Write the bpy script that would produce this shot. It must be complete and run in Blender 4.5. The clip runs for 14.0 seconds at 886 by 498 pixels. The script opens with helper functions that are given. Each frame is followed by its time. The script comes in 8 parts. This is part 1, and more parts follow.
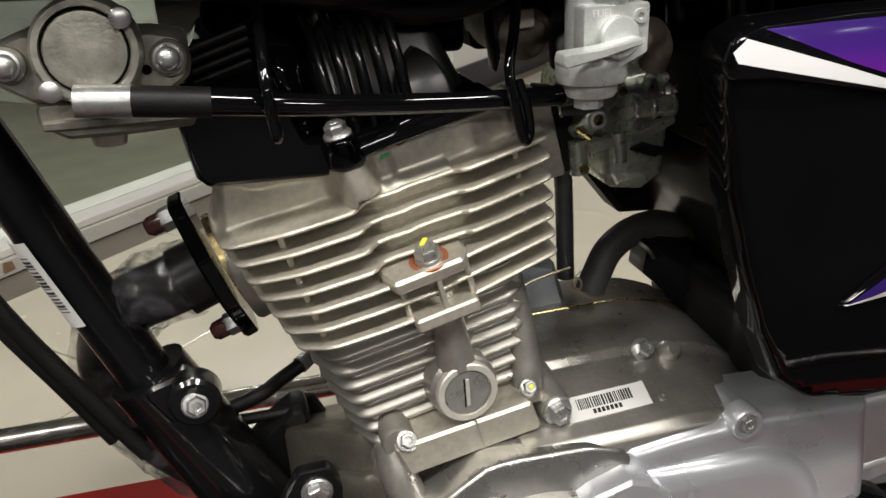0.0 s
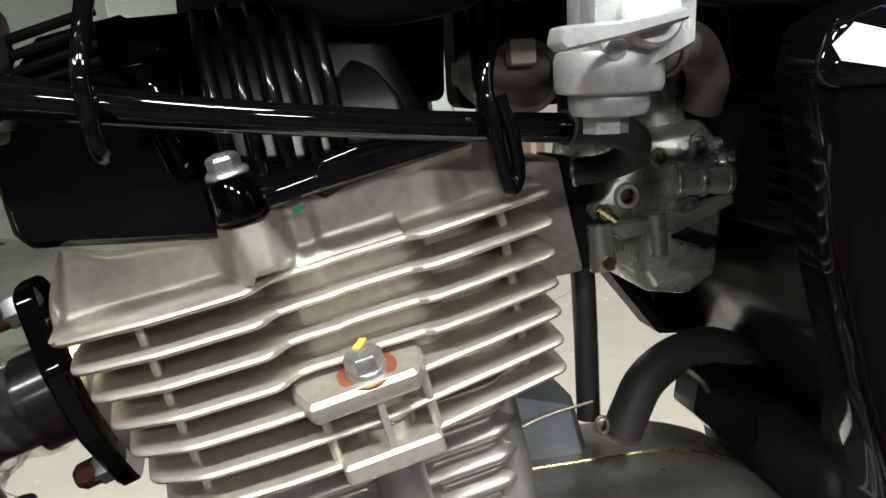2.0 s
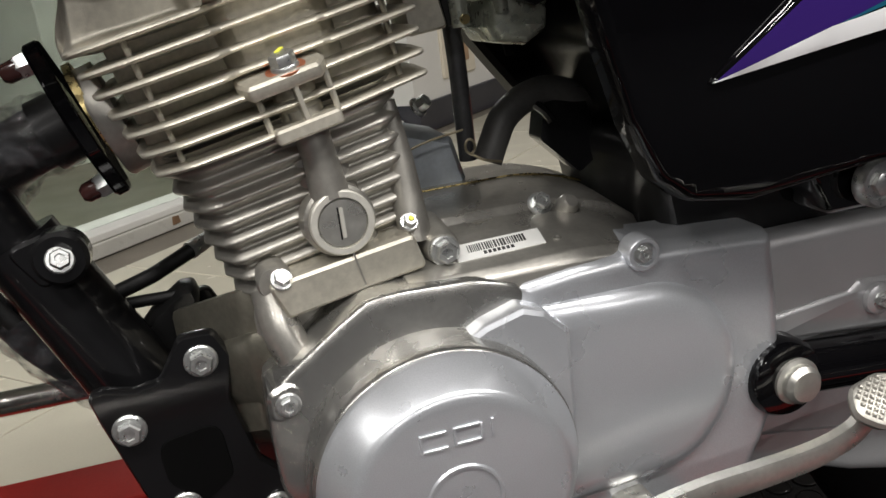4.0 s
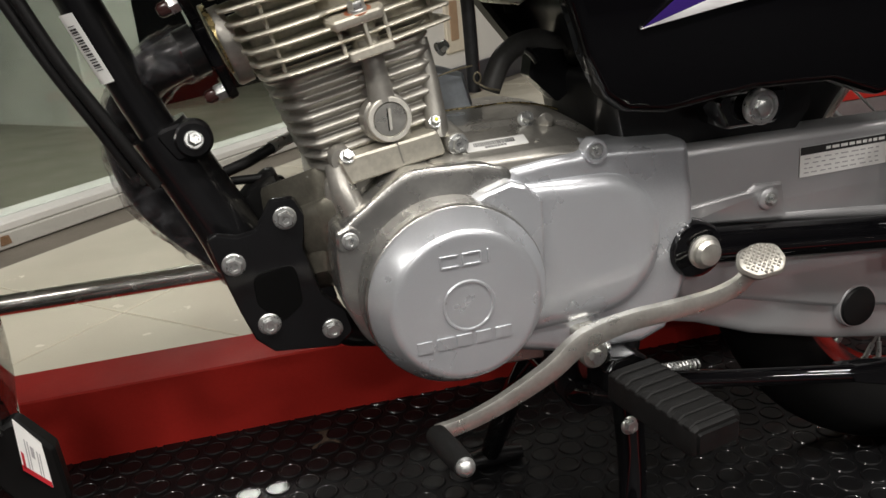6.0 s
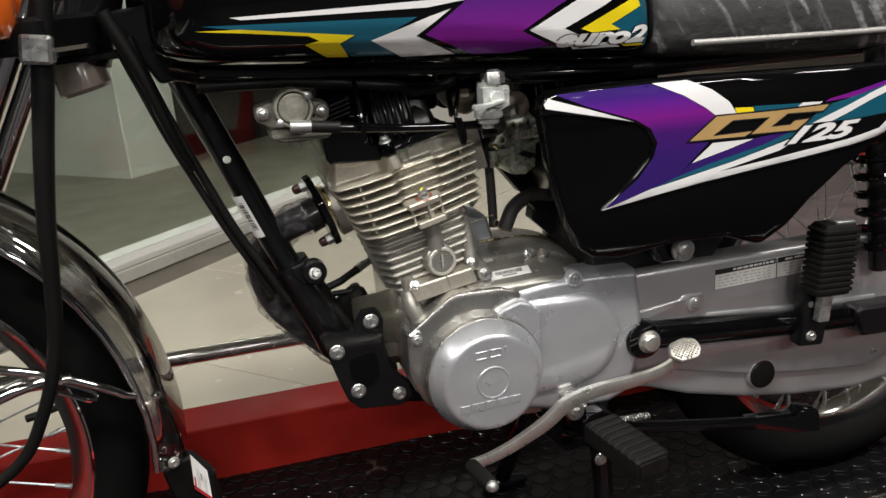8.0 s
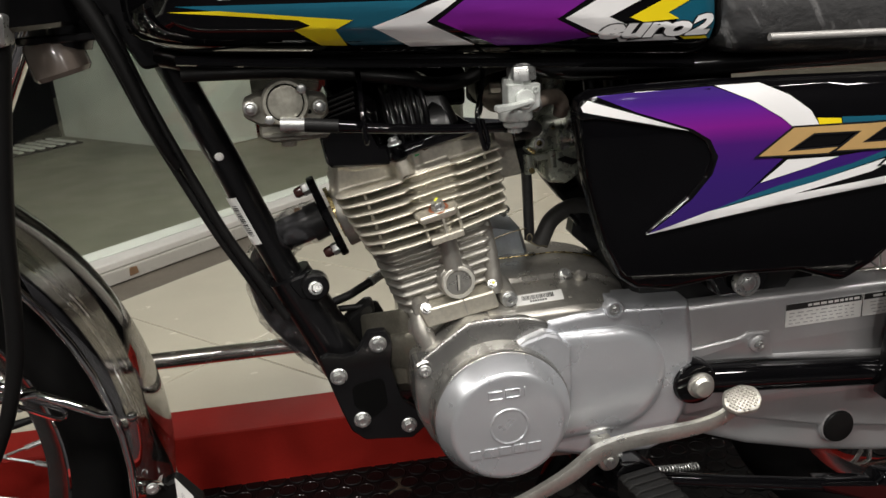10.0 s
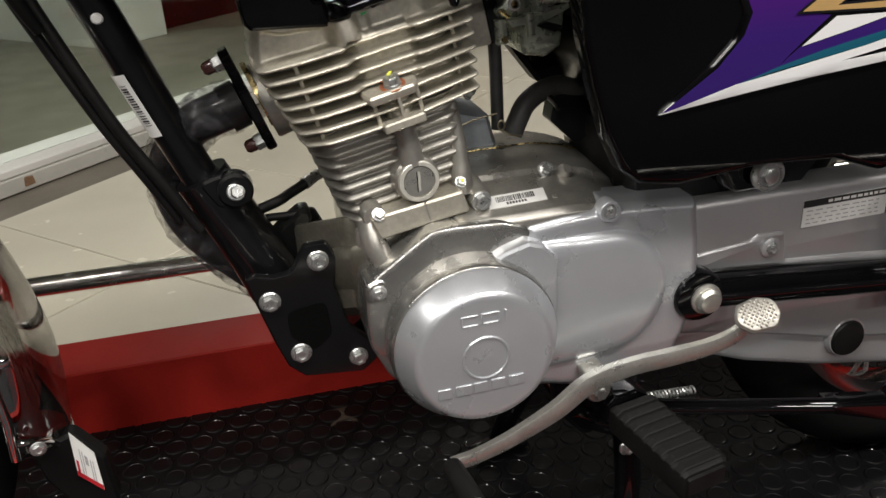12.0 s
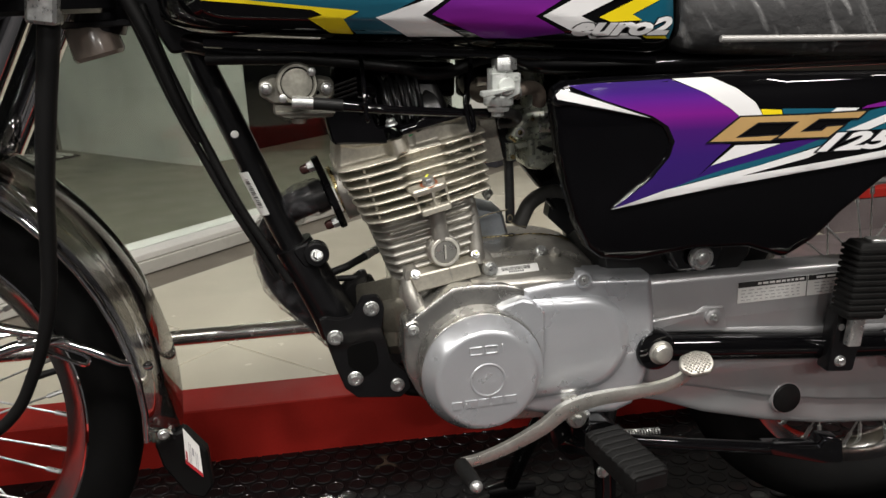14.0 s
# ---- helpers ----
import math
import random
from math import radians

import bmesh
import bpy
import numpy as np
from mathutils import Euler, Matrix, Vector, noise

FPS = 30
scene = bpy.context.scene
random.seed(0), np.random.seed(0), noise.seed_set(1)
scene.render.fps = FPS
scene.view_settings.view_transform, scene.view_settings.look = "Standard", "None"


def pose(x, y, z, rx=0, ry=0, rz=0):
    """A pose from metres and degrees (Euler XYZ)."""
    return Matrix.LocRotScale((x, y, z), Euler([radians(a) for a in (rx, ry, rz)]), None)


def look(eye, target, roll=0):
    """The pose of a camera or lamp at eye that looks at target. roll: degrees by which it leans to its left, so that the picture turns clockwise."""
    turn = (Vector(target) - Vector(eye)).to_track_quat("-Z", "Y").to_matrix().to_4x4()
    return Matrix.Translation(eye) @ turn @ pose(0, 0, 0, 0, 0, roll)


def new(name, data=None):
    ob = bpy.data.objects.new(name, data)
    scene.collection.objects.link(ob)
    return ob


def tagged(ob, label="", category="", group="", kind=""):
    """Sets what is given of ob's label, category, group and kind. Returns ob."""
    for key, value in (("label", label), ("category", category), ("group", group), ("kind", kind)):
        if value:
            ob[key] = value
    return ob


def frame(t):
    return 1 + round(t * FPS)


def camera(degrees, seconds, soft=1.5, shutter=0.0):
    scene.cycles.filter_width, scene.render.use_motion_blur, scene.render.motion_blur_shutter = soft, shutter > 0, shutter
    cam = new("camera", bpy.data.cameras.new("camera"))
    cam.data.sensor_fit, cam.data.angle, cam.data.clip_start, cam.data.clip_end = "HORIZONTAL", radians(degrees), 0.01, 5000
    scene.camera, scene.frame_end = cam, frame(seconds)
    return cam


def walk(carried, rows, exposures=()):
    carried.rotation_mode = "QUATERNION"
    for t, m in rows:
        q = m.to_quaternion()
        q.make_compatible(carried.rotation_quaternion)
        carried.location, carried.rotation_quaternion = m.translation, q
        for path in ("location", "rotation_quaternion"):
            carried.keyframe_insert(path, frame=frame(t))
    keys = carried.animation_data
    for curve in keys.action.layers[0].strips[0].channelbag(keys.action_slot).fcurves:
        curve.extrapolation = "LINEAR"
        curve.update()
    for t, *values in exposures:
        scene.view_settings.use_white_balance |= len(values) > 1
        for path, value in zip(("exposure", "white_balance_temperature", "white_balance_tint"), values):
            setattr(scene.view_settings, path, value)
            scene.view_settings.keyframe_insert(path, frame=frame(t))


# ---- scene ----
cam = camera(55.5, 14.0)
EXPOSURES = [(0.0, 0.02, 6500, 10), (0.5, 0.43, 6480, 10), (1.0, 0.60, 6380, 10), (1.5, 0.58, 6180, 10), (2.0, 0.54, 6080, 10), (2.5, 0.38, 6020, 10), (3.0, 0.22, 6020, 10), (3.6, 0.05, 6120, 10), (4.2, 0.0, 6400, 10), (6.5, 0.11, 6480, 10), (7.5, 0.03, 6450, 10), (10.5, -0.07, 6500, 10), (11.5, -0.08, 6500, 10), (13.0, 0.0, 6450, 10), (14.0, 0.03, 6480, 10)]
PATH = [
    (0, (-0.111, -0.437, 0.67), (0.303, 1.369, -0.084), -4.4),
    (0.5, (-0.085, -0.338, 0.598), (0.233, 1.521, -0.07), -2.1),
    (1, (-0.072, -0.292, 0.592), (0.21, 1.609, 0.038), -2.5),
    (1.5, (-0.07, -0.294, 0.607), (0.218, 1.639, 0.181), -3.2),
    (2, (-0.058, -0.329, 0.604), (0.313, 1.597, 0.209), -3.8),
    (2.5, (-0.029, -0.366, 0.6), (0.447, 1.536, 0.205), -3.8),
    (3, (-0.015, -0.378, 0.601), (0.51, 1.51, 0.203), -4.1),
    (3.5, (-0.042, -0.434, 0.586), (0.46, 1.442, 0.108), -5.9),
    (4, (-0.075, -0.473, 0.548), (0.399, 1.372, -0.063), -7.2),
    (4.2, (-0.079, -0.473, 0.526), (0.368, 1.364, -0.126), -7.5),
    (6.3, (-0.183, -0.737, 0.558), (0.306, 1.089, -0.095), -4.8),
    (6.5, (-0.213, -0.79, 0.592), (0.284, 1.026, -0.083), -4.3),
    (7, (-0.252, -0.889, 0.699), (0.286, 0.919, 0.035), -3.1),
    (7.5, (-0.274, -0.935, 0.735), (0.26, 0.889, 0.111), -3.8),
    (7.7, (-0.267, -0.935, 0.732), (0.255, 0.9, 0.134), -4.5),
    (9.8, (-0.137, -0.86, 0.731), (0.149, 1.028, 0.135), -4.6),
    (10, (-0.149, -0.825, 0.729), (0.138, 1.05, 0.095), -4.3),
    (10.5, (-0.164, -0.748, 0.711), (0.156, 1.09, -0.009), -3.9),
    (11, (-0.161, -0.685, 0.71), (0.191, 1.141, -0.026), -3.8),
    (11.5, (-0.154, -0.662, 0.685), (0.232, 1.131, -0.111), -3.7),
    (12, (-0.149, -0.668, 0.666), (0.276, 1.092, -0.185), -3.7),
    (12.5, (-0.156, -0.7, 0.676), (0.282, 1.083, -0.117), -3.7),
    (13, (-0.164, -0.773, 0.691), (0.248, 1.059, 0.002), -4.0),
    (13.5, (-0.167, -0.854, 0.699), (0.199, 1.014, 0.086), -3.9),
    (14, (-0.171, -0.934, 0.7), (0.153, 0.957, 0.135), -2.7),
]
walk(cam, [(t, look(eye, target, roll)) for t, eye, target, roll in PATH], exposures=EXPOSURES)


# ---- world and lights ----
world = bpy.data.worlds.new("world")
scene.world = world
world.use_nodes = True
bg = world.node_tree.nodes["Background"]
bg.inputs["Color"].default_value = (0.75, 0.85, 1.0, 1)
bg.inputs["Strength"].default_value = 0.03


def panel_lamp(x, y, z, sx, sy, power, turn=0.0):
    data = bpy.data.lights.new("panel_light", "AREA")
    data.shape, data.size, data.size_y, data.energy = "RECTANGLE", sx, sy, power
    data.color = (1.0, 0.953, 0.90)
    lamp = new("panel_light", data)
    lamp.matrix_world = pose(x, y, z, 0, 0, turn)
    return lamp


LAMPS = [(-1.9, -1.45, 36), (-0.7, -1.45, 38), (0.6, -1.45, 38), (1.9, -1.45, 36), (-2.0, -4.9, 68), (0.0, -4.9, 68), (2.0, -4.9, 68), (2.6, 1.2, 24), (-3.0, -0.6, 22)]
CEILING = 2.75
for lx, ly, power in LAMPS:
    panel_lamp(lx, ly, CEILING - 0.03, 0.52, 0.26, power)
panel_lamp(-0.33, 4.45, CEILING - 0.03, 0.50, 0.38, 24)


# ---- materials ----
def material(name, color, rough=0.5, metal=0.0, coat=0.0, grain=0.0, grain_scale=300.0, bump=0.0, bump_scale=400.0,
             stain=0.0, stain_scale=12.0, alpha=1.0, transmission=0.0, spec=0.5, coat_rough=0.05, smudge=0.0):
    m = bpy.data.materials.new(name)
    m.use_nodes = True
    nt = m.node_tree
    b = nt.nodes["Principled BSDF"]
    b.inputs["Base Color"].default_value = (*color, 1)
    b.inputs["Roughness"].default_value = rough
    b.inputs["Metallic"].default_value = metal
    b.inputs["Coat Weight"].default_value = coat
    b.inputs["Coat Roughness"].default_value = coat_rough
    b.inputs["Alpha"].default_value = alpha
    b.inputs["Transmission Weight"].default_value = transmission
    b.inputs["Specular IOR Level"].default_value = spec
    co = nt.nodes.new("ShaderNodeTexCoord").outputs["Object"]

    def tex(scale, detail):
        n = nt.nodes.new("ShaderNodeTexNoise")
        n.inputs["Scale"].default_value, n.inputs["Detail"].default_value = scale, detail
        nt.links.new(co, n.inputs["Vector"])
        return n.outputs["Fac"]

    def spread(fac, low, high):
        n = nt.nodes.new("ShaderNodeMapRange")
        n.inputs["From Min"].default_value, n.inputs["From Max"].default_value = 0.3, 0.7
        n.inputs["To Min"].default_value, n.inputs["To Max"].default_value = low, high
        nt.links.new(fac, n.inputs["Value"])
        return n.outputs["Result"]

    if grain or stain:
        mul = nt.nodes.new("ShaderNodeMath")
        mul.operation = "MULTIPLY"
        nt.links.new(spread(tex(grain_scale, 3), 1 - grain, 1 + grain), mul.inputs[0])
        nt.links.new(spread(tex(stain_scale, 5), 1 - stain, 1 + stain * 0.6), mul.inputs[1])
        mix = nt.nodes.new("ShaderNodeVectorMath")
        mix.operation = "SCALE"
        mix.inputs[0].default_value = color
        nt.links.new(mul.outputs[0], mix.inputs["Scale"])
        nt.links.new(mix.outputs["Vector"], b.inputs["Base Color"])
    if smudge:
        nt.links.new(spread(tex(stain_scale * 2.3, 6), max(rough - smudge, 0.02), rough + smudge), b.inputs["Roughness"])
    if bump:
        n = nt.nodes.new("ShaderNodeBump")
        n.inputs["Strength"].default_value, n.inputs["Distance"].default_value = bump, 0.0006
        nt.links.new(tex(bump_scale, 4), n.inputs["Height"])
        nt.links.new(n.outputs["Normal"], b.inputs["Normal"])
    return m


CAST = material("cast_aluminium", (0.59, 0.56, 0.475), 0.44, 0.66, grain=0.10, bump=0.14, bump_scale=1800, stain=0.12, stain_scale=25, smudge=0.10)
CAST_FINE = material("machined_aluminium", (0.42, 0.405, 0.365), 0.40, 0.75, grain=0.06, bump=0.15, bump_scale=1200, stain=0.14, stain_scale=30, smudge=0.12)
CASE = material("lacquered_crankcase", (0.45, 0.435, 0.395), 0.34, 0.75, coat=0.4, grain=0.07, bump=0.18, bump_scale=900, stain=0.20, stain_scale=18, smudge=0.10)
SILVER = material("silver_paint", (0.62, 0.64, 0.67), 0.30, 0.66, coat=0.4, grain=0.07, grain_scale=1800, bump=0.05, bump_scale=500, stain=0.06, stain_scale=9, coat_rough=0.10, smudge=0.06)
# Olive casting, its base darkened for the shade under the cylinder
SHADED_CASE = material("shade_darkened_olive_casting", (0.19, 0.18, 0.145), 0.42, 0.7, coat=0.2, grain=0.10, bump=0.2, bump_scale=900, stain=0.25, stain_scale=22, smudge=0.10)
SILVER_DULL = material("silver_paint_chain_case", (0.59, 0.59, 0.60), 0.36, 0.62, coat=0.4, grain=0.05, grain_scale=1800, stain=0.06, stain_scale=8, coat_rough=0.15, smudge=0.05)
STEEL = material("zinc_plated_steel", (0.56, 0.57, 0.56), 0.33, 0.85, grain=0.10, grain_scale=500, stain=0.12, stain_scale=90, smudge=0.10)
ZINC = material("zinc_casting", (0.66, 0.69, 0.66), 0.36, 0.5, grain=0.08, grain_scale=700, bump=0.05, bump_scale=900, stain=0.12, stain_scale=60, smudge=0.10)
CARB_ZINC = material("greenish_chromated_zinc", (0.56, 0.59, 0.50), 0.30, 0.66, grain=0.08, grain_scale=700, bump=0.12, bump_scale=600, stain=0.18, stain_scale=70, smudge=0.10)
LEVER = material("satin_lever_steel", (0.64, 0.63, 0.58), 0.34, 0.85, grain=0.06, stain=0.10, stain_scale=30, smudge=0.10)
AIR_CAST = material("weathered_cast_alloy", (0.36, 0.35, 0.30), 0.44, 0.75, grain=0.12, bump=0.2, bump_scale=900, stain=0.25, stain_scale=45, smudge=0.1)
RIM_CHROME = material("satin_rim_chrome", (0.66, 0.65, 0.63), 0.14, 1.0, stain=0.04, stain_scale=30, smudge=0.02)
TRIM_ALU = material("bright_seat_trim", (0.50, 0.49, 0.47), 0.42, 0.4, stain=0.05, stain_scale=30, smudge=0.05)
STAINLESS = material("brushed_rail_steel", (0.78, 0.75, 0.71), 0.23, 1.0, grain=0.06, stain=0.10, stain_scale=25, smudge=0.06)
FLAP = material("flap_rubber", (0.005, 0.005, 0.005), 0.5, 0.0, spec=0.2, stain=0.2, stain_scale=20, bump=0.1, bump_scale=300)
CHROME = material("chrome", (0.74, 0.73, 0.72), 0.04, 1.0, stain=0.05, stain_scale=30, smudge=0.02)
BLACK_GLOSS = material("black_gloss_paint", (0.0026, 0.0025, 0.0030), 0.60, 0.0, coat=1.0, spec=0.0, stain=0.2, stain_scale=14, coat_rough=0.03, smudge=0.05)
BLACK_MOULD = material("black_moulded_plastic", (0.0022, 0.0021, 0.0026), 0.60, 0.0, coat=0.55, spec=0.0, bump=0.02, bump_scale=300, stain=0.2, stain_scale=14, coat_rough=0.05, smudge=0.05)
BLACK_PAINT = material("black_frame_paint", (0.0045, 0.0045, 0.0050), 0.40, 0.0, coat=0.8, spec=0.15, bump=0.06, bump_scale=180, stain=0.25, stain_scale=22, coat_rough=0.08, smudge=0.06)
BLACK_SATIN = material("black_satin_coat", (0.007, 0.007, 0.007), 0.40, 0.0, coat=0.35, spec=0.25, bump=0.12, bump_scale=700, stain=0.25, stain_scale=25, coat_rough=0.15, smudge=0.08)
COVER_BLACK = material("grainy_black_cover_paint", (0.010, 0.010, 0.010), 0.42, 0.0, coat=1.0, spec=0.5, bump=0.15, bump_scale=900, stain=0.2, stain_scale=25, coat_rough=0.26, smudge=0.06)
RUBBER = material("black_rubber", (0.0055, 0.0055, 0.0055), 0.50, 0.0, spec=0.3, grain=0.15, grain_scale=600, bump=0.25, bump_scale=700, stain=0.25, stain_scale=20, smudge=0.12)
RUBBER_PEG = material("ribbed_peg_rubber", (0.006, 0.006, 0.0058), 0.62, 0.0, spec=0.25, grain=0.15, grain_scale=600, bump=0.25, bump_scale=600, stain=0.25, stain_scale=20, smudge=0.1)
TYRE = material("tyre_rubber", (0.0035, 0.0035, 0.0035), 0.75, 0.0, spec=0.10, grain=0.15, grain_scale=500, bump=0.3, bump_scale=500, stain=0.25, stain_scale=10, smudge=0.1)
HOSE = material("grey_rubber_hose", (0.050, 0.049, 0.047), 0.5, 0.0, grain=0.12, bump=0.1, stain=0.2, stain_scale=40, smudge=0.1)
DULL_ALU = material("clear_lacquered_alloy", (0.40, 0.395, 0.375), 0.27, 0.85, coat=0.25, grain=0.05, bump=0.05, bump_scale=500, stain=0.14, stain_scale=16, coat_rough=0.12, smudge=0.08)
PALE_ALU = material("pale_bluish_alloy", (0.50, 0.55, 0.60), 0.45, 0.4, grain=0.06, bump=0.1, bump_scale=400, stain=0.2, stain_scale=40, smudge=0.1)
PIPE_GREY = material("dark_grey_pipe", (0.085, 0.085, 0.088), 0.35, 0.3, coat=0.3, grain=0.1, stain=0.2, stain_scale=40)
HOSE_BROWN = material("brown_rubber_hose", (0.13, 0.105, 0.085), 0.5, 0.0, grain=0.12, bump=0.1, stain=0.2, stain_scale=40, smudge=0.1)
BRASS = material("brass", (0.62, 0.50, 0.24), 0.28, 1.0, stain=0.15, stain_scale=80, smudge=0.1)
WIRE = material("dull_wire", (0.34, 0.30, 0.21), 0.4, 0.8, grain=0.1, stain=0.2, stain_scale=90, smudge=0.1)
COPPER = material("copper_washer", (0.62, 0.24, 0.13), 0.35, 0.7, grain=0.1, stain=0.2, stain_scale=120)
RED_CAP = material("red_brown_plastic_cap", (0.060, 0.022, 0.019), 0.25, 0.0, coat=0.6, stain=0.25, stain_scale=60)
YELLOW_MARK = material("yellow_marker_paint", (0.85, 0.86, 0.10), 0.6, 0.0, stain=0.1, stain_scale=200)
GREEN_MARK = material("green_marker_paint", (0.05, 0.42, 0.13), 0.5, 0.0, stain=0.1, stain_scale=200)
WHITE_LABEL = material("white_label_paper", (0.86, 0.86, 0.83), 0.45, 0.0, coat=0.1, stain=0.03, stain_scale=40)
INK = material("label_ink", (0.02, 0.02, 0.02), 0.5, 0.0, stain=0.1, stain_scale=90)
PRINT_GREY = material("grey_label_print", (0.42, 0.41, 0.42), 0.5, 0.0, stain=0.2, stain_scale=300)
RED_INK = material("red_label_ink", (0.50, 0.02, 0.03), 0.5, 0.0, stain=0.1, stain_scale=90)
RED_PAINT = material("red_board_paint", (0.36, 0.020, 0.014), 0.55, 0.0, spec=0.14, grain=0.05, stain=0.12, stain_scale=6, bump=0.06, bump_scale=120, coat_rough=0.2, smudge=0.08)
MAT_RUBBER = material("stud_mat_rubber", (0.0050, 0.0050, 0.0054), 0.50, 0.0, coat=0.02, spec=0.15, grain=0.2, stain=0.4, stain_scale=9, bump=0.25, bump_scale=350, smudge=0.14)
STUD_RUBBER = material("polished_stud_rubber", (0.0050, 0.0050, 0.0054), 0.50, 0.0, coat=0.35, spec=0.12, grain=0.2, stain=0.4, stain_scale=9, coat_rough=0.06)
TILE = material("cream_floor_tile", (0.66, 0.62, 0.50), 0.22, 0.0, coat=0.4, grain=0.02, stain=0.05, stain_scale=5, coat_rough=0.1, smudge=0.06)
GROUT = material("tile_grout", (0.17, 0.15, 0.12), 0.9, 0.0, grain=0.1, stain=0.2, stain_scale=5)
WALL = material("white_wall_paint", (0.72, 0.71, 0.67), 0.7, 0.0, grain=0.02, stain=0.05, stain_scale=3, bump=0.1, bump_scale=150)
WALL_GREY = material("worn_grey_plaster", (0.40, 0.41, 0.36), 0.8, 0.0, grain=0.05, stain=0.20, stain_scale=2.5, bump=0.15, bump_scale=90)
FLOOR_GREY = material("grey_back_floor", (0.17, 0.165, 0.125), 0.5, 0.0, grain=0.05, stain=0.18, stain_scale=3, smudge=0.1)
LEDGE = material("white_marble_plinth", (0.56, 0.55, 0.50), 0.3, 0.0, grain=0.03, stain=0.12, stain_scale=7, smudge=0.08)
SKIRT = material("dark_skirting", (0.035, 0.035, 0.045), 0.3, 0.0, coat=0.3, stain=0.15, stain_scale=9)
UNSEEN_DARK = material("unseen_dark_surround", (0.022, 0.022, 0.025), 0.6, 0.0, spec=0.15, stain=0.2, stain_scale=2)
# Near-black for unlit openings and hollows, and a few black parts
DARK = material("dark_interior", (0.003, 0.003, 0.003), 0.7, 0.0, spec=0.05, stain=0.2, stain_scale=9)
# Grey that puts the next stand's shade into base and floor
SHADE_GREY = material("grey_for_shaded_floor", (0.135, 0.112, 0.112), 0.4, 0.0, coat=0.1, grain=0.1, stain=0.25, stain_scale=8, bump=0.3, bump_scale=60, smudge=0.12)
DUST = material("brown_floor_dust", (0.085, 0.062, 0.045), 0.9, 0.0, spec=0.1, grain=0.2, stain=0.3, stain_scale=120)
BROWN = material("brown_chip", (0.22, 0.13, 0.07), 0.8, 0.0, grain=0.2, stain=0.3, stain_scale=60)
CREAM_PLASTIC = material("cream_plastic", (0.70, 0.64, 0.52), 0.4, 0.0, stain=0.06, stain_scale=30)
TAN_PLASTIC = material("tan_plastic", (0.40, 0.27, 0.17), 0.45, 0.0, stain=0.1, stain_scale=30)
ORANGE = material("orange_lens", (0.85, 0.16, 0.02), 0.15, 0.0, coat=0.8, stain=0.05, stain_scale=60)
COIL = material("dusty_brown_plastic", (0.16, 0.135, 0.10), 0.6, 0.0, grain=0.1, stain=0.3, stain_scale=60, smudge=0.1)
SMOKE = material("smoky_plastic_cup", (0.20, 0.165, 0.14), 0.25, 0.0, coat=0.5, stain=0.15, stain_scale=40, alpha=0.92)
GOLD = material("gold_film", (0.70, 0.45, 0.18), 0.30, 0.35, coat=0.6, stain=0.12, stain_scale=25)
DECAL_WHITE = material("white_decal", (0.82, 0.82, 0.82), 0.3, 0.0, coat=0.8, stain=0.02, stain_scale=20)
DECAL_TEAL = material("teal_decal", (0.007, 0.095, 0.150), 0.3, 0.0, coat=0.8, grain=0.08, grain_scale=900, stain=0.06, stain_scale=20)
DECAL_YELLOW = material("yellow_decal", (0.85, 0.66, 0.01), 0.3, 0.0, coat=0.8, stain=0.03, stain_scale=20)
DECAL_BLACK = material("black_decal", (0.006, 0.006, 0.008), 0.3, 0.0, coat=0.8, stain=0.1, stain_scale=20)
SEAT = material("black_seat_vinyl", (0.022, 0.022, 0.023), 0.5, 0.0, grain=0.1, bump=0.4, bump_scale=500, stain=0.2, stain_scale=9)
GLASS = material("clear_glass", (0.80, 0.86, 0.82), 0.02, 0.0, transmission=1.0)
CEIL = material("dim_ceiling_board", (0.36, 0.355, 0.34), 0.8, 0.0, stain=0.04, stain_scale=2)


def purple_decal():
    m = material("purple_metallic_decal", (0.10, 0.012, 0.25), 0.42, 0.15, coat=0.14, spec=0.08, coat_rough=0.12)
    nt = m.node_tree
    b = nt.nodes["Principled BSDF"]
    sep = nt.nodes.new("ShaderNodeSeparateXYZ")
    nt.links.new(nt.nodes["Texture Coordinate"].outputs["Object"], sep.inputs[0])
    ramp = nt.nodes.new("ShaderNodeValToRGB")
    rng = nt.nodes.new("ShaderNodeMapRange")
    rng.inputs["From Min"].default_value, rng.inputs["From Max"].default_value = 0.50, 0.72
    nt.links.new(sep.outputs["Z"], rng.inputs["Value"])
    e = ramp.color_ramp.elements
    e[0].position, e[0].color = 0.0, (0.035, 0.015, 0.14, 1)
    e[1].position, e[1].color = 1.0, (0.10, 0.02, 0.22, 1)
    for p, c in ((0.18, (0.040, 0.014, 0.16, 1)), (0.30, (0.065, 0.012, 0.17, 1)), (0.375, (0.20, 0.012, 0.25, 1)), (0.44, (0.11, 0.012, 0.25, 1)), (0.48, (0.050, 0.011, 0.19, 1)), (0.53, (0.030, 0.011, 0.13, 1)),
                 (0.70, (0.055, 0.012, 0.15, 1)), (0.82, (0.22, 0.015, 0.27, 1))):
        n = e.new(p)
        n.color = c
    nt.links.new(rng.outputs["Result"], ramp.inputs["Fac"])
    nt.links.new(ramp.outputs["Color"], b.inputs["Base Color"])
    return m


PURPLE = purple_decal()


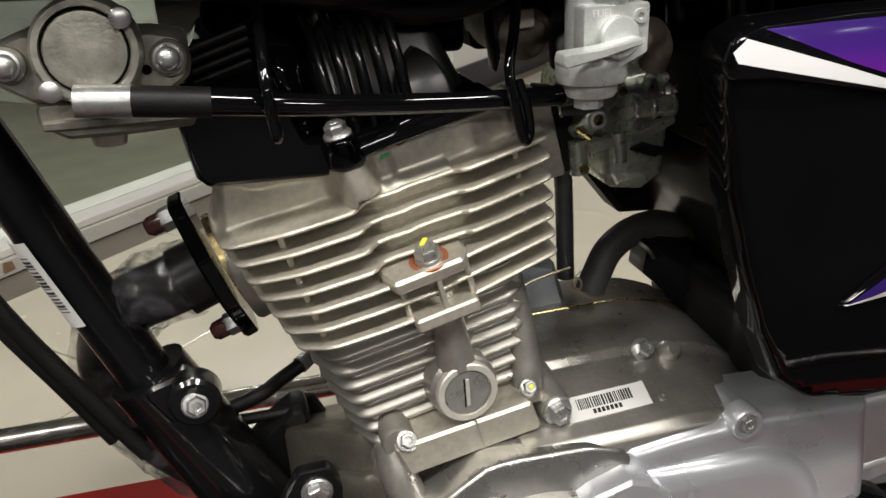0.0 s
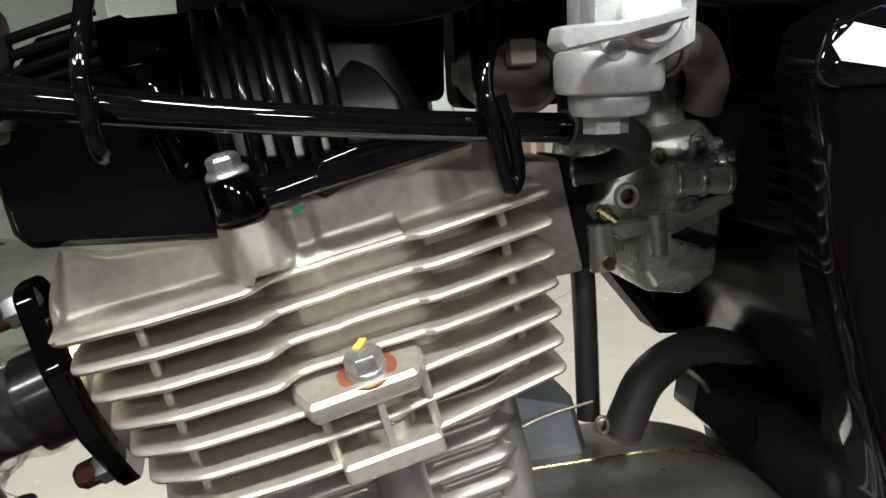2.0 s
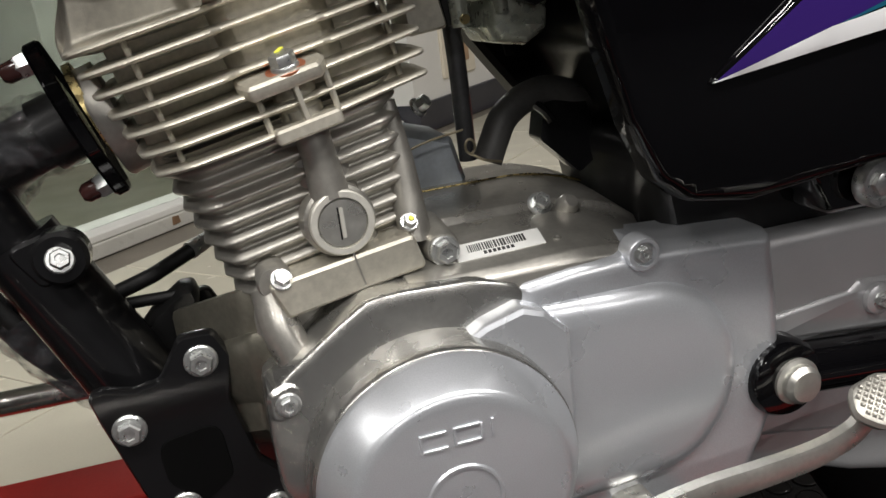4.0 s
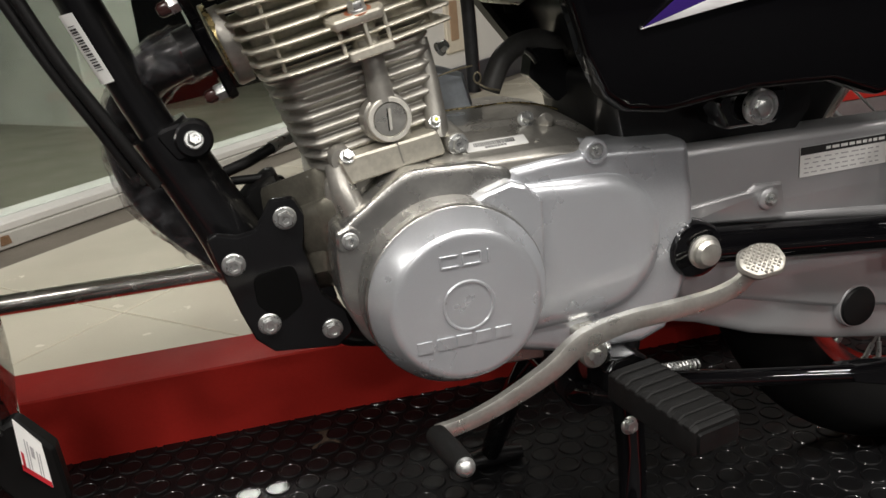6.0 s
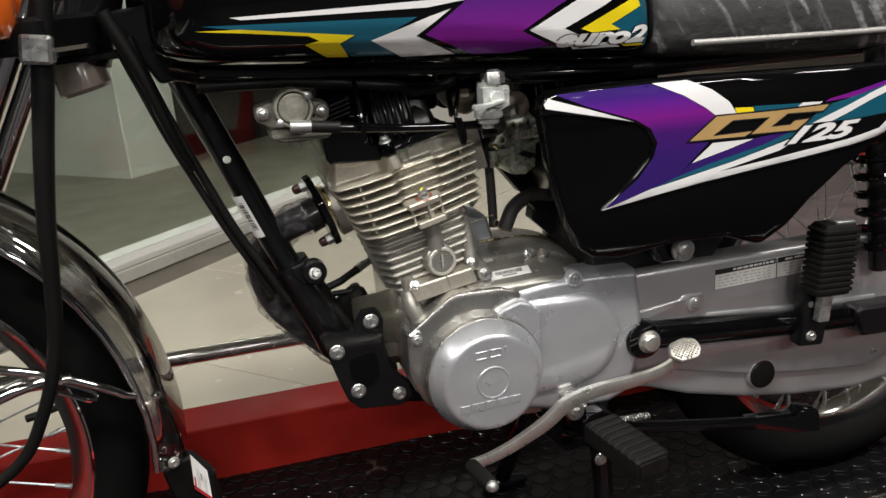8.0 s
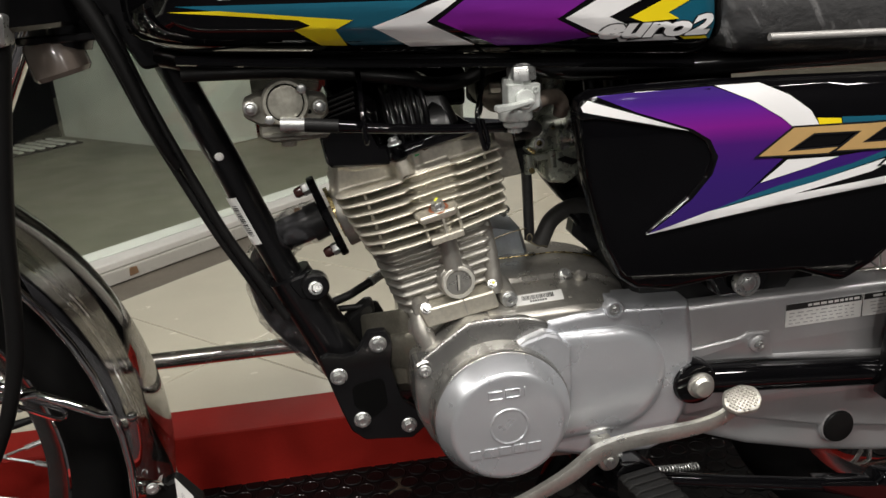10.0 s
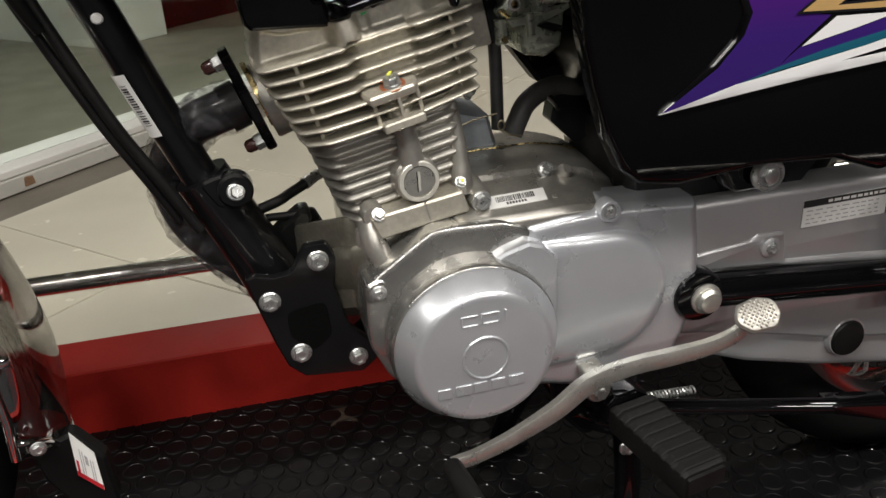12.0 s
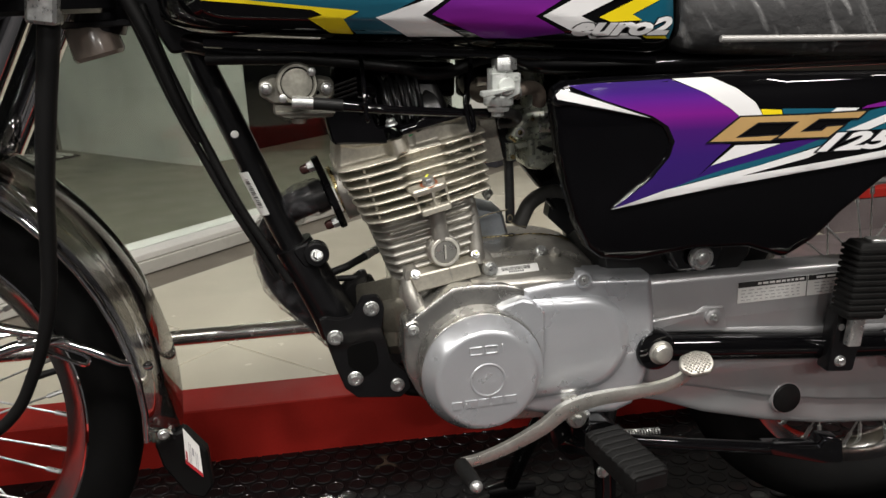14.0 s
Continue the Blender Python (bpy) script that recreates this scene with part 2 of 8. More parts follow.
def wrap_film(name, tint, alpha, sheen_streaks=False):
    m = material(name, tint, 0.10, 0.0, coat=0.9, bump=1.0, bump_scale=70, coat_rough=0.04)
    nt = m.node_tree
    b = nt.nodes["Principled BSDF"]
    n = nt.nodes.new("ShaderNodeTexNoise")
    n.inputs["Scale"].default_value, n.inputs["Detail"].default_value, n.inputs["Distortion"].default_value = 26, 6, 2.5
    nt.links.new(nt.nodes["Texture Coordinate"].outputs["Object"], n.inputs["Vector"])
    r = nt.nodes.new("ShaderNodeMapRange")
    r.inputs["From Min"].default_value, r.inputs["From Max"].default_value = 0.45, 0.7
    r.inputs["To Min"].default_value, r.inputs["To Max"].default_value = alpha * 0.35, alpha * 1.6
    nt.links.new(n.outputs["Fac"], r.inputs["Value"])
    # Pale streaks painted into the opacity imitate sheen along the film's folds
    if sheen_streaks:
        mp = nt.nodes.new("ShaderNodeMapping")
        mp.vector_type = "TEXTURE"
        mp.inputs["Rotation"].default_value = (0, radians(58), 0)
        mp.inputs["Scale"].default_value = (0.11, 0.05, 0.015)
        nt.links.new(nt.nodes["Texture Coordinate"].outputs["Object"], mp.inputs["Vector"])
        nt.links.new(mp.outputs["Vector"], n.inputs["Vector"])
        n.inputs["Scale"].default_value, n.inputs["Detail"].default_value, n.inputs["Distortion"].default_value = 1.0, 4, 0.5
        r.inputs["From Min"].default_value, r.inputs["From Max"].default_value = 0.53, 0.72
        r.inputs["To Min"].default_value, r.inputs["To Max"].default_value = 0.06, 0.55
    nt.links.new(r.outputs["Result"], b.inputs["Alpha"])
    bump = [x for x in nt.nodes if x.type == "BUMP"][0]
    bump.inputs["Distance"].default_value = 0.006
    nt.links.new(bump.outputs["Normal"], b.inputs["Coat Normal"])
    return m


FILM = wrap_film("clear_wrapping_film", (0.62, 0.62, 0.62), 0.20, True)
FILM_DARK = wrap_film("clear_film_on_dark_pipe", (0.08, 0.08, 0.085), 0.50)
RING = material("bright_turned_ring", (0.80, 0.78, 0.70), 0.42, 0.6, grain=0.05, stain=0.06, stain_scale=60, smudge=0.08)


# ---- shape tools ----
from mathutils.bvhtree import BVHTree
from mathutils.geometry import tessellate_polygon


def mesh_of(bm, name, sharp=38):
    bmesh.ops.recalc_face_normals(bm, faces=bm.faces)
    me = bpy.data.meshes.new(name)
    bm.to_mesh(me)
    bm.free()
    for p in me.polygons:
        p.use_smooth = True
    me.set_sharp_from_angle(angle=radians(sharp))
    return me


def part(name, bm, mat, parent=None, label="", sharp=38):
    me = mesh_of(bm, name, sharp)
    me.materials.append(mat)
    ob = new(name, me)
    if parent is not None:
        ob.parent = parent
    return tagged(ob, label) if label else ob


def side(u, v, w):
    """Outline in x and z, depth in y."""
    return Vector((u, w, v))


def plan(u, v, w):
    """Outline in x and y, depth in z."""
    return Vector((u, v, w))


EX, EZ, LEAN_COS, LEAN_SIN = -0.050, 0.500, math.cos(radians(12)), math.sin(radians(12))


def eng(s, n, y):
    """The leaning cylinder's own frame: s to the rear along the fins, n along the bore."""
    return Vector((EX + s * LEAN_COS - n * LEAN_SIN, y, EZ + s * LEAN_SIN + n * LEAN_COS))


def fin_plan(u, v, w):
    return eng(u, w, v)


class Outline(list):
    """A rounded outline that remembers its corners, so that it can be shrunk cleanly."""
    raw, radii, steps = (), (), 4


def rounded(pts, r, seg=4):
    out = Outline()
    n = len(pts)
    out.raw, out.steps = [tuple(p) for p in pts], seg
    out.radii = [r[i] if isinstance(r, (list, tuple)) else r for i in range(n)]
    for i, p in enumerate(pts):
        a, b, c = Vector(pts[i - 1]), Vector(p), Vector(pts[(i + 1) % n])
        rr = out.radii[i]
        da, dc = a - b, c - b
        la, lc = da.length, dc.length
        if rr <= 0 or la < 1e-9 or lc < 1e-9:
            for k in range(1 if rr <= 0 else seg + 1):
                out.append((b.x, b.y))
            continue
        ang = max(da.angle(dc), 0.05)
        d = min(rr / math.tan(ang / 2) if ang < 3.13 else 1e-5, la * 0.48, lc * 0.48)
        p0, p1 = b + da / la * d, b + dc / lc * d
        for k in range(seg + 1):
            t = k / seg
            q = p0 * (1 - t) ** 2 + b * 2 * t * (1 - t) + p1 * t * t
            out.append((q.x, q.y))
    return out


def oval(cx, cz, rx, rz, seg=48, turn=0.0):
    ct, st = math.cos(radians(turn)), math.sin(radians(turn))
    return [(cx + rx * math.cos(a) * ct - rz * math.sin(a) * st, cz + rx * math.cos(a) * st + rz * math.sin(a) * ct)
            for a in (2 * math.pi * k / seg for k in range(seg))]


def inset(pts, d):
    if not d:
        return pts
    if isinstance(pts, Outline):
        raw = pts.raw
        area = sum(raw[i - 1][0] * raw[i][1] - raw[i][0] * raw[i - 1][1] for i in range(len(raw)))
        radii = []
        for i, q in enumerate(raw):
            a, c = raw[i - 1], raw[(i + 1) % len(raw)]
            turn = (q[0] - a[0]) * (c[1] - q[1]) - (q[1] - a[1]) * (c[0] - q[0])
            convex = turn * area > 0
            radii.append(0 if pts.radii[i] <= 0 else max(pts.radii[i] + (-d if convex else d), 1e-4))
        return rounded(inset(list(raw), d), radii, pts.steps)
    area = sum(pts[i - 1][0] * pts[i][1] - pts[i][0] * pts[i - 1][1] for i in range(len(pts)))
    sgn = 1 if area > 0 else -1
    out = []
    n = len(pts)
    for i in range(n):
        p, a, b = Vector(pts[i]), Vector(pts[i - 1]), Vector(pts[(i + 1) % n])
        e0, e1 = (p - a), (b - p)
        if e0.length < 1e-9 or e1.length < 1e-9:
            out.append(tuple(p))
            continue
        e0.normalize(), e1.normalize()
        n0, n1 = Vector((-e0.y, e0.x)) * sgn, Vector((-e1.y, e1.x)) * sgn
        m = n0 + n1
        m = m / max(m.length_squared, 0.25) * 2
        out.append((p.x + m.x * d, p.y + m.y * d))
    return out


def slab(bm, pts, layers, frame=side, caps=True):
    """A stack of outlines: layers of (depth, inset), joined and closed."""
    rings = []
    for depth, ins in layers:
        rings.append([bm.verts.new(frame(u, v, depth)) for u, v in inset(pts, ins)])
    n = len(pts)
    for a, b in zip(rings, rings[1:]):
        for i in range(n):
            bm.faces.new((a[i - 1], a[i], b[i], b[i - 1]))
    if caps:
        for ring in (rings[0], rings[-1]):
            co = [v.co for v in ring]
            if n < 9:
                bm.faces.new(ring)
                continue
            for tri in tessellate_polygon([co]):
                try:
                    bm.faces.new([ring[k] for k in tri])
                except ValueError:
                    pass
    return bm


def soft(y0, y1, e, steps=3):
    """Layers from the back y0 to the front y1 whose front edge is rounded by e."""
    sgn = 1 if y1 > y0 else -1
    out = [(y0, 0)]
    for k in range(steps + 1):
        a = k / steps * math.pi / 2
        out.append((y1 - sgn * e * (1 - math.sin(a)), e * (1 - math.cos(a))))
    return out


def basis(axis):
    w = Vector(axis).normalized()
    u = w.orthogonal().normalized()
    if abs(w.z) < 0.9:
        u = Vector((0, 0, 1)).cross(w).normalized()
    return u, w.cross(u), w


def lathe(bm, prof, o, axis, seg=32, turn=0.0):
    u, v, w = basis(axis)
    o = Vector(o)
    rings = []
    for r, h in prof:
        if r <= 1e-7:
            rings.append([bm.verts.new(o + w * h)])
        else:
            rings.append([bm.verts.new(o + w * h + (u * math.cos(a) + v * math.sin(a)) * r)
                          for a in (2 * math.pi * k / seg + turn for k in range(seg))])
    for a, b in zip(rings, rings[1:]):
        for i in range(seg):
            if len(a) == 1 and len(b) == 1:
                break
            if len(a) == 1:
                bm.faces.new((a[0], b[i], b[i - 1]))
            elif len(b) == 1:
                bm.faces.new((a[i - 1], a[i], b[0]))
            else:
                bm.faces.new((a[i - 1], a[i], b[i], b[i - 1]))
    for ring, flip in ((rings[0], True), (rings[-1], False)):
        if len(ring) > 2:
            bm.faces.new(ring[::-1] if flip else ring)
    return bm


def ring_lathe(bm, prof, o, axis, seg=64):
    """A closed section turned round an axis."""
    u, v, w = basis(axis)
    o = Vector(o)
    rows = [[bm.verts.new(o + w * h + (u * math.cos(a) + v * math.sin(a)) * r) for r, h in prof]
            for a in (2 * math.pi * k / seg for k in range(seg))]
    n = len(prof)
    for i in range(seg):
        for j in range(n):
            bm.faces.new((rows[i - 1][j - 1], rows[i - 1][j], rows[i][j], rows[i][j - 1]))
    return bm


def curve_pts(pts, sub=6):
    p = [Vector(q) for q in pts]
    if len(p) < 3 or sub < 2:
        return p
    p = [p[0] * 2 - p[1]] + p + [p[-1] * 2 - p[-2]]
    out = []
    for i in range(1, len(p) - 2):
        a, b, c, d = p[i - 1:i + 3]
        for k in range(sub):
            t = k / sub
            out.append(0.5 * (2 * b + (c - a) * t + (2 * a - 5 * b + 4 * c - d) * t * t + (3 * b - a - 3 * c + d) * t ** 3))
    out.append(p[-2])
    return out


def tube(bm, pts, r, seg=12, sub=6, flat=1.0, caps=True, up=None, section=None):
    """A round or flattened bar along a smooth line; r may be one number or one for each given point."""
    path = curve_pts(pts, sub)
    n = len(path)
    if isinstance(r, (list, tuple)):
        rr = [r[min(int(i * (len(r) - 1) / max(n - 1, 1)), len(r) - 2)] * (1 - (i * (len(r) - 1) / (n - 1)) % 1)
              + r[min(int(i * (len(r) - 1) / max(n - 1, 1)) + 1, len(r) - 1)] * ((i * (len(r) - 1) / (n - 1)) % 1) for i in range(n)]
        rr[-1] = r[-1]
    else:
        rr = [r] * n
    u = None
    rings = []
    for i, p in enumerate(path):
        d = (path[min(i + 1, n - 1)] - path[max(i - 1, 0)]).normalized()
        if u is None:
            u = Vector(up) if up else d.orthogonal()
        u = (u - d * u.dot(d)).normalized()
        v = d.cross(u)
        if section:
            rings.append([bm.verts.new(p + u * a * rr[i] + v * b * rr[i]) for a, b in section])
        else:
            rings.append([bm.verts.new(p + (u * math.cos(a) + v * math.sin(a) * flat) * rr[i])
                          for a in (2 * math.pi * k / seg for k in range(seg))])
    m = len(rings[0])
    for a, b in zip(rings, rings[1:]):
        for i in range(m):
            bm.faces.new((a[i - 1], a[i], b[i], b[i - 1]))
    if caps:
        bm.faces.new(rings[0][::-1])
        bm.faces.new(rings[-1])
    return bm


def box(bm, x0, x1, y0, y1, z0, z1, e=0.0):
    pts = [(x0, y0), (x1, y0), (x1, y1), (x0, y1)]
    if e:
        return slab(bm, rounded(pts, e, 2), [(z0, e * 0.7), (z0 + e * 0.7, 0), (z1 - e * 0.7, 0), (z1, e * 0.7)], plan)
    return slab(bm, pts, [(z0, 0), (z1, 0)], plan)


def hex_bolt(bm, o, axis, r, h, flange=1.35, dimple=True):
    """Hexagon head with a washer flange; r is the half width across the corners."""
    lathe(bm, [(r * flange, 0), (r * flange, h * 0.16), (r * flange * 0.9, h * 0.28), (r * 0.8, h * 0.3)], o, axis, 20)
    w = Vector(axis).normalized()
    lathe(bm, [(r, h * 0.22), (r, h * 0.85), (r * 0.86, h)] + ([(r * 0.5, h), (r * 0.42, h * 0.86), (0, h * 0.86)] if dimple else [(0, h)]), o, w, 6, turn=0.3)
    return bm


def bolt(o, axis, r, h, mat=None, parent=None, label="", flange=1.35, name="bolt"):
    return part(name, hex_bolt(bmesh.new(), o, axis, r * 0.86, h * 0.9, flange), mat or STEEL, parent, label, 30)


def words(name, text, size, m, mat, parent, extrude=0.0003, shear=0.0, squeeze=1.0):
    cu = bpy.data.curves.new(name, "FONT")
    cu.body, cu.size, cu.extrude, cu.shear, cu.resolution_u = text, size, extrude, shear, 3
    tmp = new(name, cu)
    me = bpy.data.meshes.new_from_object(tmp.evaluated_get(bpy.context.evaluated_depsgraph_get()))
    bpy.data.objects.remove(tmp)
    me.transform(m @ Matrix.Diagonal((squeeze, 1, 1, 1)))
    me.materials.append(mat)
    ob = new(name, me)
    ob.parent = parent
    return ob


# ---- the showroom ----
def setting(name, bm, mat, label="", category="", parent=None):
    return tagged(part(name, bm, mat, parent), label, category, kind="structure")


FLOOR_Z = -0.012
WALL_TURN = 43.0          # the glazed front stands askew to the motorcycle
WALL_FOOT = Vector((-0.68, 1.435, 0))
wd = Vector((math.cos(radians(WALL_TURN)), math.sin(radians(WALL_TURN)), 0))
wn = Vector((-wd.y, wd.x, 0))


def wall_frame(u, v, w):
    """u along the glazed front, v up, w outwards through it."""
    p = WALL_FOOT + wd * u + wn * w
    return Vector((p.x, p.y, v))


def wall_box(bm, u0, u1, w0, w1, z0, z1, e=0.0):
    layers = [(w0, e), (w0 + e, 0), (w1 - e, 0), (w1, e)] if e else [(w0, 0), (w1, 0)]
    return slab(bm, [(u0, z0), (u1, z0), (u1, z1), (u0, z1)], layers, wall_frame)


floor = setting("floor", box(bmesh.new(), -6, 6, 0.33, 6, FLOOR_Z - 0.1, FLOOR_Z - 0.003), GROUT, "cream ceramic tiled showroom floor", "floor")
# Unseen near floor, added dark so that glossy black parts reflect little
setting("floor_near", box(bmesh.new(), -6, 6, -6, 0.33, FLOOR_Z - 0.1, FLOOR_Z + 0.003), UNSEEN_DARK, "unseen dark floor added to keep reflections dark", "floor")
ceiling = setting("ceiling", box(bmesh.new(), -6, 6, -6, 6, CEILING, CEILING + 0.15), CEIL, "plain pale showroom ceiling", "ceiling")
# Unseen walls, darkened to hold down fill light and reflections
for nm, b in (("wall_left", (-6.1, -6, -6, 6)), ("wall_right", (6, 6.1, -6, 6)), ("wall_front", (-6, 6, -6.1, -6)), ("wall_back", (-6, 6, 6, 6.1))):
    setting(nm, box(bmesh.new(), b[0], b[1], b[2], b[3], FLOOR_Z - 0.05, CEILING), UNSEEN_DARK, "unseen wall, darkened to keep reflections and fill light low", "wall")

# the glazed front: plinth, glass and what stands behind it
plinth = setting("plinth", wall_box(bmesh.new(), -4.4, 1.80, -0.012, 0.14, FLOOR_Z, 0.027, 0.003), LEDGE, "white stone plinth under the glass front, chipped in places", "plinth")
setting("plinth_cap", wall_box(bmesh.new(), -4.4, 1.80, -0.006, 0.14, 0.028, 0.048, 0.003), WALL, parent=plinth)
for u, z in ((0.012, 0.010), (0.62, 0.012)):
    part("chip", slab(bmesh.new(), rounded([(u, z - 0.012), (u + 0.03, z - 0.011), (u + 0.026, z + 0.010), (u + 0.004, z + 0.012)], 0.004), [(-0.0125, 0), (-0.0145, 0.001)], wall_frame), BROWN, plinth, "brown chipped patch")
glass = setting("window_1", wall_box(bmesh.new(), -4.4, 1.80, 0.055, 0.063, 0.048, CEILING), GLASS, "tall clear glass shop front pane", "window")
glass.visible_shadow = False
setting("back_floor", slab(bmesh.new(), [(-4.4, 0.15), (3.0, 0.15), (3.0, 4.2), (-4.4, 4.2)], [(0.0, 0), (0.004, 0)], lambda u, v, w: wall_frame(u, w, v)), FLOOR_GREY, "dull grey floor behind the glass", "floor")
pillar = setting("wall_behind_glass", wall_box(bmesh.new(), 1.20, 1.52, 1.19, 2.40, 0.005, CEILING - 0.004, 0.004), WALL_GREY, "dull grey plaster wall corner behind the glass", "wall")
# Near-black slabs stand in for the darkness inside the doorways
setting("door_2", wall_box(bmesh.new(), 1.55, 3.4, 1.30, 1.36, 0.005, 1.90, 0.004), DARK, "near-black slab for the unlit doorway beside the grey wall", "door")
setting("door_1", wall_box(bmesh.new(), -1.2, 1.19, 2.41, 2.49, 0.005, CEILING - 0.004, 0.004), DARK, "near-black slab for the unlit doorway behind the glass", "door")
grate = tagged(part("floor_grate", wall_box(bmesh.new(), 0.72, 1.12, 2.08, 2.38, 0.005, 0.012), DARK), "small dark slatted drain grate on the grey floor", "grate")
for k in range(7):
    part("slat", wall_box(bmesh.new(), 0.74 + k * 0.055, 0.765 + k * 0.055, 2.10, 2.36, 0.0125, 0.020, 0.001), LEDGE, grate)
setting("wall_beside_glass", wall_box(bmesh.new(), 1.81, 5.2, -0.06, 0.16, FLOOR_Z + 0.113, CEILING - 0.004), WALL, "white painted wall beside the glass front", "wall")
skirting = setting("skirting", wall_box(bmesh.new(), 1.81, 5.2, -0.075, 0.16, FLOOR_Z, FLOOR_Z + 0.112, 0.003), SKIRT, "dark glossy skirting board", "skirting")


def wall_socket():
    s = tagged(new("wall_socket"), "cream plastic switched wall socket with tan inserts", "socket")
    u, z, a = 2.03, 0.165, 0.26
    part("face_plate", slab(bmesh.new(), rounded([(u, z), (u + a, z), (u + a, z + a), (u, z + a)], 0.012), [(-0.0605, 0), (-0.068, 0), (-0.072, 0.004)], wall_frame), CREAM_PLASTIC, s)
    for k in range(2):
        part("insert", slab(bmesh.new(), rounded([(u + 0.03 + k * 0.11, z + 0.05), (u + 0.095 + k * 0.11, z + 0.05), (u + 0.095 + k * 0.11, z + 0.21), (u + 0.03 + k * 0.11, z + 0.21)], 0.008), [(-0.072, 0), (-0.076, 0.002)], wall_frame), TAN_PLASTIC, s)


wall_socket()


def ceiling_panels():
    for lx, ly, power in LAMPS:
        p = tagged(new("ceiling_light"), "white rectangular ceiling light panel", "ceiling light", "ceiling lights")
        fr = bmesh.new()
        box(fr, lx - 0.30, lx + 0.30, ly - 0.17, ly + 0.17, CEILING - 0.022, CEILING - 0.001, 0.004)
        part("housing", fr, CEIL, p)


ceiling_panels()


# ---- the display stand: red boards, stud mat and chrome rails ----
def display_stand():
    st = tagged(new("display_stand"), "low display stand with red painted boards and chrome rails", "display stand")
    for sgn, nm in ((1, "board"), (-1, "board")):
        b = bmesh.new()
        y0, y1 = (0.326, 0.414) if sgn > 0 else (-0.388, -0.345)
        box(b, -1.2, 1.2, y0, y1, FLOOR_Z, 0.093 if sgn > 0 else 0.040, 0.003)
        if sgn > 0:
            bmesh.ops.rotate(b, cent=(-0.2, 0.37, 0), matrix=Matrix.Rotation(radians(-2.2), 3, "Z"), verts=b.verts)
        part(nm, b, RED_PAINT, st)
    for x0, x1 in ((-1.25, -1.2), (1.2, 1.25)):
        part("end_board", box(bmesh.new(), x0, x1, -0.388, 0.445 if x0 < 0 else 0.355, FLOOR_Z, 0.092, 0.003), RED_PAINT, st)
    for y, lean in ((0.36, 0.04), (-0.36, 0.0)):
        rail = part("rail", tube(bmesh.new(), [(-1.2, y + lean, 0.206), (1.2, y - lean * 1.4, 0.206)], 0.0125, 20, 1), STAINLESS, st, "polished chrome rail")
        for x in (-1.15, 1.15):
            part("rail_post", tube(bmesh.new(), [(x, y - lean * x, 0.090 if y > 0 else 0.040), (x, y - lean * x, 0.197)], 0.0125, 20, 1), CHROME, rail)
    return st


display_stand()
next_stand = tagged(new("display_stand"), "red painted boards of the next low display stand", "display stand")
part("board", box(bmesh.new(), 1.32, 3.6, 1.22, 1.30, 0.087, 0.115, 0.003), RED_PAINT, next_stand)
part("base", box(bmesh.new(), 1.34, 3.6, 1.225, 1.30, FLOOR_Z, 0.086, 0.002), SHADE_GREY, next_stand, "grey base, darkened for the shade under the red board")
part("board", box(bmesh.new(), 1.32, 3.6, 1.95, 2.03, FLOOR_Z, 0.115, 0.003), RED_PAINT, next_stand)
part("end_board", box(bmesh.new(), 1.32, 1.40, 1.30, 1.95, FLOOR_Z, 0.115, 0.003), RED_PAINT, next_stand)



def shade_patch(x0, x1, y0, y1, n=26, m=12):
    """A thin uneven grey patch, added over the tiles to darken them as if in shade."""
    bm = bmesh.new()
    grid = []
    for i in range(n + 1):
        row = []
        for k in range(m + 1):
            x, y = x0 + (x1 - x0) * i / n, y0 + (y1 - y0) * k / m
            edge = 0.0 if i in (0, n) or k in (0, m) else 1.0
            h = 0.004 + edge * 0.014 * abs(noise.noise(Vector((x * 9, y * 7, 0.3))))
            row.append(bm.verts.new((x + 0.02 * noise.noise(Vector((y * 8, x, 2))), y + 0.02 * noise.noise(Vector((x * 6, y, 5))), FLOOR_Z + h)))
        grid.append(row)
    for a, b in zip(grid, grid[1:]):
        for k in range(m):
            bm.faces.new((a[k], b[k], b[k + 1], a[k + 1]))
    low = bmesh.ops.extrude_face_region(bm, geom=bm.faces[:])["geom"]
    for v in low:
        if isinstance(v, bmesh.types.BMVert):
            v.co.z -= 0.002
    bmesh.ops.recalc_face_normals(bm, faces=bm.faces[:])
    return tagged(part("shaded_tiles", bm, SHADE_GREY, None, "", 60), "uneven grey patch added for the shaded tiles before the next stand", "dust sheet")


shade_patch(1.06, 2.4, 0.84, 1.215)
mat_x0, mat_x1 = -1.19, 1.19
stud_mat = tagged(part("rubber_mat", box(bmesh.new(), mat_x0, mat_x1, -0.344, 0.360, FLOOR_Z, 0.0), MAT_RUBBER), "black rubber floor mat with round coin studs", "mat")


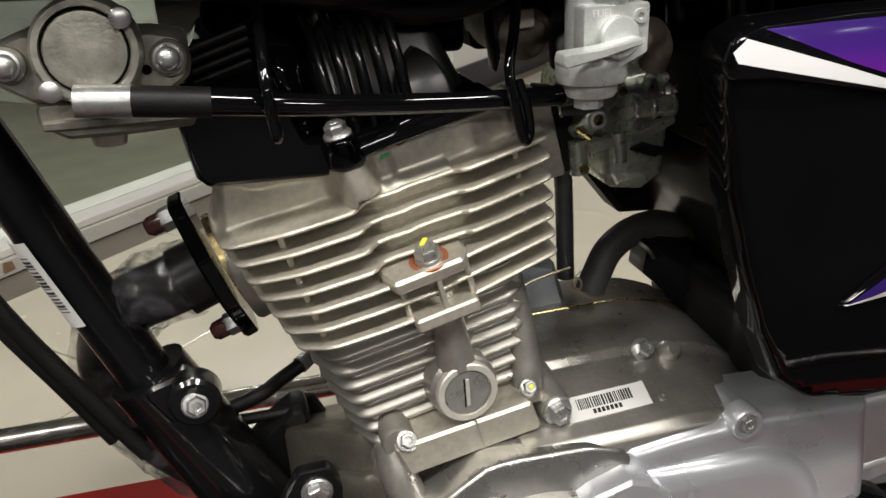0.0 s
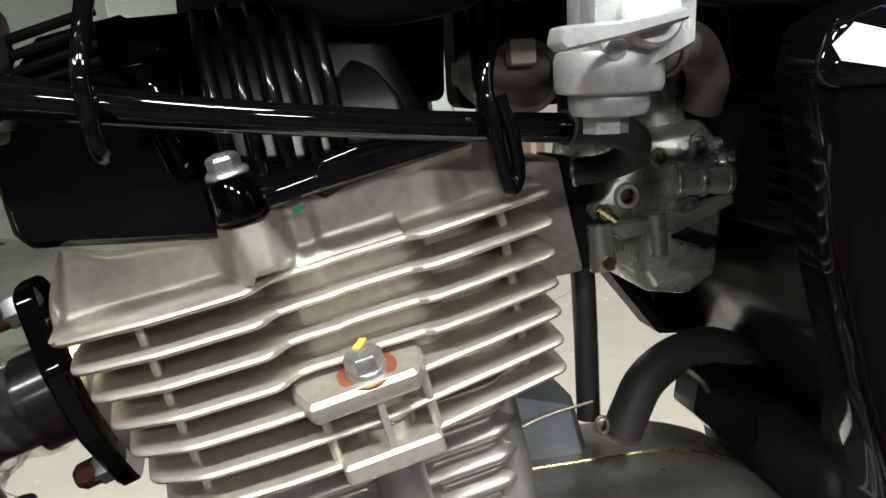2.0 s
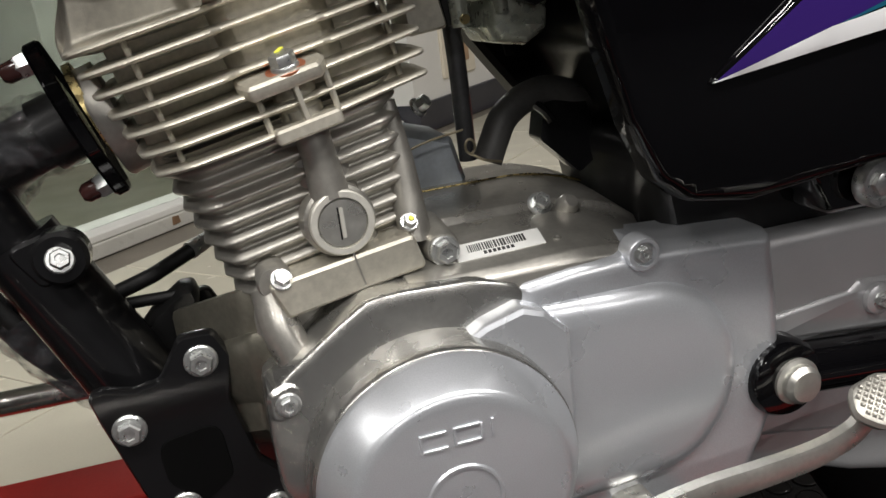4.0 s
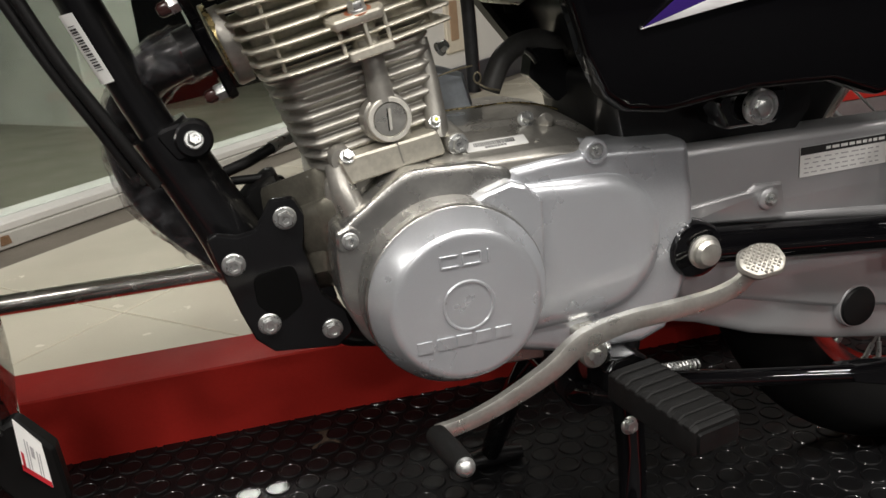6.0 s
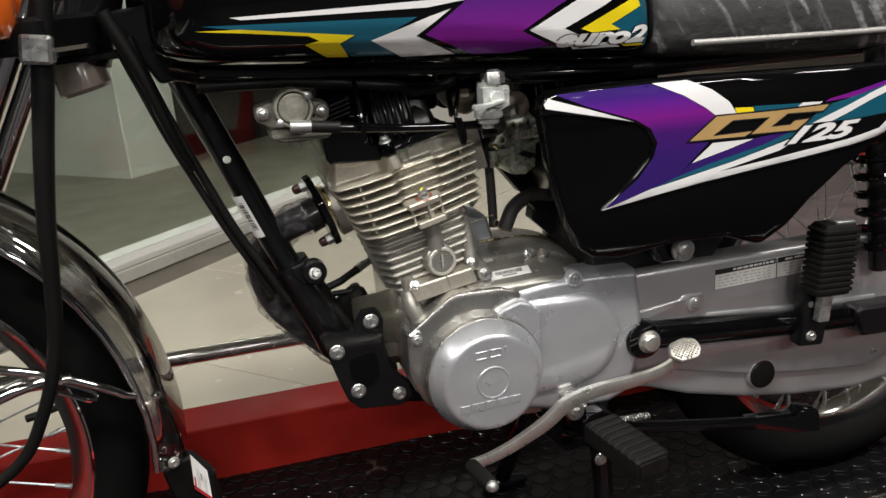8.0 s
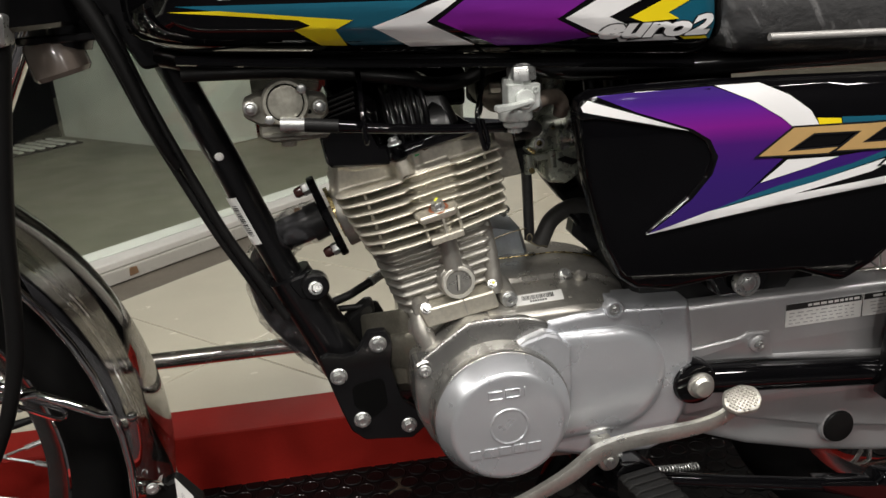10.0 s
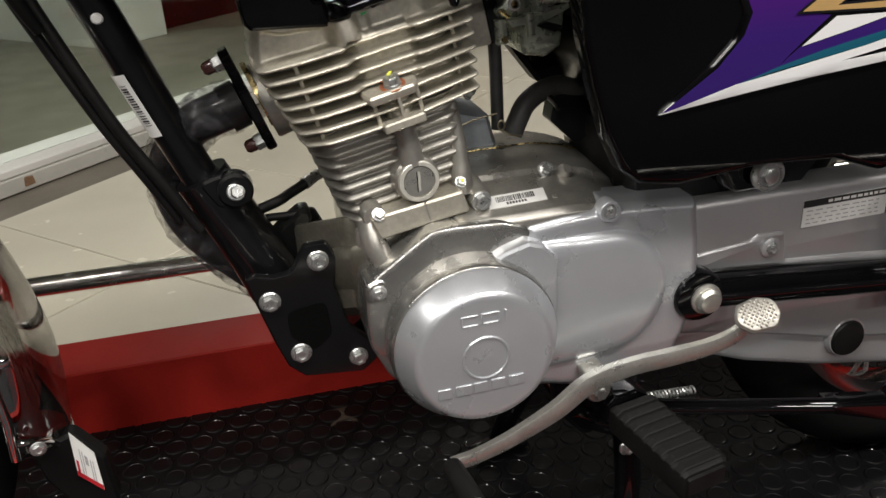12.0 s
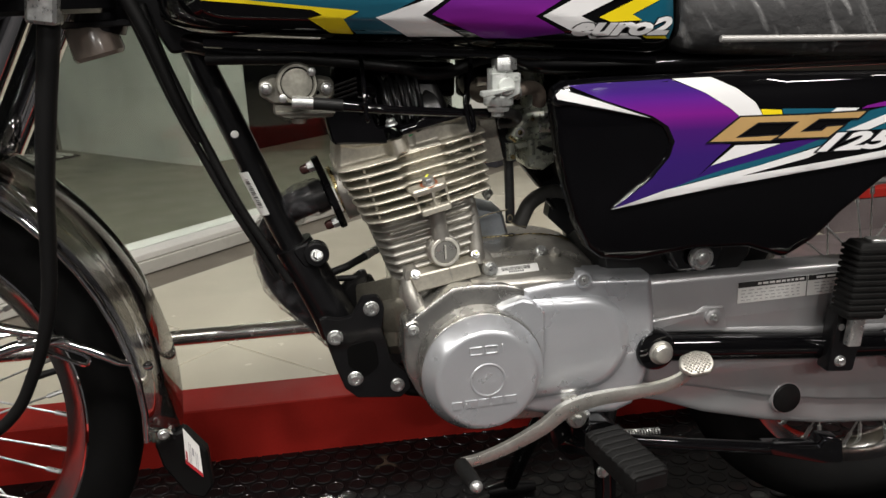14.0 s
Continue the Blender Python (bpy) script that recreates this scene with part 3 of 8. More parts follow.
def studs():
    rnd = random.Random(4)
    vs, fs = [], []
    prof = [(0.0, 0.0011), (0.0104, 0.0011), (0.0107, 0.0011), (0.0114, 0.0009), (0.0122, 0.0017), (0.0134, 0.0017), (0.0146, 0.0002)]
    seg = 18
    row = 0
    y = -0.325
    while y < 0.34:
        x = -0.62 + (0.0165 if row % 2 else 0)
        while x < 0.95:
            base = len(vs)
            cx, cy = x + rnd.uniform(-0.0004, 0.0004), y + rnd.uniform(-0.0004, 0.0004)
            vs.append((cx, cy, prof[0][1]))
            for r, h in prof[1:]:
                vs += [(cx + r * math.cos(2 * math.pi * k / seg), cy + r * math.sin(2 * math.pi * k / seg), h) for k in range(seg)]
            for k in range(seg):
                k2 = (k + 1) % seg
                fs.append((base, base + 1 + k, base + 1 + k2))
                for j in range(len(prof) - 2):
                    a = base + 1 + j * seg
                    fs.append((a + k, a + seg + k, a + seg + k2, a + k2))
            x += 0.033
        y += 0.0295
        row += 1
    me = bpy.data.meshes.new("coin_studs")
    me.from_pydata(vs, [], fs)
    for p in me.polygons:
        p.use_smooth = True
    me.set_sharp_from_angle(angle=radians(40))
    me.materials.append(STUD_RUBBER)
    ob = new("coin_studs", me)
    ob.parent = stud_mat
    tagged(ob, kind="stuff")


studs()


def dust_mark(x, y):
    """Pale brown dust rubbed into the hollows round one stud."""
    mark = part("dust_mark", slab(bmesh.new(), oval(x, y, 0.017, 0.0165, 20), [(0.0003, 0), (0.0005, 0.001)], plan), DUST, stud_mat, "brown dust smear round one stud")
    for k in range(5):
        a = 2 * math.pi * k / 5 + 0.3
        part("dust_streak", slab(bmesh.new(), oval(x + 0.021 * math.cos(a), y + 0.020 * math.sin(a), 0.008, 0.003, 12, math.degrees(a)), [(0.0003, 0), (0.0005, 0.0006)], plan), DUST, mark)


dust_mark(-0.076, 0.264)


# ---- the motorcycle ----
bike = tagged(new("motorcycle"), "new black motorcycle with purple decals on its centre stand", "motorcycle")


# wheels
def wheel(name, c, rim_r, tyre_r, half, spokes, label):
    w = part(name, lathe(bmesh.new(), [(0.0, -0.045), (0.03, -0.045), (0.055, -0.04), (0.062, -0.03), (0.04, -0.02), (0.04, 0.02), (0.062, 0.03), (0.055, 0.04), (0.03, 0.045), (0, 0.045)], c, (0, 1, 0), 40), CAST_FINE, bike, label)
    mid = (rim_r + tyre_r) / 2
    sec = []
    for k in range(22):
        a = 2 * math.pi * k / 22
        rr = (tyre_r - rim_r) / 2 + 0.008
        sec.append((mid - 0.006 + rr * math.cos(a), half * math.sin(a) * (1 - 0.12 * max(math.cos(a), 0))))
    part("tyre", ring_lathe(bmesh.new(), sec, c, (0, 1, 0), 96), TYRE, w, "black road tyre")
    r = rim_r
    rim = [(r, -0.026), (r + 0.002, -0.0235), (r - 0.006, -0.021), (r - 0.019, -0.013), (r - 0.023, 0), (r - 0.019, 0.013), (r - 0.006, 0.021), (r + 0.002, 0.0235), (r, 0.026), (r - 0.009, 0.024), (r - 0.023, 0.016), (r - 0.027, 0), (r - 0.023, -0.016), (r - 0.009, -0.024)]
    part("rim", ring_lathe(bmesh.new(), rim, c, (0, 1, 0), 96), RIM_CHROME, w, "chrome wheel rim")
    bead = [(r + 0.0024 * math.cos(math.pi * k / 4), -0.0262 + 0.0024 * math.sin(math.pi * k / 4)) for k in range(8)]
    part("rim_edge", ring_lathe(bmesh.new(), bead, c, (0, 1, 0), 96), CHROME, w)
    bm = bmesh.new()
    tube(bm, [(0, 0, 0), (0, 0, 1)], 0.0014, 6, 1)
    sp = mesh_of(bm, "spoke")
    sp.materials.append(STEEL)
    bm = bmesh.new()
    tube(bm, [(0, 0, -0.001), (0, 0, 0.018)], 0.0028, 8, 1)
    nip = mesh_of(bm, "nipple")
    nip.materials.append(STEEL)
    for k in range(spokes):
        a = 2 * math.pi * (k + 0.3) / spokes
        sy = 1 if k % 2 else -1
        lead = (0.42 if (k // 2) % 2 else -0.42)
        p1 = Vector(c) + Vector((math.cos(a) * (r - 0.024), sy * 0.006, math.sin(a) * (r - 0.024)))
        p0 = Vector(c) + Vector((math.cos(a + lead) * 0.056, sy * 0.034, math.sin(a + lead) * 0.056))
        d = p1 - p0
        o = new("spoke", sp)
        o.parent = w
        q = d.to_track_quat("Z", "Y")
        o.matrix_basis = Matrix.LocRotScale(p0, q, (1, 1, d.length))
        o = new("nipple", nip)
        o.parent = w
        o.matrix_basis = Matrix.LocRotScale(p1, (-d).to_track_quat("Z", "Y"), None)
    return w


FRONT_AXLE, REAR_AXLE = (-0.662, 0, 0.289), (0.560, 0, 0.271)
front_wheel = wheel("front_wheel", FRONT_AXLE, 0.236, 0.292, 0.034, 36, "spoked front wheel with chrome rim")
rear_wheel = wheel("rear_wheel", REAR_AXLE, 0.208, 0.269, 0.042, 36, "spoked rear wheel with chrome rim")
valve = part("tyre_valve", tube(bmesh.new(), [(-0.452, 0.004, 0.322), (-0.478, 0.004, 0.317), (-0.490, 0.004, 0.315)], [0.0035, 0.0045, 0.0045], 10, 1), RUBBER, front_wheel, "black valve cap")


# front fender
def fender(c, r_crown, r_edge, half, a0, a1, out=0.0):
    bm = bmesh.new()
    n, m = 60, 16
    rows = []
    for i in range(n + 1):
        a = radians(a0 + (a1 - a0) * i / n)
        taper = 1.0
        if i < 5:
            taper = math.sqrt(max(1 - ((5 - i) / 5.0) ** 2, 0.0)) * 0.45 + 0.55
        grow = out * min(max((math.degrees(a) - 15) / 60, 0), 1)
        row = []
        for k in range(m + 1):
            th = math.pi * k / m
            y = -math.cos(th) * half * taper
            prof = math.sin(th) ** 0.92
            rr = r_edge + (r_crown - r_edge) * prof + grow
            row.append(bm.verts.new((c[0] + rr * math.cos(a), y, c[2] + rr * math.sin(a))))
        rows.append(row)
    for a, b in zip(rows, rows[1:]):
        for k in range(m):
            bm.faces.new((a[k], a[k + 1], b[k + 1], b[k]))
    bmesh.ops.solidify(bm, geom=bm.faces[:], thickness=0.0016)
    return bm


front_fender = part("front_fender", fender(FRONT_AXLE, 0.336, 0.306, 0.060, -10, 150, 0.012), CHROME, bike, "curved chrome front fender", 50)
for sgn in (-1, 1):
    for nm, a, rr, y in (("edge", 0, 0, 0),):
        pts = []
        for i in range(24):
            an = radians(-7 + 150 * i / 23)
            g = 0.012 * min(max((math.degrees(an) - 15) / 60, 0), 1)
            pts.append((FRONT_AXLE[0] + (0.3045 + g) * math.cos(an), sgn * 0.0605, FRONT_AXLE[2] + (0.3045 + g) * math.sin(an)))
        part("rolled_edge", tube(bmesh.new(), pts, 0.0040, 10, 1), CHROME, front_fender)
lip = []
for k in range(17):
    th = math.pi * k / 16
    grown = 0.55 + 0.45 * min(abs(math.cos(th)), 1.0) ** 3
    an = radians(-10.4 + 6.0 * max(abs(math.cos(th)) - 0.55, 0.0) / 0.45)
    rr = 0.306 + 0.030 * math.sin(th) ** 0.92
    lip.append((FRONT_AXLE[0] + rr * math.cos(an), -math.cos(th) * 0.060 * grown, FRONT_AXLE[2] + rr * math.sin(an)))
part("rolled_end", tube(bmesh.new(), lip, 0.0030, 10, 3), CHROME, front_fender)
bolt((-0.341, -0.0635, 0.260), (0.25, -1, 0), 0.0055, 0.004, parent=front_fender)
bolt((-0.345, 0.052, 0.296), (0.5, 1, 0), 0.0050, 0.004, BLACK_SATIN, parent=front_fender)
part("rivet", lathe(bmesh.new(), [(0.0055, 0), (0.0050, 0.002), (0.003, 0.0035), (0, 0.004)], (-0.345, -0.066, 0.343), (0.2, -1, 0), 16), CHROME, front_fender)
stay = part("fender_stay", tube(bmesh.new(), [(-0.60, -0.085, 0.448), (-0.484, -0.078, 0.409), (-0.43, -0.074, 0.387), (-0.389, -0.069, 0.362), (-0.374, -0.065, 0.350), (-0.361, -0.060, 0.345)], [0.0050, 0.0050, 0.0048, 0.0046, 0.0044, 0.0035], 12), CHROME, bike, "bent chrome fender stay")
part("stay_rod", tube(bmesh.new(), [(-0.60, -0.080, 0.405), (-0.470, -0.078, 0.398), (-0.461, -0.078, 0.392), (-0.43, -0.078, 0.371), (-0.407, -0.077, 0.357), (-0.401, -0.075, 0.358), (-0.404, -0.073, 0.364), (-0.43, -0.074, 0.380)], 0.0022, 8), CHROME, bike, "thin bent chrome rod")
part("fender_stay", tube(bmesh.new(), [(-0.66, -0.09, 0.35), (-0.53, -0.083, 0.369), (-0.46, -0.079, 0.386), (-0.42, -0.075, 0.385)], 0.0058, 12), CHROME, bike, "straight chrome fender stay")
flap = bmesh.new()
slab(flap, rounded([(-0.360, 0.232), (-0.325, 0.245), (-0.303, 0.214), (-0.301, 0.168), (-0.312, 0.152), (-0.332, 0.160), (-0.354, 0.200)], 0.008), [(-0.008, 0.004), (-0.012, 0), (-0.025, 0), (-0.028, 0.003)])
mud_flap = part("mud_flap", flap, FLAP, bike, "black rubber mud flap")
lab = part("sticker", slab(bmesh.new(), [(-0.326, 0.247), (-0.3110, 0.222), (-0.3110, 0.182), (-0.328, 0.203)], [(-0.0285, 0), (-0.0295, 0)]), WHITE_LABEL, mud_flap, "white paper sticker with red edges")
part("sticker_edge", slab(bmesh.new(), [(-0.328, 0.203), (-0.3110, 0.182), (-0.3110, 0.187), (-0.3278, 0.208)], [(-0.0296, 0), (-0.0300, 0)]), RED_INK, lab)
sticker_at = lambda u, v: (-0.326 + 0.015 * u - 0.002 * v, 0.247 - 0.025 * u - 0.0420 * v)
for u0, u1, v0, v1, ink in ((0.07, 0.17, 0.62, 0.95, RED_INK), (0.50, 0.62, 0.30, 0.52, PRINT_GREY), (0.30, 0.33, 0.25, 0.88, PRINT_GREY), (0.40, 0.43, 0.25, 0.85, PRINT_GREY), (0.72, 0.75, 0.30, 0.85, PRINT_GREY), (0.82, 0.85, 0.30, 0.80, PRINT_GREY)):
    part("print_bar", slab(bmesh.new(), [sticker_at(u0, v0), sticker_at(u1, v0), sticker_at(u1, v1), sticker_at(u0, v1)], [(-0.0296, 0), (-0.0300, 0)]), ink, lab)

# fork
for y in (-0.09, 0.09):
    f = part("fork_leg", tube(bmesh.new(), [(-0.655, y, 0.27), (-0.545, y, 0.46)], 0.024, 24, 1), CAST_FINE, bike, "polished fork slider")
    part("fork_tube", tube(bmesh.new(), [(-0.545, y, 0.46), (-0.36, y, 0.79)], 0.0155, 24, 1), CHROME, f, "chrome fork tube")
    part("dust_seal", tube(bmesh.new(), [(-0.549, y, 0.452), (-0.538, y, 0.472)], 0.026, 24, 1), RUBBER, f)
part("axle_bolt", hex_bolt(bmesh.new(), (-0.662, -0.115, 0.289), (0, -1, 0), 0.012, 0.012), STEEL, bike)
for z, x, nm in ((0.72, -0.405, "lower_yoke"), (0.86, -0.335, "upper_yoke")):
    part(nm, slab(bmesh.new(), rounded([(x - 0.03, -0.115), (x + 0.035, -0.115), (x + 0.075, -0.03), (x + 0.075, 0.03), (x + 0.035, 0.115), (x - 0.03, 0.115)], 0.015), [(z - 0.016, 0.004), (z - 0.012, 0), (z + 0.012, 0), (z + 0.016, 0.004)], plan), BLACK_PAINT, bike)
part("steering_head", tube(bmesh.new(), [(-0.355, 0, 0.69), (-0.292, 0, 0.86)], 0.027, 24, 1), BLACK_PAINT, bike)
for y in (-0.135, 0.135):
    ind = part("indicator", tube(bmesh.new(), [(-0.455, y * 1.02, 0.752), (-0.405, y * 1.02, 0.752)], [0.03, 0.036], 24, 1), BLACK_SATIN, bike, "black indicator with orange lens")
    part("lens", lathe(bmesh.new(), [(0.034, 0), (0.032, 0.012), (0.02, 0.02), (0, 0.022)], (-0.405, y * 1.02, 0.752), (1, 0, 0), 24), ORANGE, ind, "orange lens")

# cables at the steering head
cab = part("speedometer_cable", tube(bmesh.new(), [(-0.366, -0.100, 0.76), (-0.379, -0.100, 0.687), (-0.393, -0.100, 0.617), (-0.405, -0.100, 0.549), (-0.411, -0.100, 0.500), (-0.422, -0.100, 0.432), (-0.447, -0.100, 0.363), (-0.489, -0.100, 0.307), (-0.60, -0.10, 0.255)], [0.0102, 0.0102, 0.0096, 0.0088, 0.0080, 0.0072, 0.0064, 0.006, 0.006], 14, 8), FLAP, bike, "thick black sheathed cable")
part("cable_clamp", slab(bmesh.new(), rounded([(-0.393, 0.698), (-0.367, 0.694), (-0.363, 0.719), (-0.389, 0.723)], 0.004), [(-0.088, 0.002), (-0.090, 0), (-0.116, 0), (-0.119, 0.003)]), STEEL, cab, "bright bent steel cable clamp")
part("wiring_harness", tube(bmesh.new(), [(-0.325, -0.045, 0.735), (-0.302, -0.046, 0.68), (-0.284, -0.046, 0.62), (-0.275, -0.042, 0.592), (-0.267, -0.038, 0.572)], [0.008, 0.007, 0.0058, 0.0050, 0.004], 12), FLAP, bike, "taped black wiring bundle")
part("control_cable", tube(bmesh.new(), [(-0.306, -0.032, 0.71), (-0.294, -0.031, 0.663), (-0.278, -0.030, 0.614), (-0.257, -0.029, 0.556), (-0.236, -0.028, 0.502), (-0.216, -0.026, 0.460), (-0.200, -0.022, 0.425), (-0.190, -0.020, 0.405)], 0.0046, 10), RUBBER, bike, "black clutch cable")
part("control_cable", tube(bmesh.new(), [(-0.318, -0.028, 0.70), (-0.306, -0.027, 0.663), (-0.289, -0.027, 0.612), (-0.267, -0.026, 0.556), (-0.244, -0.024, 0.500), (-0.223, -0.020, 0.455), (-0.205, -0.016, 0.415)], 0.0040, 10), RUBBER, bike, "thin black cable")
part("relay_cup", lathe(bmesh.new(), [(0.0, 0), (0.023, 0.0), (0.026, 0.004), (0.025, 0.03), (0.023, 0.034), (0, 0.034)], (-0.356, -0.005, 0.660), (-0.22, 0, 1), 28), SMOKE, bike, "smoky grey plastic relay cup")
part("relay_bracket", box(bmesh.new(), -0.385, -0.315, -0.03, 0.03, 0.690, 0.697, 0.002), BLACK_PAINT, bike)

# frame
part("down_tube", tube(bmesh.new(), [(-0.288, 0, 0.755), (-0.267, 0, 0.672), (-0.229, 0, 0.568), (-0.194, 0, 0.470), (-0.163, 0, 0.392)], 0.0148, 24, 4), BLACK_PAINT, bike, "black painted frame down tube")
part("spine_tube", tube(bmesh.new(), [(-0.30, 0, 0.76), (-0.12, 0, 0.725), (0.08, 0, 0.69), (0.22, 0, 0.655)], 0.024, 20, 4), BLACK_PAINT, bike)
part("gusset", slab(bmesh.new(), rounded([(-0.325, 0.735), (-0.285, 0.66), (-0.25, 0.665), (-0.205, 0.678), (-0.15, 0.70), (-0.20, 0.745)], 0.008), [(0.024, 0.003), (0.021, 0), (-0.021, 0), (-0.024, 0.003)]), BLACK_PAINT, bike)
for y in (-0.03, 0.03):
    part("rail_tube", tube(bmesh.new(), [(-0.27, y * 0.5, 0.672), (-0.20, y * 1.3, 0.660), (0.02, y * 1.6, 0.650), (0.14, y * 2.2, 0.628), (0.60, y * 3.0, 0.62)], 0.011, 16, 6), BLACK_PAINT, bike)
part("frame_sleeve", tube(bmesh.new(), [(-0.183, 0, 0.444), (-0.150, 0, 0.37), (-0.137, 0, 0.335)], [0.0225, 0.0240, 0.0250], 24, 3), BLACK_PAINT, bike)
part("lug", slab(bmesh.new(), oval(-0.158, 0.438, 0.0140, 0.0140, 28), [(-0.018, 0.001), (-0.020, 0), (-0.033, 0), (-0.035, 0.002)]), BLACK_PAINT, bike)
part("lug", slab(bmesh.new(), rounded([(-0.186, 0.444), (-0.160, 0.451), (-0.152, 0.428), (-0.172, 0.420)], 0.006), [(-0.010, 0), (-0.022, 0), (-0.024, 0.002)]), BLACK_PAINT, bike)
bolt((-0.158, -0.035, 0.438), (0.2, -1, 0.35), 0.0062, 0.009, parent=bike)
pl = rounded([(-0.163, 0.364), (-0.159, 0.345), (-0.147, 0.300), (-0.139, 0.276), (-0.126, 0.263), (-0.076, 0.257), (-0.062, 0.268), (-0.066, 0.287), (-0.083, 0.305), (-0.092, 0.345), (-0.087, 0.370), (-0.094, 0.386), (-0.112, 0.386), (-0.126, 0.364), (-0.140, 0.362), (-0.155, 0.366)], 0.006)
for y in (-0.036, 0.040):
    eb = part("engine_bracket", slab(bmesh.new(), pl, [(y + 0.004, 0.001), (y + 0.003, 0), (y - 0.002, 0), (y - 0.004, 0.0015)]), BLACK_PAINT, bike, "black steel engine hanger plate")
    if y < 0:
        # Near-black patch on the solid plate stands for the dark of its opening
        part("opening_shade", slab(bmesh.new(), rounded([(-0.135, 0.330), (-0.100, 0.335), (-0.098, 0.300), (-0.118, 0.285), (-0.134, 0.305)], 0.010), [(-0.0385, 0.0), (-0.0410, 0.001)]), DARK, eb)
        for bx, bz, rr in ((-0.103, 0.371, 0.0078), (-0.146, 0.341, 0.0078), (-0.127, 0.288, 0.0078), (-0.079, 0.274, 0.0072)):
            bolt((bx, -0.040, bz), (0, -1, 0), rr, 0.008, parent=eb)
def on_down_tube(c, lift):
    """A small patch with corners in x and z, laid round the near side of the down tube."""
    bm = bmesh.new()
    cols = []
    for i in range(7):
        t = i / 6
        col = []
        for p, q in ((c[0], c[1]), (c[3], c[2])):
            x, z = p[0] + (q[0] - p[0]) * t, p[1] + (q[1] - p[1]) * t
            off = x - (-0.231 + (0.570 - z) * 0.37)
            col.append(bm.verts.new((x, -math.sqrt(max(0.0158 ** 2 - off * off * 0.88, 1e-6)) - lift, z)))
        cols.append(col)
    for p, q in zip(cols, cols[1:]):
        bm.faces.new((p[0], p[1], q[1], q[0]))
    return bm


frame_label = part("frame_label", on_down_tube([(-0.2335, 0.5310), (-0.2225, 0.5330), (-0.2045, 0.4840), (-0.2150, 0.4810)], 0.0006), WHITE_LABEL, bike, "white barcode label on the down tube")
rnd = random.Random(3)
for k in range(17):
    t0 = 0.10 + k * 0.046
    t1 = t0 + rnd.choice((0.012, 0.02, 0.03))
    a0, a1 = Vector((-0.2300, 0.5275)), Vector((-0.2125, 0.4850))
    p0, p1 = a0.lerp(a1, t0), a0.lerp(a1, t1)
    part("bar", on_down_tube([(p0.x, p0.y), (p0.x + 0.0048, p0.y + 0.0011), (p1.x + 0.0048, p1.y + 0.0011), (p1.x, p1.y)], 0.0010), INK, frame_label)
part("paint_mark", slab(bmesh.new(), oval(-0.232, 0.574, 0.0045, 0.0042, 10), [(-0.0150, 0), (-0.0162, 0.001)]), WHITE_LABEL, bike, "white paint dab")
for y in (-0.09, 0.09):
    part("rear_frame_tube", tube(bmesh.new(), [(0.150, y * 0.40, 0.64), (0.160, y * 0.40, 0.56), (0.168, y * 0.40, 0.45), (0.175, y * 0.45, 0.36), (0.185, y * 0.5, 0.27), (0.17, y * 0.6, 0.20)], 0.0125, 18), BLACK_PAINT, bike)
part("battery_box", slab(bmesh.new(), rounded([(0.150, 0.450), (0.340, 0.450), (0.345, 0.400), (0.30, 0.345), (0.17, 0.345)], 0.015), [(0.075, 0.006), (0.07, 0), (-0.062, 0), (-0.070, 0.006)]), BLACK_SATIN, bike)
part("air_box", slab(bmesh.new(), rounded([(0.146, 0.60), (0.30, 0.60), (0.33, 0.50), (0.28, 0.43), (0.17, 0.44), (0.136, 0.50)], 0.02), [(0.085, 0.008), (0.078, 0), (-0.078, 0), (-0.085, 0.008)]), BLACK_SATIN, bike, "black plastic air box")


# ---- engine: cylinder head ----
cylinder_head = part("cylinder_head", slab(bmesh.new(), rounded([(-0.056, -0.058), (0.072, -0.062), (0.072, 0.060), (-0.056, 0.052)], 0.014), [(-0.012, 0), (0.064, 0)], fin_plan), CAST, bike, "bare cast aluminium cylinder head with cooling fins")
FIN_N = tuple(0.0512 - 0.0103 * i for i in range(7))


def tooth(bm, pts, layers):
    """A cast fin: rings of the outline drawn in towards the bore by their own depth."""
    rings = []
    for n, d in layers:
        ring = []
        for u, v in pts:
            to = Vector((min(max(u, -0.040), 0.060) - u, -v))
            to = to.normalized() * min(d, to.length * 0.9)
            ring.append(bm.verts.new(eng(u + to.x, n, v + to.y)))
        rings.append(ring)
    for a, b in zip(rings, rings[1:]):
        for k in range(len(pts)):
            bm.faces.new((a[k - 1], a[k], b[k], b[k - 1]))
    return bm


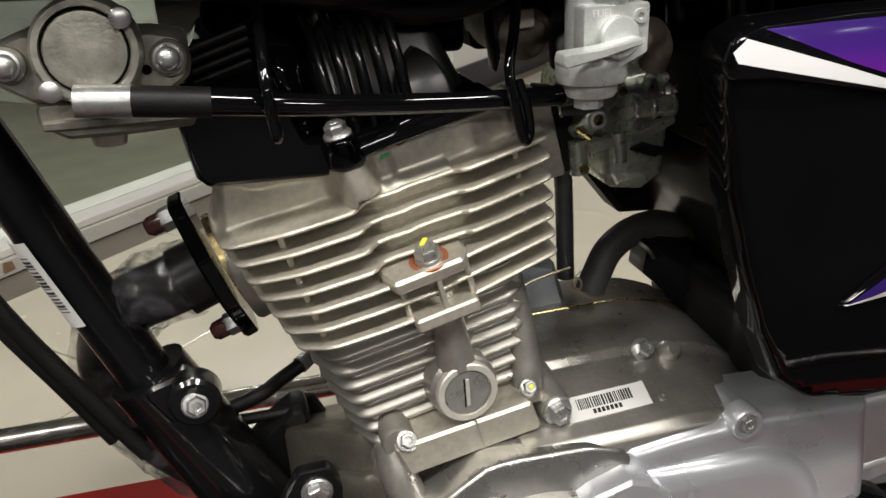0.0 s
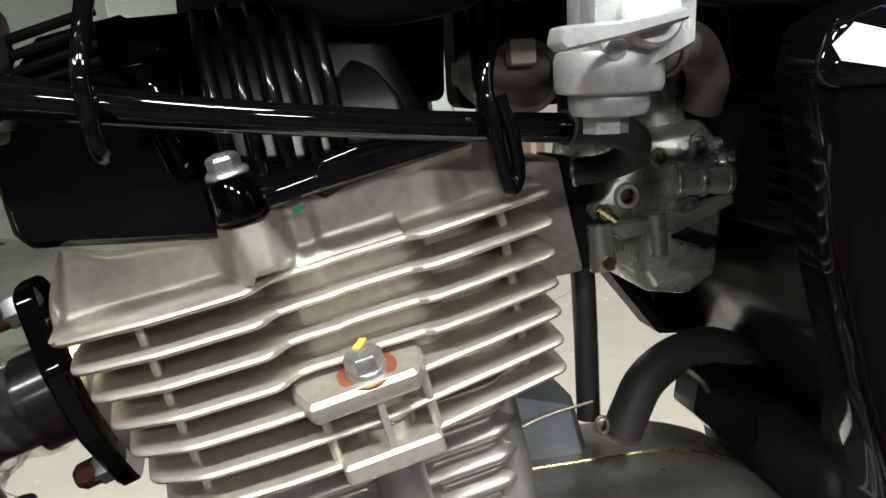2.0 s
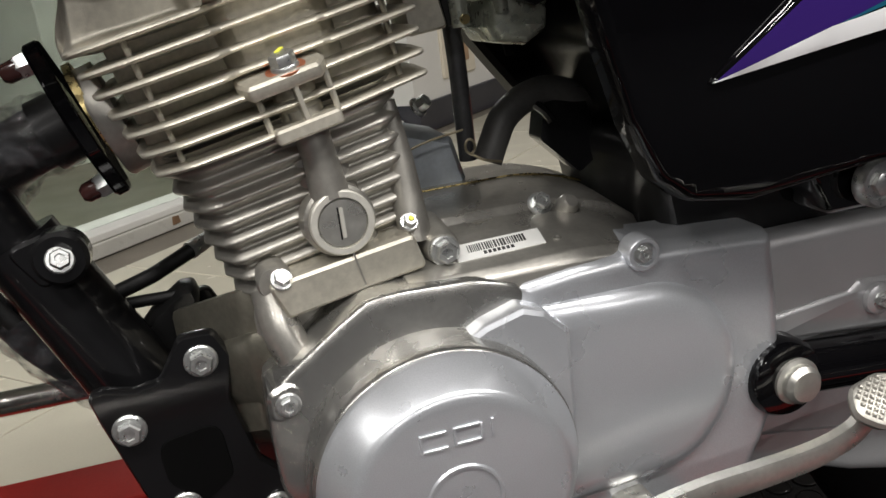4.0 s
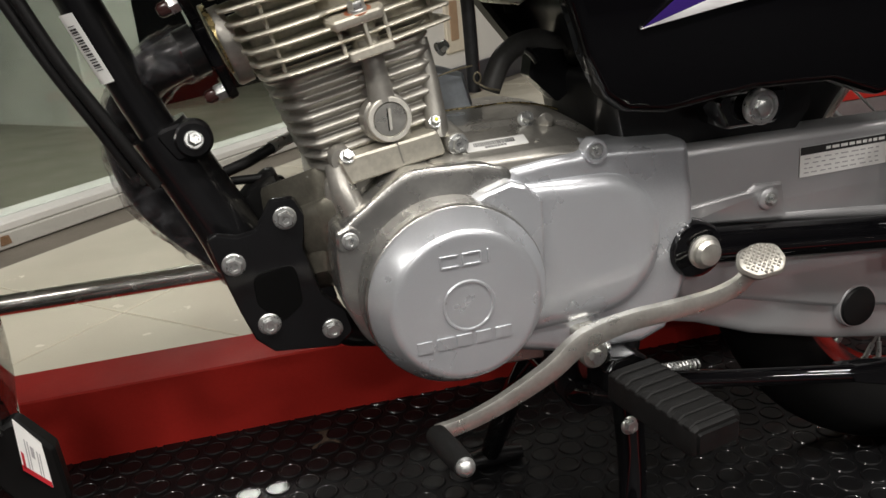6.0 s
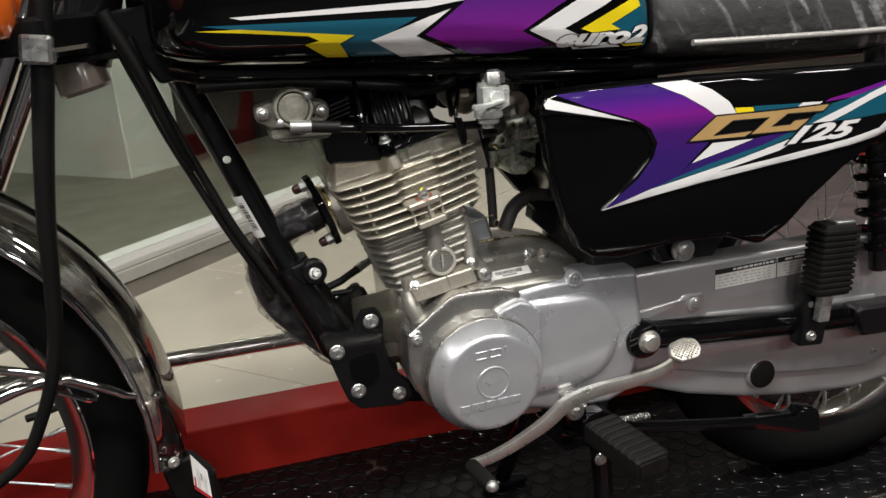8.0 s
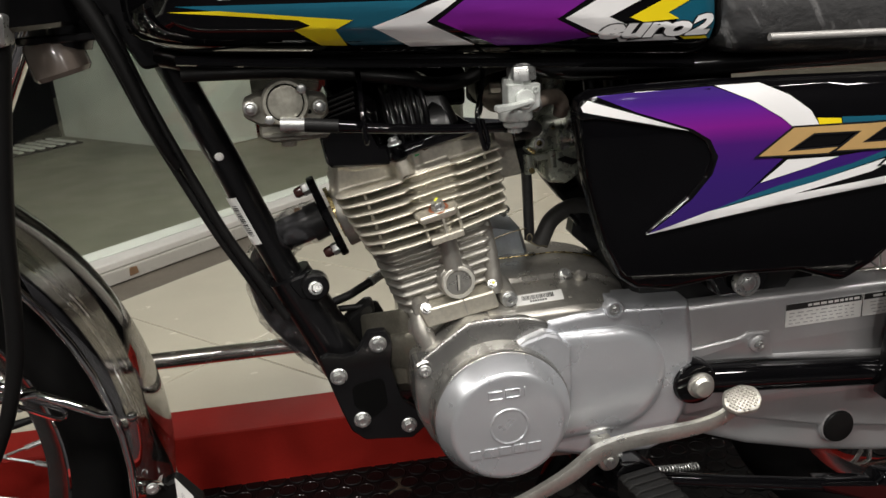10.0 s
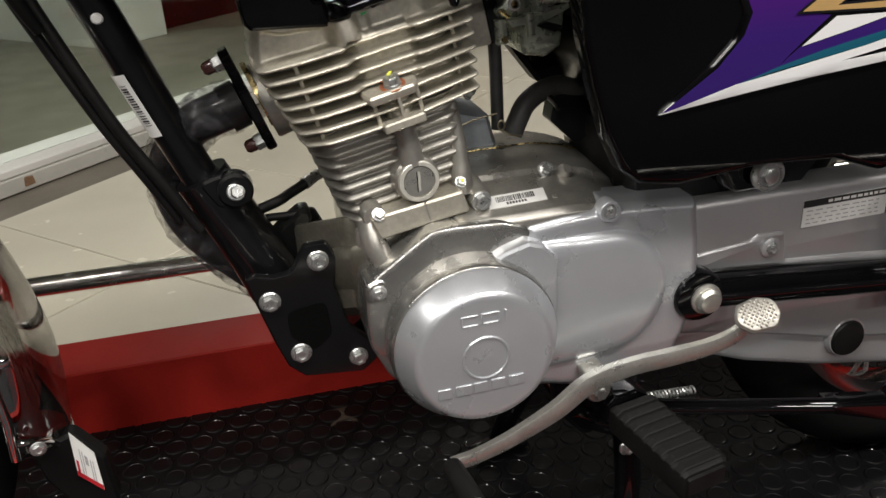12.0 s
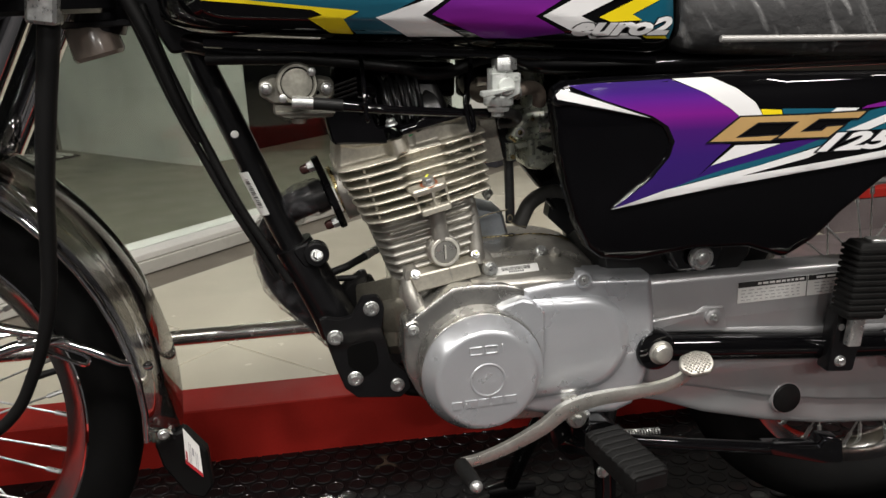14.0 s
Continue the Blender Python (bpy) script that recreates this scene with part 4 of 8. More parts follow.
def fin_edge(i):
    """Near edge of a head fin from nose to tail; the upper four step back behind the plug."""
    k = i / 6.0
    s0, s1 = -0.0735 + 0.014 * k, 0.0900 - 0.007 * k
    nose, tail = 0.050 - 0.006 * k, 0.052 - 0.014 * k
    left, right = 0.0855 - 0.001 * k, 0.0825 - 0.004 * k
    head = [(s0, -nose), (s0 + 0.004, -0.0740 + 0.004 * k), (-0.040, -0.0830 + 0.001 * k), (-0.0150, -left)]
    far = [(s1 - 0.001, -right + 0.004 + 0.004 * k), (s1 + 0.001, -tail), (s1 - 0.004, 0.062), (0.05, 0.076), (s0 + 0.014, 0.074), (s0, nose)]
    far_r = [0.006, 0.010, 0.010, 0.02, 0.014, 0.012]
    if i < 4:
        w = -0.0008 * i
        step = 0.041 + w
        mid = [(-0.0105, -left), (-0.0078, -left + 0.0015), (-0.0058, -0.0805), (-0.0030, -0.0778), (0.0030, -0.0772), (0.0125, -0.0784), (0.0175, -0.0768), (0.0240, -0.0768),
               (step - 0.004, -0.0778), (step - 0.001, -0.0780), (step + 0.0025, -0.0805), (step + 0.0060, -right), (step + 0.018, -right + 0.001)]
        rad = [0.012, 0.012, 0.02, 0.01, 0.002, 0.0016, 0.002, 0.002, 0.004, 0.004, 0.003, 0.004, 0.003, 0.002, 0.002, 0.003, 0.01]
        return rounded(head + mid + far, rad + far_r, 3)
    mid = [(0.015, -left - 0.0005), (0.046, -right)]
    return rounded(head + mid + far, [0.012, 0.012, 0.02, 0.01, 0.01, 0.02] + far_r, 4)


for i, n in enumerate(FIN_N):
    bm = tooth(bmesh.new(), fin_edge(i), [(n - 0.0046, 0.030), (n - 0.0030, 0.0100), (n - 0.0026, 0.0014), (n - 0.0022, 0.0005), (n - 0.0013, 0), (n - 0.0004, 0.0005), (n, 0.0014), (n + 0.0005, 0.0100), (n + 0.0014, 0.030)])
    part("fin", bm, CAST, cylinder_head, "", 50)
# walls that close the gaps behind the stepped part of the fins
for i in range(4):
    low = FIN_N[i + 1] if i < 3 else FIN_N[4] + 0.002
    pts = rounded([(-0.0085, -0.045), (-0.0070, -0.0610), (0.0020, -0.0662), (0.0130, -0.0674), (0.0180, -0.0658), (0.0270, -0.0662), (0.0400, -0.0665), (0.0470, -0.0630), (0.0520, -0.045)], [0.0, 0.006, 0.004, 0.003, 0.003, 0.004, 0.006, 0.006, 0], 4)
    part("gap_wall", slab(bmesh.new(), pts, [(low - 0.001, 0.0004), (low + 0.0020, 0.0002), (FIN_N[i] - 0.0034, 0), (FIN_N[i] - 0.0022, -0.0012)], fin_plan), CAST, cylinder_head, "", 60)


# upper casting above the top fin: shelf, bolt column and the stepped middle
def across(a, b, c):
    return eng(a, b, c)


def blend(x, a, b):
    t = min(max((x - a) / (b - a), 0.0), 1.0)
    return t * t * (3 - 2 * t)


def on_line(x, pts):
    for (x0, y0), (x1, y1) in zip(pts, pts[1:]):
        if x <= x1:
            return y0 + (y1 - y0) * blend(x, x0, x1)
    return pts[-1][1]


COVER_FOOT = [(-0.080, 0.0820), (-0.066, 0.0795), (-0.040, 0.0720), (-0.014, 0.0672), (0.001, 0.0672), (0.007, 0.0702), (0.018, 0.0712), (0.068, 0.0712), (0.090, 0.062)]
FIN_TOP_EDGE = [(-0.0735, -0.050), (-0.0690, -0.0740), (-0.040, -0.0828), (-0.0120, -0.0850), (-0.0040, -0.0778), (0.0125, -0.0782), (0.0175, -0.0768), (0.0380, -0.0776), (0.0470, -0.0820), (0.0700, -0.0800), (0.0880, -0.0700), (0.090, -0.052)]
TOP_WALL = [(-0.0735, -0.046), (-0.066, -0.0600), (-0.018, -0.0625), (-0.006, -0.0720), (0.004, -0.0712), (0.0125, -0.0728), (0.0175, -0.0708), (0.036, -0.0712), (0.050, -0.0690), (0.074, -0.0640), (0.086, -0.056)]


def upper_wall():
    bm = bmesh.new()
    ns, nv = 170, 22
    grid = []
    for i in range(ns + 1):
        u = -0.0735 + 0.1600 * i / ns
        top = on_line(u, COVER_FOOT)
        edge, wall = on_line(u, FIN_TOP_EDGE) + 0.0012, on_line(u, TOP_WALL)
        lip = min(wall, -0.0705) if -0.070 < u < 0.070 else wall
        col = math.exp(-((u + 0.0030) / 0.0084) ** 4)
        row = []
        for k in range(nv + 1):
            v = k / nv
            deep = abs(edge - wall)
            shelf = blend(v, 0.0, 0.30)
            n = 0.0508 + (top + 0.0015 - 0.0508) * (0.05 * min(v / 0.22, 1.0) + 0.95 * blend(v, 0.16, 1.0) ** 0.9 if deep > 0.006 else v)
            y = edge + (wall - edge) * shelf
            y += (lip - y) * blend(v, 0.70, 0.82)
            y += (min(y, -0.0862 + 0.0010 * v) - y) * col * blend(v, 0.02, 0.20)
            row.append(bm.verts.new(eng(u + 0.012 * blend(v, 0.1, 1.0) * max(-0.048 - u, 0.0) / 0.0255, n, y)))
        grid.append(row)
    for a, b in zip(grid, grid[1:]):
        for k in range(nv):
            bm.faces.new((a[k], b[k], b[k + 1], a[k + 1]))
    lid = [r[-1] for r in grid]
    back = [bm.verts.new(eng(-0.0735 + 0.16 * i / ns + 0.012 * max(-0.048 + 0.0735 - 0.16 * i / ns, 0.0) / 0.0255, on_line(-0.0735 + 0.16 * i / ns, COVER_FOOT) + 0.0015, -0.030)) for i, r in enumerate(grid)]
    for i in range(ns):
        bm.faces.new((lid[i], lid[i + 1], back[i + 1], back[i]))
    return bm


part("upper_wall", upper_wall(), CAST, cylinder_head, "", 60)
bm = bmesh.new()
slab(bm, rounded([(-0.0710, 0.0490), (-0.0700, 0.0560), (-0.0660, 0.0660), (-0.0600, 0.0740), (-0.0200, 0.0660), (0.0, 0.0650), (0.066, 0.0690), (0.080, 0.0610), (0.0840, 0.0490)], [0.002, 0.008, 0.012, 0.004, 0.004, 0.004, 0.004, 0.006, 0.002], 4),
     [(0.07, 0.004), (0.062, 0), (-0.036, 0), (-0.0400, 0.002)], across)
part("shoulder", bm, CAST, cylinder_head, "", 28)
# small posts between the fins
post = bmesh.new()
tube(post, [(0, 0, -0.0046), (0, 0, 0.0046)], [0.0015, 0.0017], 8, 1)
post_me = mesh_of(post, "post")
post_me.materials.append(CAST)


def fin_post(s, n, y):
    o = new("post", post_me)
    o.parent = cylinder_head
    o.matrix_basis = Matrix.LocRotScale(eng(s, n, y), Euler((0, -radians(12), 0)), None)


for i in range(6):
    n = (FIN_N[i] + FIN_N[i + 1]) / 2 - 0.001
    fin_post(-0.0440 + 0.0004 * i, n, -0.0715 + 0.0006 * i)
    fin_post(0.0735 - 0.0006 * i, n, -0.0655 + 0.0014 * i)
for n in ((FIN_N[4] + FIN_N[5]) / 2, (FIN_N[5] + FIN_N[6]) / 2):
    fin_post(0.0000, n - 0.001, -0.0810)
    fin_post(0.0330, n - 0.001, -0.0805)
# plug seat
bm = bmesh.new()
slab(bm, rounded([(-0.0075, -0.070), (-0.0070, -0.0800), (-0.0030, -0.0905), (0.0310, -0.0895), (0.0350, -0.0810), (0.0350, -0.070)], 0.0025), [(0.0068, 0.0012), (0.0086, 0), (0.0122, 0), (0.0136, 0.0014)], lambda a, b, c: eng(a, c + (b + 0.0845) * 0.20, b))
part("plug_seat", bm, CAST, cylinder_head)
bm = bmesh.new()
slab(bm, rounded([(0.0000, -0.070), (0.0010, -0.0905), (0.0330, -0.0895), (0.0340, -0.070)], 0.002), [(-0.0165, 0.0008), (-0.0155, 0), (-0.0110, 0), (-0.0098, 0.0012)], fin_plan)
part("plug_seat", bm, CAST, cylinder_head)
bm = bmesh.new()
slab(bm, rounded([(0.0160, -0.070), (0.0163, -0.0885), (0.0187, -0.0885), (0.0190, -0.070)], 0.0006, 2), [(-0.012, 0), (0.009, 0)], fin_plan)
part("rib", bm, CAST, cylinder_head)
part("core_wall", slab(bmesh.new(), oval(0.0175, -0.0690, 0.0105, 0.0105, 24), [(-0.016, 0), (0.0095, 0)], fin_plan), CAST, cylinder_head)
plug_axis = eng(0.0, 0.97, -0.235) - eng(0, 0, 0)
plug_o = eng(0.0168, 0.0134, -0.0805)
part("washer", lathe(bmesh.new(), [(0.0044, 0), (0.0096, 0), (0.0096, 0.0012), (0.0044, 0.0012)], plug_o, plug_axis, 28), COPPER, cylinder_head, "copper sealing washer")
pb = part("plug_bolt", hex_bolt(bmesh.new(), plug_o + plug_axis.normalized() * 0.0012, plug_axis, 0.0062, 0.0072, 1.10, False), STEEL, cylinder_head, "zinc plated hexagon plug bolt")
u, v, w = basis(plug_axis)
part("paint_mark", slab(bmesh.new(), rounded([(0.0005, 0.0010), (0.0060, 0.0018), (0.0052, 0.0042), (-0.0005, 0.0032)], 0.0006, 2), [(0.0085, 0), (0.0089, 0)], lambda a, b, c: plug_o + u * a + v * b + w * c), YELLOW_MARK, pb, "yellow paint mark")

# rocker cover, black
def cover_side(a, b, c):
    return eng(a + 0.0035, b + 0.0008, c)


def cover_plan(u, v, w):
    return eng(u + 0.0035, w + 0.0008, v)


bm = bmesh.new()
slab(bm, rounded([(-0.0715, 0.0830), (-0.0680, 0.0775), (-0.0200, 0.0648), (-0.0150, 0.0640), (-0.0030, 0.0640), (0.0000, 0.0675), (0.0140, 0.0685), (0.0170, 0.0660), (0.0250, 0.0680), (0.0640, 0.0690), (0.0640, 0.0800), (0.03, 0.0800), (-0.005, 0.0810), (-0.0205, 0.0840), (-0.0240, 0.1160), (-0.0300, 0.1225), (-0.069, 0.1225)], [0.003, 0.003, 0.003, 0.003, 0.003, 0.003, 0.002, 0.002, 0.003, 0.004, 0.004, 0.004, 0.004, 0.003, 0.004, 0.004, 0.004], 3),
     [(0.066, 0.004), (0.060, 0), (-0.068, 0), (-0.0715, 0.0010), (-0.0730, 0.0028)], cover_side)
rocker = part("rocker_cover", bm, BLACK_GLOSS, bike, "glossy black rocker cover with ribs")
bm = bmesh.new()
slab(bm, rounded([(-0.0700, -0.045), (-0.0640, -0.0660), (-0.020, -0.0690), (-0.008, -0.062), (-0.008, 0.062), (-0.06, 0.066), (-0.070, 0.045)], 0.007, 3), [(0.085, 0.0), (0.112, 0.001), (0.121, 0.0030), (0.126, 0.007), (0.136, 0.018)], cover_plan)
part("front_block", bm, BLACK_GLOSS, rocker)
bm = bmesh.new()
slab(bm, rounded([(-0.015, -0.058), (0.056, -0.054), (0.060, 0.052), (-0.015, 0.056)], 0.012, 4), [(0.078, -0.003), (0.092, 0.0), (0.108, 0.004), (0.122, 0.012), (0.128, 0.020)], cover_plan)
part("dome", bm, COVER_BLACK, rocker)
bm = bmesh.new()
slab(bm, rounded([(0.0265, -0.0715), (0.0500, -0.0700), (0.0510, -0.03), (0.0255, -0.03)], 0.004, 3), [(0.078, 0), (0.0900, 0.0015), (0.1000, 0.0060), (0.1035, 0.0100), (0.1045, 0.0125)], cover_plan)
part("pad", bm, COVER_BLACK, rocker, "", 60)
for k in range(5):
    s = -0.0067 + k * 0.0085
    p = [cover_side(s - 0.0003, 0.0790, -0.0690), cover_side(s + 0.0005, 0.090, -0.0690), cover_side(s + 0.0015, 0.104, -0.0680), cover_side(s + 0.0026, 0.120, -0.0620), cover_side(s + 0.0030, 0.131, -0.046)]
    part("rib", tube(bmesh.new(), p, [0.0026, 0.0028, 0.0028, 0.0026, 0.002], 10, 5), BLACK_PAINT, rocker)
for k in range(4):
    part("side_fin", tube(bmesh.new(), [(-0.1275, -0.0690, 0.6085 + 0.0046 * k), (-0.1030, -0.0700, 0.6155 + 0.0046 * k)], 0.0015, 8, 1), FLAP, rocker)
bm = bmesh.new()
slab(bm, oval(-0.0080, -0.0775, 0.0082, 0.0085, 24), [(0.0690, 0.002), (0.0705, 0), (0.0810, 0.0), (0.0825, 0.001)], cover_plan)
part("bolt_boss", bm, BLACK_GLOSS, rocker)
bolt(cover_side(-0.0078, 0.0827, -0.0780), eng(0, 1, -0.15) - eng(0, 0, 0), 0.0058, 0.0070, parent=rocker, flange=1.3)
bm = bmesh.new()
slab(bm, rounded([(-0.001, 0.0690), (0.002, 0.0692), (0.014, 0.0700), (0.064, 0.0705), (0.066, 0.0790), (0.030, 0.0810), (0.019, 0.0800), (0.016, 0.0765), (-0.002, 0.0755)], [0.001, 0.002, 0.002, 0.002, 0.003, 0.003, 0.002, 0.002, 0.002], 3),
     [(-0.055, 0), (-0.0772, 0.0), (-0.0790, 0.0006), (-0.0798, 0.0018)], cover_side)
part("cover_band", bm, BLACK_GLOSS, rocker)
part("green_mark", slab(bmesh.new(), [(0.0065, 0.0665), (0.0105, 0.0670), (0.0110, 0.0680), (0.0068, 0.0682)], [(-0.0785, 0), (-0.0800, 0)], cover_side), GREEN_MARK, cylinder_head, "green inspection mark")

# ---- barrel ----
bm = bmesh.new()
layers = []
steps = 12
for i in range(8 * steps + 1):
    n = -0.0070 - i * 0.0100 / steps
    k = i / (8.0 * steps)
    wave = (0.5 + 0.5 * math.cos(2 * math.pi * i / steps)) ** 0.8
    layers.append((n, 0.0105 * k + 0.0040 - 0.0058 * wave))
layers += [(-0.0900, 0.0120), (-0.112, 0.0120)]
slab(bm, rounded([(-0.0560, -0.040), (-0.0440, -0.0690), (0.055, -0.0700), (0.0650, -0.058), (0.0650, 0.058), (-0.044, 0.066), (-0.056, 0.04)], [0.016, 0.016, 0.012, 0.012, 0.01, 0.016, 0.016], 5), layers, fin_plan)
barrel = part("cylinder_barrel", bm, CAST_FINE, bike, "bare aluminium cylinder barrel with rounded fins", 80)
bm = bmesh.new()
slab(bm, rounded([(-0.0010, -0.050), (0.0050, -0.0655), (0.0290, -0.0655), (0.0350, -0.050)], 0.006, 4), [(-0.112, 0.0), (-0.0900, 0.0), (-0.0500, 0.0005), (-0.0080, 0.0015)], fin_plan)
part("middle_wall", bm, CAST_FINE, barrel, "", 60)
part("pillar", tube(bmesh.new(), [eng(0.0600, -0.020, -0.0560), eng(0.0560, -0.050, -0.0570), eng(0.0510, -0.078, -0.0610), eng(0.0480, -0.092, -0.0640)], [0.004, 0.007, 0.0085, 0.009], 16), CAST_FINE, barrel, "", 60)
part("tappet_tunnel", tube(bmesh.new(), [eng(0.0178, -0.006, -0.0720), eng(0.0170, -0.03, -0.0725), eng(0.0150, -0.050, -0.0720)], [0.0088, 0.0084, 0.0098], 24, 3), CAST_FINE, barrel)
# round inspection cap with a slot
cap_o = Vector((-0.0232, -0.0625, 0.4410))
cap_ax = Vector((0.06, -1, 0.02))
part("cap_boss", lathe(bmesh.new(), [(0.0185, 0), (0.0180, 0.012), (0.0165, 0.0135), (0, 0.0135)], cap_o, cap_ax, 40), CAST_FINE, barrel)
cap = part("inspection_cap", lathe(bmesh.new(), [(0.0160, 0.0), (0.0160, 0.0178), (0.0155, 0.0185), (0.0126, 0.0185), (0.0123, 0.0172), (0.0119, 0.0172), (0.0116, 0.0182), (0.0, 0.0184)], cap_o, cap_ax, 48), LEVER, barrel, "round slotted steel inspection cap")
part("cap_ring", ring_lathe(bmesh.new(), [(0.0161, 0.0150), (0.0161, 0.0183), (0.0154, 0.0190), (0.0127, 0.0190), (0.0124, 0.0176), (0.0124, 0.0150)], cap_o, cap_ax, 56), RING, cap, "bright turned ring")
u, v, w = basis(cap_ax)
part("slot", slab(bmesh.new(), rounded([(-0.0011, -0.0078), (0.0011, -0.0078), (0.0011, 0.0078), (-0.0011, 0.0078)], 0.0008, 3), [(0.0176, 0), (0.0187, 0.0002)], lambda a, b, c: cap_o + u * a + v * b + w * c), RING, cap)
part("slot_lip", slab(bmesh.new(), rounded([(-0.0021, -0.0082), (-0.0011, -0.0082), (-0.0011, 0.0082), (-0.0021, 0.0082)], 0.0003, 2), [(0.0176, 0), (0.0186, 0.0002)], lambda a, b, c: cap_o + u * a + v * b + w * c), DARK, cap)
# flange at the foot of the barrel
bm = bmesh.new()
slab(bm, rounded([(-0.0300, -0.0785), (0.0455, -0.0828), (0.0468, -0.1010), (-0.0265, -0.0980)], 0.003), [(-0.050, 0), (-0.0800, 0), (-0.0815, 0.0015)], lambda a, b, c: eng(a, b, c))
base_flange = part("base_flange", bm, CAST, barrel, "smooth machined base flange")
part("joint", slab(bmesh.new(), [(0.0140, -0.0790), (0.0148, -0.0790), (0.0150, -0.0965), (0.0142, -0.0965)], [(-0.0812, 0), (-0.0818, 0)], lambda a, b, c: eng(a, b, c)), CASE, base_flange)
bm = bmesh.new()
slab(bm, oval(-0.0260, -0.0800, 0.0090, 0.0090, 20), [(-0.045, 0), (-0.074, 0.0), (-0.076, 0.001)], lambda a, b, c: eng(a, b, c))
part("lug", bm, CAST_FINE, barrel)
bolt(eng(-0.0225, -0.0785, -0.0785), (0.1, -0.75, 0.6), 0.0050, 0.006, parent=barrel)
mark_axis = Vector((0.1, -0.8, 0.6)).normalized()
marked_bolt = bolt(eng(0.0460, -0.0775, -0.0760), mark_axis, 0.0042, 0.006, parent=barrel)
part("paint_mark", lathe(bmesh.new(), [(0.0014, 0), (0.0012, 0.0004), (0, 0.0005)], eng(0.0460, -0.0775, -0.0760) + mark_axis * 0.0058, mark_axis, 10), YELLOW_MARK, marked_bolt, "dab of yellow marker paint")
bm = bmesh.new()
lathe(bm, [(0.0098, 0), (0.0095, 0.030), (0.0085, 0.034), (0, 0.034)], (0.0270, -0.040, 0.4190), (0.02, -1, -0.10), 24)
part("stud_boss", bm, CAST_FINE, barrel)
bolt((0.0280, -0.0745, 0.4150), (0.02, -1, 0.05), 0.0070, 0.0080, parent=barrel)

# ---- crankcase ----
bm = bmesh.new()
slab(bm, rounded([(-0.070, 0.300), (-0.072, 0.402), (-0.030, 0.402), (0.03, 0.400), (0.10, 0.398), (0.150, 0.385), (0.195, 0.36), (0.205, 0.27), (0.165, 0.240), (0.05, 0.246), (-0.040, 0.256), (-0.062, 0.280)], 0.012), [(0.095, 0.006), (0.088, 0), (-0.056, 0), (-0.062, 0.006)])
crankcase = part("crankcase", bm, CASE, bike, "lacquered aluminium crankcase")
bm = bmesh.new()
nose = lambda u, v, d: Vector((u, v, d - 0.42 * v))
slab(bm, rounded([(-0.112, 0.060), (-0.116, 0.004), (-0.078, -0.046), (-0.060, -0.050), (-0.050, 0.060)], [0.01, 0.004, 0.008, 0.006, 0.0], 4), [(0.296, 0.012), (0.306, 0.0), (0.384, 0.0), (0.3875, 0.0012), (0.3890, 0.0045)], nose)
part("front_nose", bm, SHADED_CASE, crankcase, "", 40)
part("nose_ledge", slab(bmesh.new(), rounded([(-0.104, 0.000), (-0.108, -0.012), (-0.078, -0.056), (-0.060, -0.064), (-0.050, 0.010)], [0.006, 0.006, 0.010, 0.006, 0.0], 4), [(0.310, 0.016), (0.330, 0.0), (0.350, 0.0), (0.3585, 0.0010), (0.3620, 0.0030), (0.3635, 0.0065)], nose), SHADED_CASE, crankcase, "", 50)
def deck_drop(x):
    """How far the case top falls away towards the rear."""
    t = max(x - 0.095, 0.0) / 0.055
    return 0.012 * t * t + 0.030 * max(t - 1.0, 0.0) ** 1.5


deck_frame = lambda a, b, c: Vector((c, a, b - deck_drop(c)))
deck = rounded([(-0.0960, 0.385), (-0.0955, 0.4020), (-0.0900, 0.4066), (-0.0795, 0.4083), (-0.0480, 0.4126), (-0.0345, 0.4150), (-0.0300, 0.4195), (-0.0240, 0.4200), (0.0210, 0.4235), (0.0600, 0.4250), (0.085, 0.410), (0.085, 0.36), (-0.06, 0.36)],
               [0.002, 0.004, 0.004, 0.004, 0.004, 0.003, 0.003, 0.002, 0.004, 0.01, 0.01, 0.002, 0.002], 3)
part("case_top", slab(bmesh.new(), deck, [(0.002, 0.003), (0.004, 0.0)] + [(0.02 + 0.01 * k, 0.0004 * max(k - 8, 0)) for k in range(15)] + [(0.166, 0.007), (0.170, 0.012)], deck_frame), CASE, crankcase, "", 30)
part("gasket", tube(bmesh.new(), [deck_frame(0.0215, 0.4236, 0.03 + 0.012 * k) for k in range(11)], 0.0009, 6, 1), BRASS, crankcase, "thin brown gasket edge")
part("casting_dimple", lathe(bmesh.new(), [(0.0026, 0), (0.0024, 0.0010), (0.0012, 0.0012), (0, 0.0004)], (0.0905, -0.0740, 0.4090), (0, -0.2, 1), 16), CASE, crankcase)
for p, r in (((-0.068, -0.058, 0.335), 0.007),):
    part("boss", lathe(bmesh.new(), [(r, 0), (r, 0.012), (r * 0.8, 0.014), (0, 0.014)], (p[0], p[1] + 0.004, p[2]), (0, -1, 0), 20), CASE, crankcase)
part("web", tube(bmesh.new(), [eng(-0.0300, -0.084, -0.066), (-0.060, -0.074, 0.392), (-0.052, -0.080, 0.368)], [0.0095, 0.010, 0.010], 16), CASE, crankcase)
bolt((0.097, -0.036, 0.4180), (0.1, -0.8, 0.6), 0.0062, 0.008, parent=crankcase)
part("dowel_boss", lathe(bmesh.new(), [(0.0070, 0), (0.0062, 0.006), (0.0040, 0.0085), (0, 0.009)], (0.113, -0.036, 0.4130), (0.2, -0.75, 0.65), 18), CASE, crankcase)
